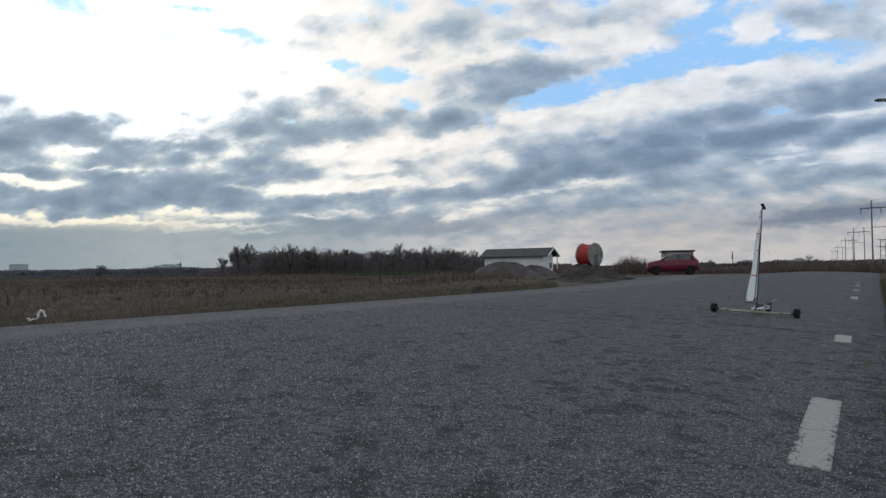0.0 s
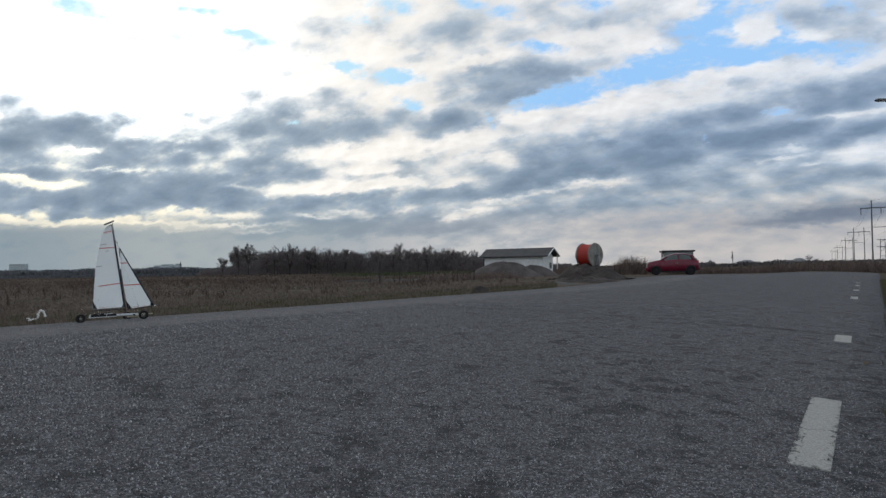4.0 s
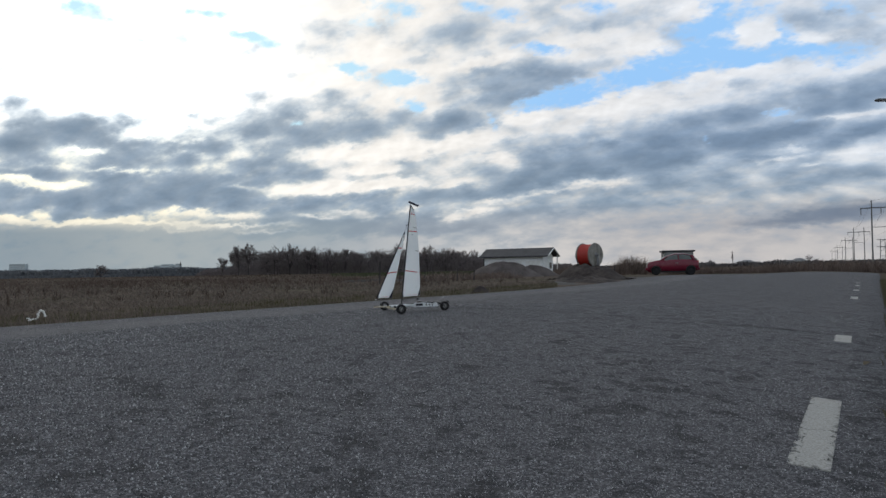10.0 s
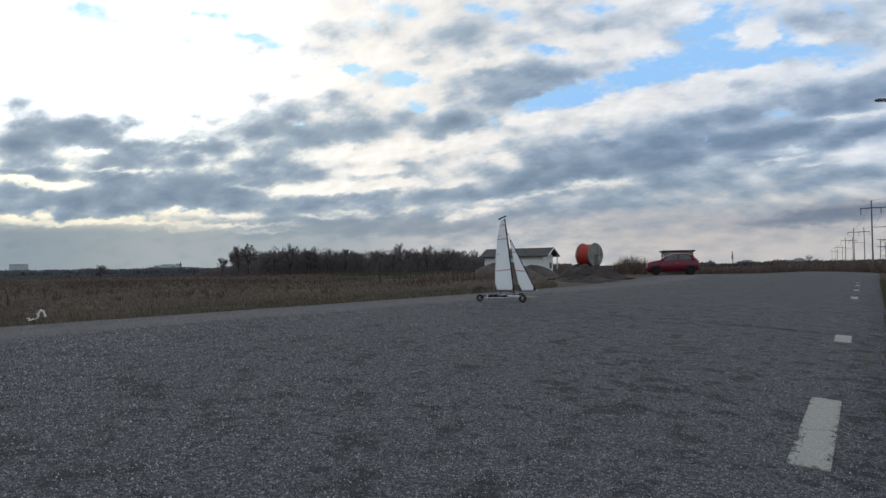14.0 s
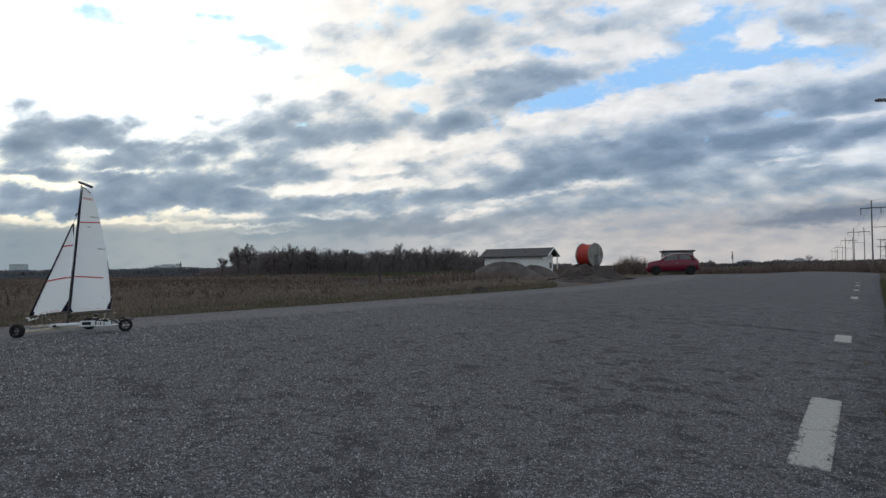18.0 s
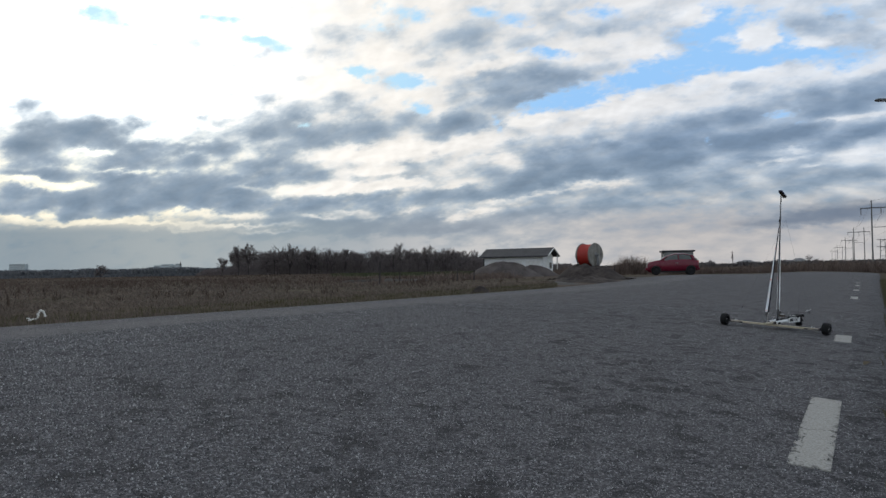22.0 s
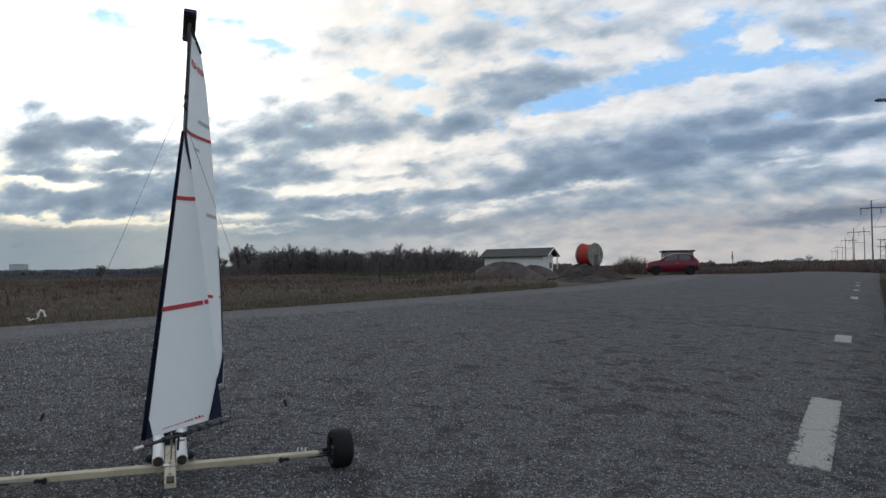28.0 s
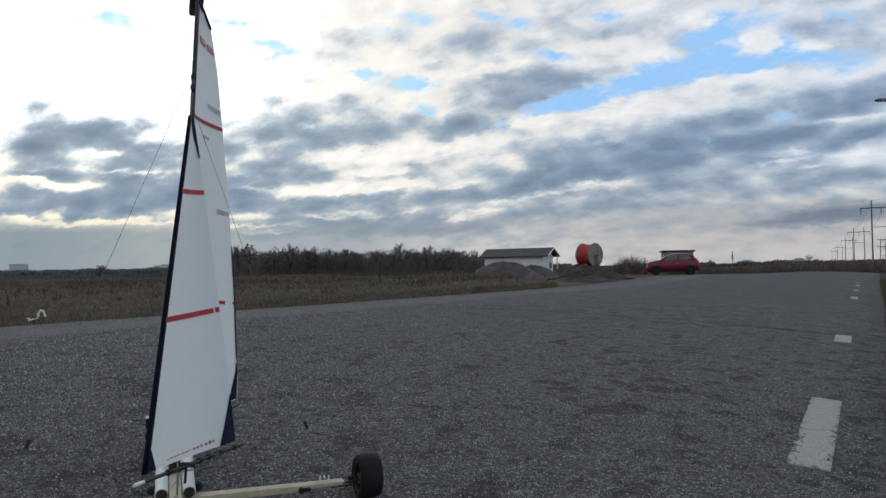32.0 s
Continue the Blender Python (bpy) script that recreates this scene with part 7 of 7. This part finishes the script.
COURSE_B = [(11.5, -2.751, 5.704, 140.8, 1.8), (11.7, -3.027, 5.993, 112, 1.9), (12.0, -2.989, 6.553, 61.4, -0.7), (12.5, -2.198, 6.90, 10, 0), (13.0, -1.405, 7.58, 2.6, 0), (14.0, 0.897, 7.739, -5.6, 0), (14.5, 2.124, 7.396, -22.7, 0),
            (15.0, 2.95, 6.85, -72, 0), (15.5, 2.72, 6.00, -128, 1), (16.0, 1.75, 5.55, -160, 1), (16.5, 0.767, 5.28, -163, 0), (17.0, -0.208, 5.009, -158, 0.1), (18.0, -2.52, 4.392, -186.7, 0.7),
            (18.2, -3.131, 4.702, -218, 0), (18.5, -3.52, 5.22, -283, 0), (18.8, -3.224, 5.82, -318, -0.8), (19.0, -2.899, 6.053, -343, 0)]
COURSE_C = [(20.0, -0.843, 6.221, -1.3, 0.2), (21.0, 1.596, 6.115, -9.7, -0.2), (21.3, 2.23, 5.945, -45, 0), (21.5, 2.476, 5.614, -71.6, 0.6), (21.8, 2.454, 4.958, -100, 1.0), (22.0, 2.284, 4.706, -137, 2.9), (22.3, 1.851, 4.432, -169, 1.5),
            (22.5, 1.528, 4.379, -174.4, 0.6), (23.0, 0.81, 4.139, -148.7, 1.5), (24.0, -0.167, 3.24, -139.5, 1.4), (25.0, -0.685, 2.372, -103.4, 2.8), (25.5, -0.74, 2.087, -91.9, 1.5), (26.0, -0.725, 1.87, -80, 1), (26.5, -0.685, 1.68, -72, 0.5),
            (27.0, -0.632, 1.53, -68.5, 0), (27.5, -0.579, 1.418, -67.3, -0.8), (28.0, -0.542, 1.331, -67.8, -1.0), (28.7, -0.510, 1.252, -67.65, 0.6), (29.0, -0.498, 1.225, -67.6, -1.0),
            (29.2, -0.491, 1.211, -67.6, -1.0), (29.5, -0.481, 1.190, -67.55, -1.0), (29.7, -0.475, 1.178, -67.5, -1.0), (30.0, -0.469, 1.165, -67.5, -1.0), (30.2, -0.4665, 1.163, -67.5, -1.0), (30.4, -0.4658, 1.162, -67.5, 1.5), (30.6, -0.4654, 1.1615, -67.55, 1.7), (30.8, -0.465, 1.161, -67.55, -0.2),
            (31.0, -0.465, 1.161, -67.55, -0.8), (31.2, -0.4648, 1.1608, -67.6, -0.4), (31.5, -0.4645, 1.1605, -67.6, -0.9), (32.0, -0.464, 1.16, -67.6, -1.0)]
# seconds, swing of the mainsail and of the jib (degrees to starboard)
SWING = [(0.0, 28, 34), (0.3, 34, 38), (0.5, 37, 33), (1.0, 38, 37), (1.5, 37, 38), (2.0, 37, 38), (3.0, 60, 66), (3.2, 66, 68), (3.4, 82, 70), (3.5, 70, 70), (3.8, 40, 40), (4.0, -20, -20), (4.4, -44, -40), (5.5, -45, -49), (6.0, -48, -58), (6.6, -36, -38), (6.8, -24, -26), (7.0, 7, -4), (7.2, 18, 20), (7.5, 28, 32), (7.8, 22, 26), (8.0, 22, 27), (8.5, 34, 38), (9.0, 65, 60), (9.5, 52, 50), (10.0, 41, 46), (11.0, 51, 57), (11.5, 58, 40), (11.7, 41, 40), (11.9, 34, 30), (12.0, 25, 27), (12.1, -12, -30), (12.25, -36, -38), (13.0, -36, -48), (14.0, -39, -44), (14.5, -35, -43), (15.0, -5, -8), (15.4, 24, 28), (16.5, 28, 29), (17.0, 28, 32), (18.0, 62, 66), (18.2, 44, 44), (18.4, 30, 30), (18.6, -40, -36), (18.8, -52, -44), (19.0, -51, -54), (20.0, -31, -44), (21.0, -38, -53), (21.5, -10, -7), (21.8, 12, 8), (22.0, 18, 27), (22.5, 23, 28), (23.0, 20, 26), (24.0, 21, 29), (25.0, 16, 20), (25.5, 11, -5), (26.0, 5, -20), (26.7, -20, -30), (27.5, -20, -27), (28.0, -25, -38), (28.5, -22, -34), (28.7, -30, -30), (29.0, -23, -8), (29.2, -19, -28), (29.5, -32, -30), (29.7, -25, -16), (30.0, -28, -25), (30.2, -24, -37), (30.4, -38, -30), (30.6, -33, -17), (30.8, -30, -33), (31.0, -26, -35), (31.2, -35, -28), (31.5, -32, -33), (32.0, -27, -39)]


def stand(x, y, heading, heel):
    """The yacht's pose on the road's slope."""
    e = 0.25
    up = Vector((-(ground_z(x + e, y) - ground_z(x - e, y)) / (2 * e), -(ground_z(x, y + e) - ground_z(x, y - e)) / (2 * e), 1)).normalized()
    a = radians(heading)
    fwd = Vector((math.cos(a), math.sin(a), 0))
    fwd = (fwd - up * fwd.dot(up)).normalized()
    left = up.cross(fwd)
    m = Matrix((fwd, left, up)).transposed().to_4x4()
    return Matrix.Translation((x, y, ground_z(x, y) + 0.002)) @ m @ pose(0, 0, 0, heel, 0, 0)


def motions():
    course = COURSE_A + COURSE_B + COURSE_C
    walk(yacht, [(t, stand(x, y, h, 0)) for t, x, y, h, r in course])
    # the rig leans a little in its step as the wind loads it
    def lean(t):
        j = min(max(k for k in range(len(course)) if course[k][0] <= t + 1e-6), len(course) - 2)
        f = (t - course[j][0]) / (course[j + 1][0] - course[j][0])
        return Matrix.Translation((0, 0, 0.04)) @ pose(0, 0, 0, course[j][4] + (course[j + 1][4] - course[j][4]) * f, 0, 0) @ Matrix.Translation((0, 0, -0.04))

    walk(mast, [(t, lean(t) @ MAIN_POSE) for t, *rest in course])
    walk(mainsail, [(t, lean(t) @ MAIN_POSE @ pose(0, 0, 0, 0, 0, a)) for t, a, b in SWING])
    walk(jib, [(t, lean(t) @ JIB_POSE @ pose(0, 0, 0, 0, 0, b)) for t, a, b in SWING])
    # the wheels roll with the way made, the rear one steering into the turns
    spins = {w: 0.0 for w in WHEELS}
    rows = {w: [] for w in WHEELS}
    spots = [(0.0, TRACK / 2), (0.0, -TRACK / 2), (-BASE, 0.0)]
    last, n = {}, 32 * 15
    for i in range(n + 1):
        t = i / 15
        j = max(k for k in range(len(course)) if course[k][0] <= t + 1e-6)
        j = min(j, len(course) - 2)
        (t0, x0, y0, h0, _), (t1, x1, y1, h1, _) = course[j], course[j + 1]
        f = (t - t0) / (t1 - t0)
        dh = (h1 - h0 + 180) % 360 - 180
        x, y, a = x0 + (x1 - x0) * f, y0 + (y1 - y0) * f, radians(h0 + dh * f)
        for w, (px, py) in zip(WHEELS, spots):
            p = Vector((x + math.cos(a) * px - math.sin(a) * py, y + math.sin(a) * px + math.cos(a) * py))
            if w in last:
                spins[w] += min(80.0, math.degrees((p - last[w]).length / HUB))
            last[w] = p
            steer = max(-30.0, min(30.0, -dh / (t1 - t0) * 0.18)) if px < 0 else 0.0
            rows[w].append((t, Matrix.Translation((px, py, HUB)) @ pose(0, 0, 0, 0, 0, steer) @ pose(0, 0, 0, 0, spins[w] % 360.0, 0)))
    for w in WHEELS:
        walk(w, rows[w])
    walk(clouds, [(0.0, pose(-5.9, -9.6, 0)), (32.0, pose(21.1, 34.4, 0))])


motions()
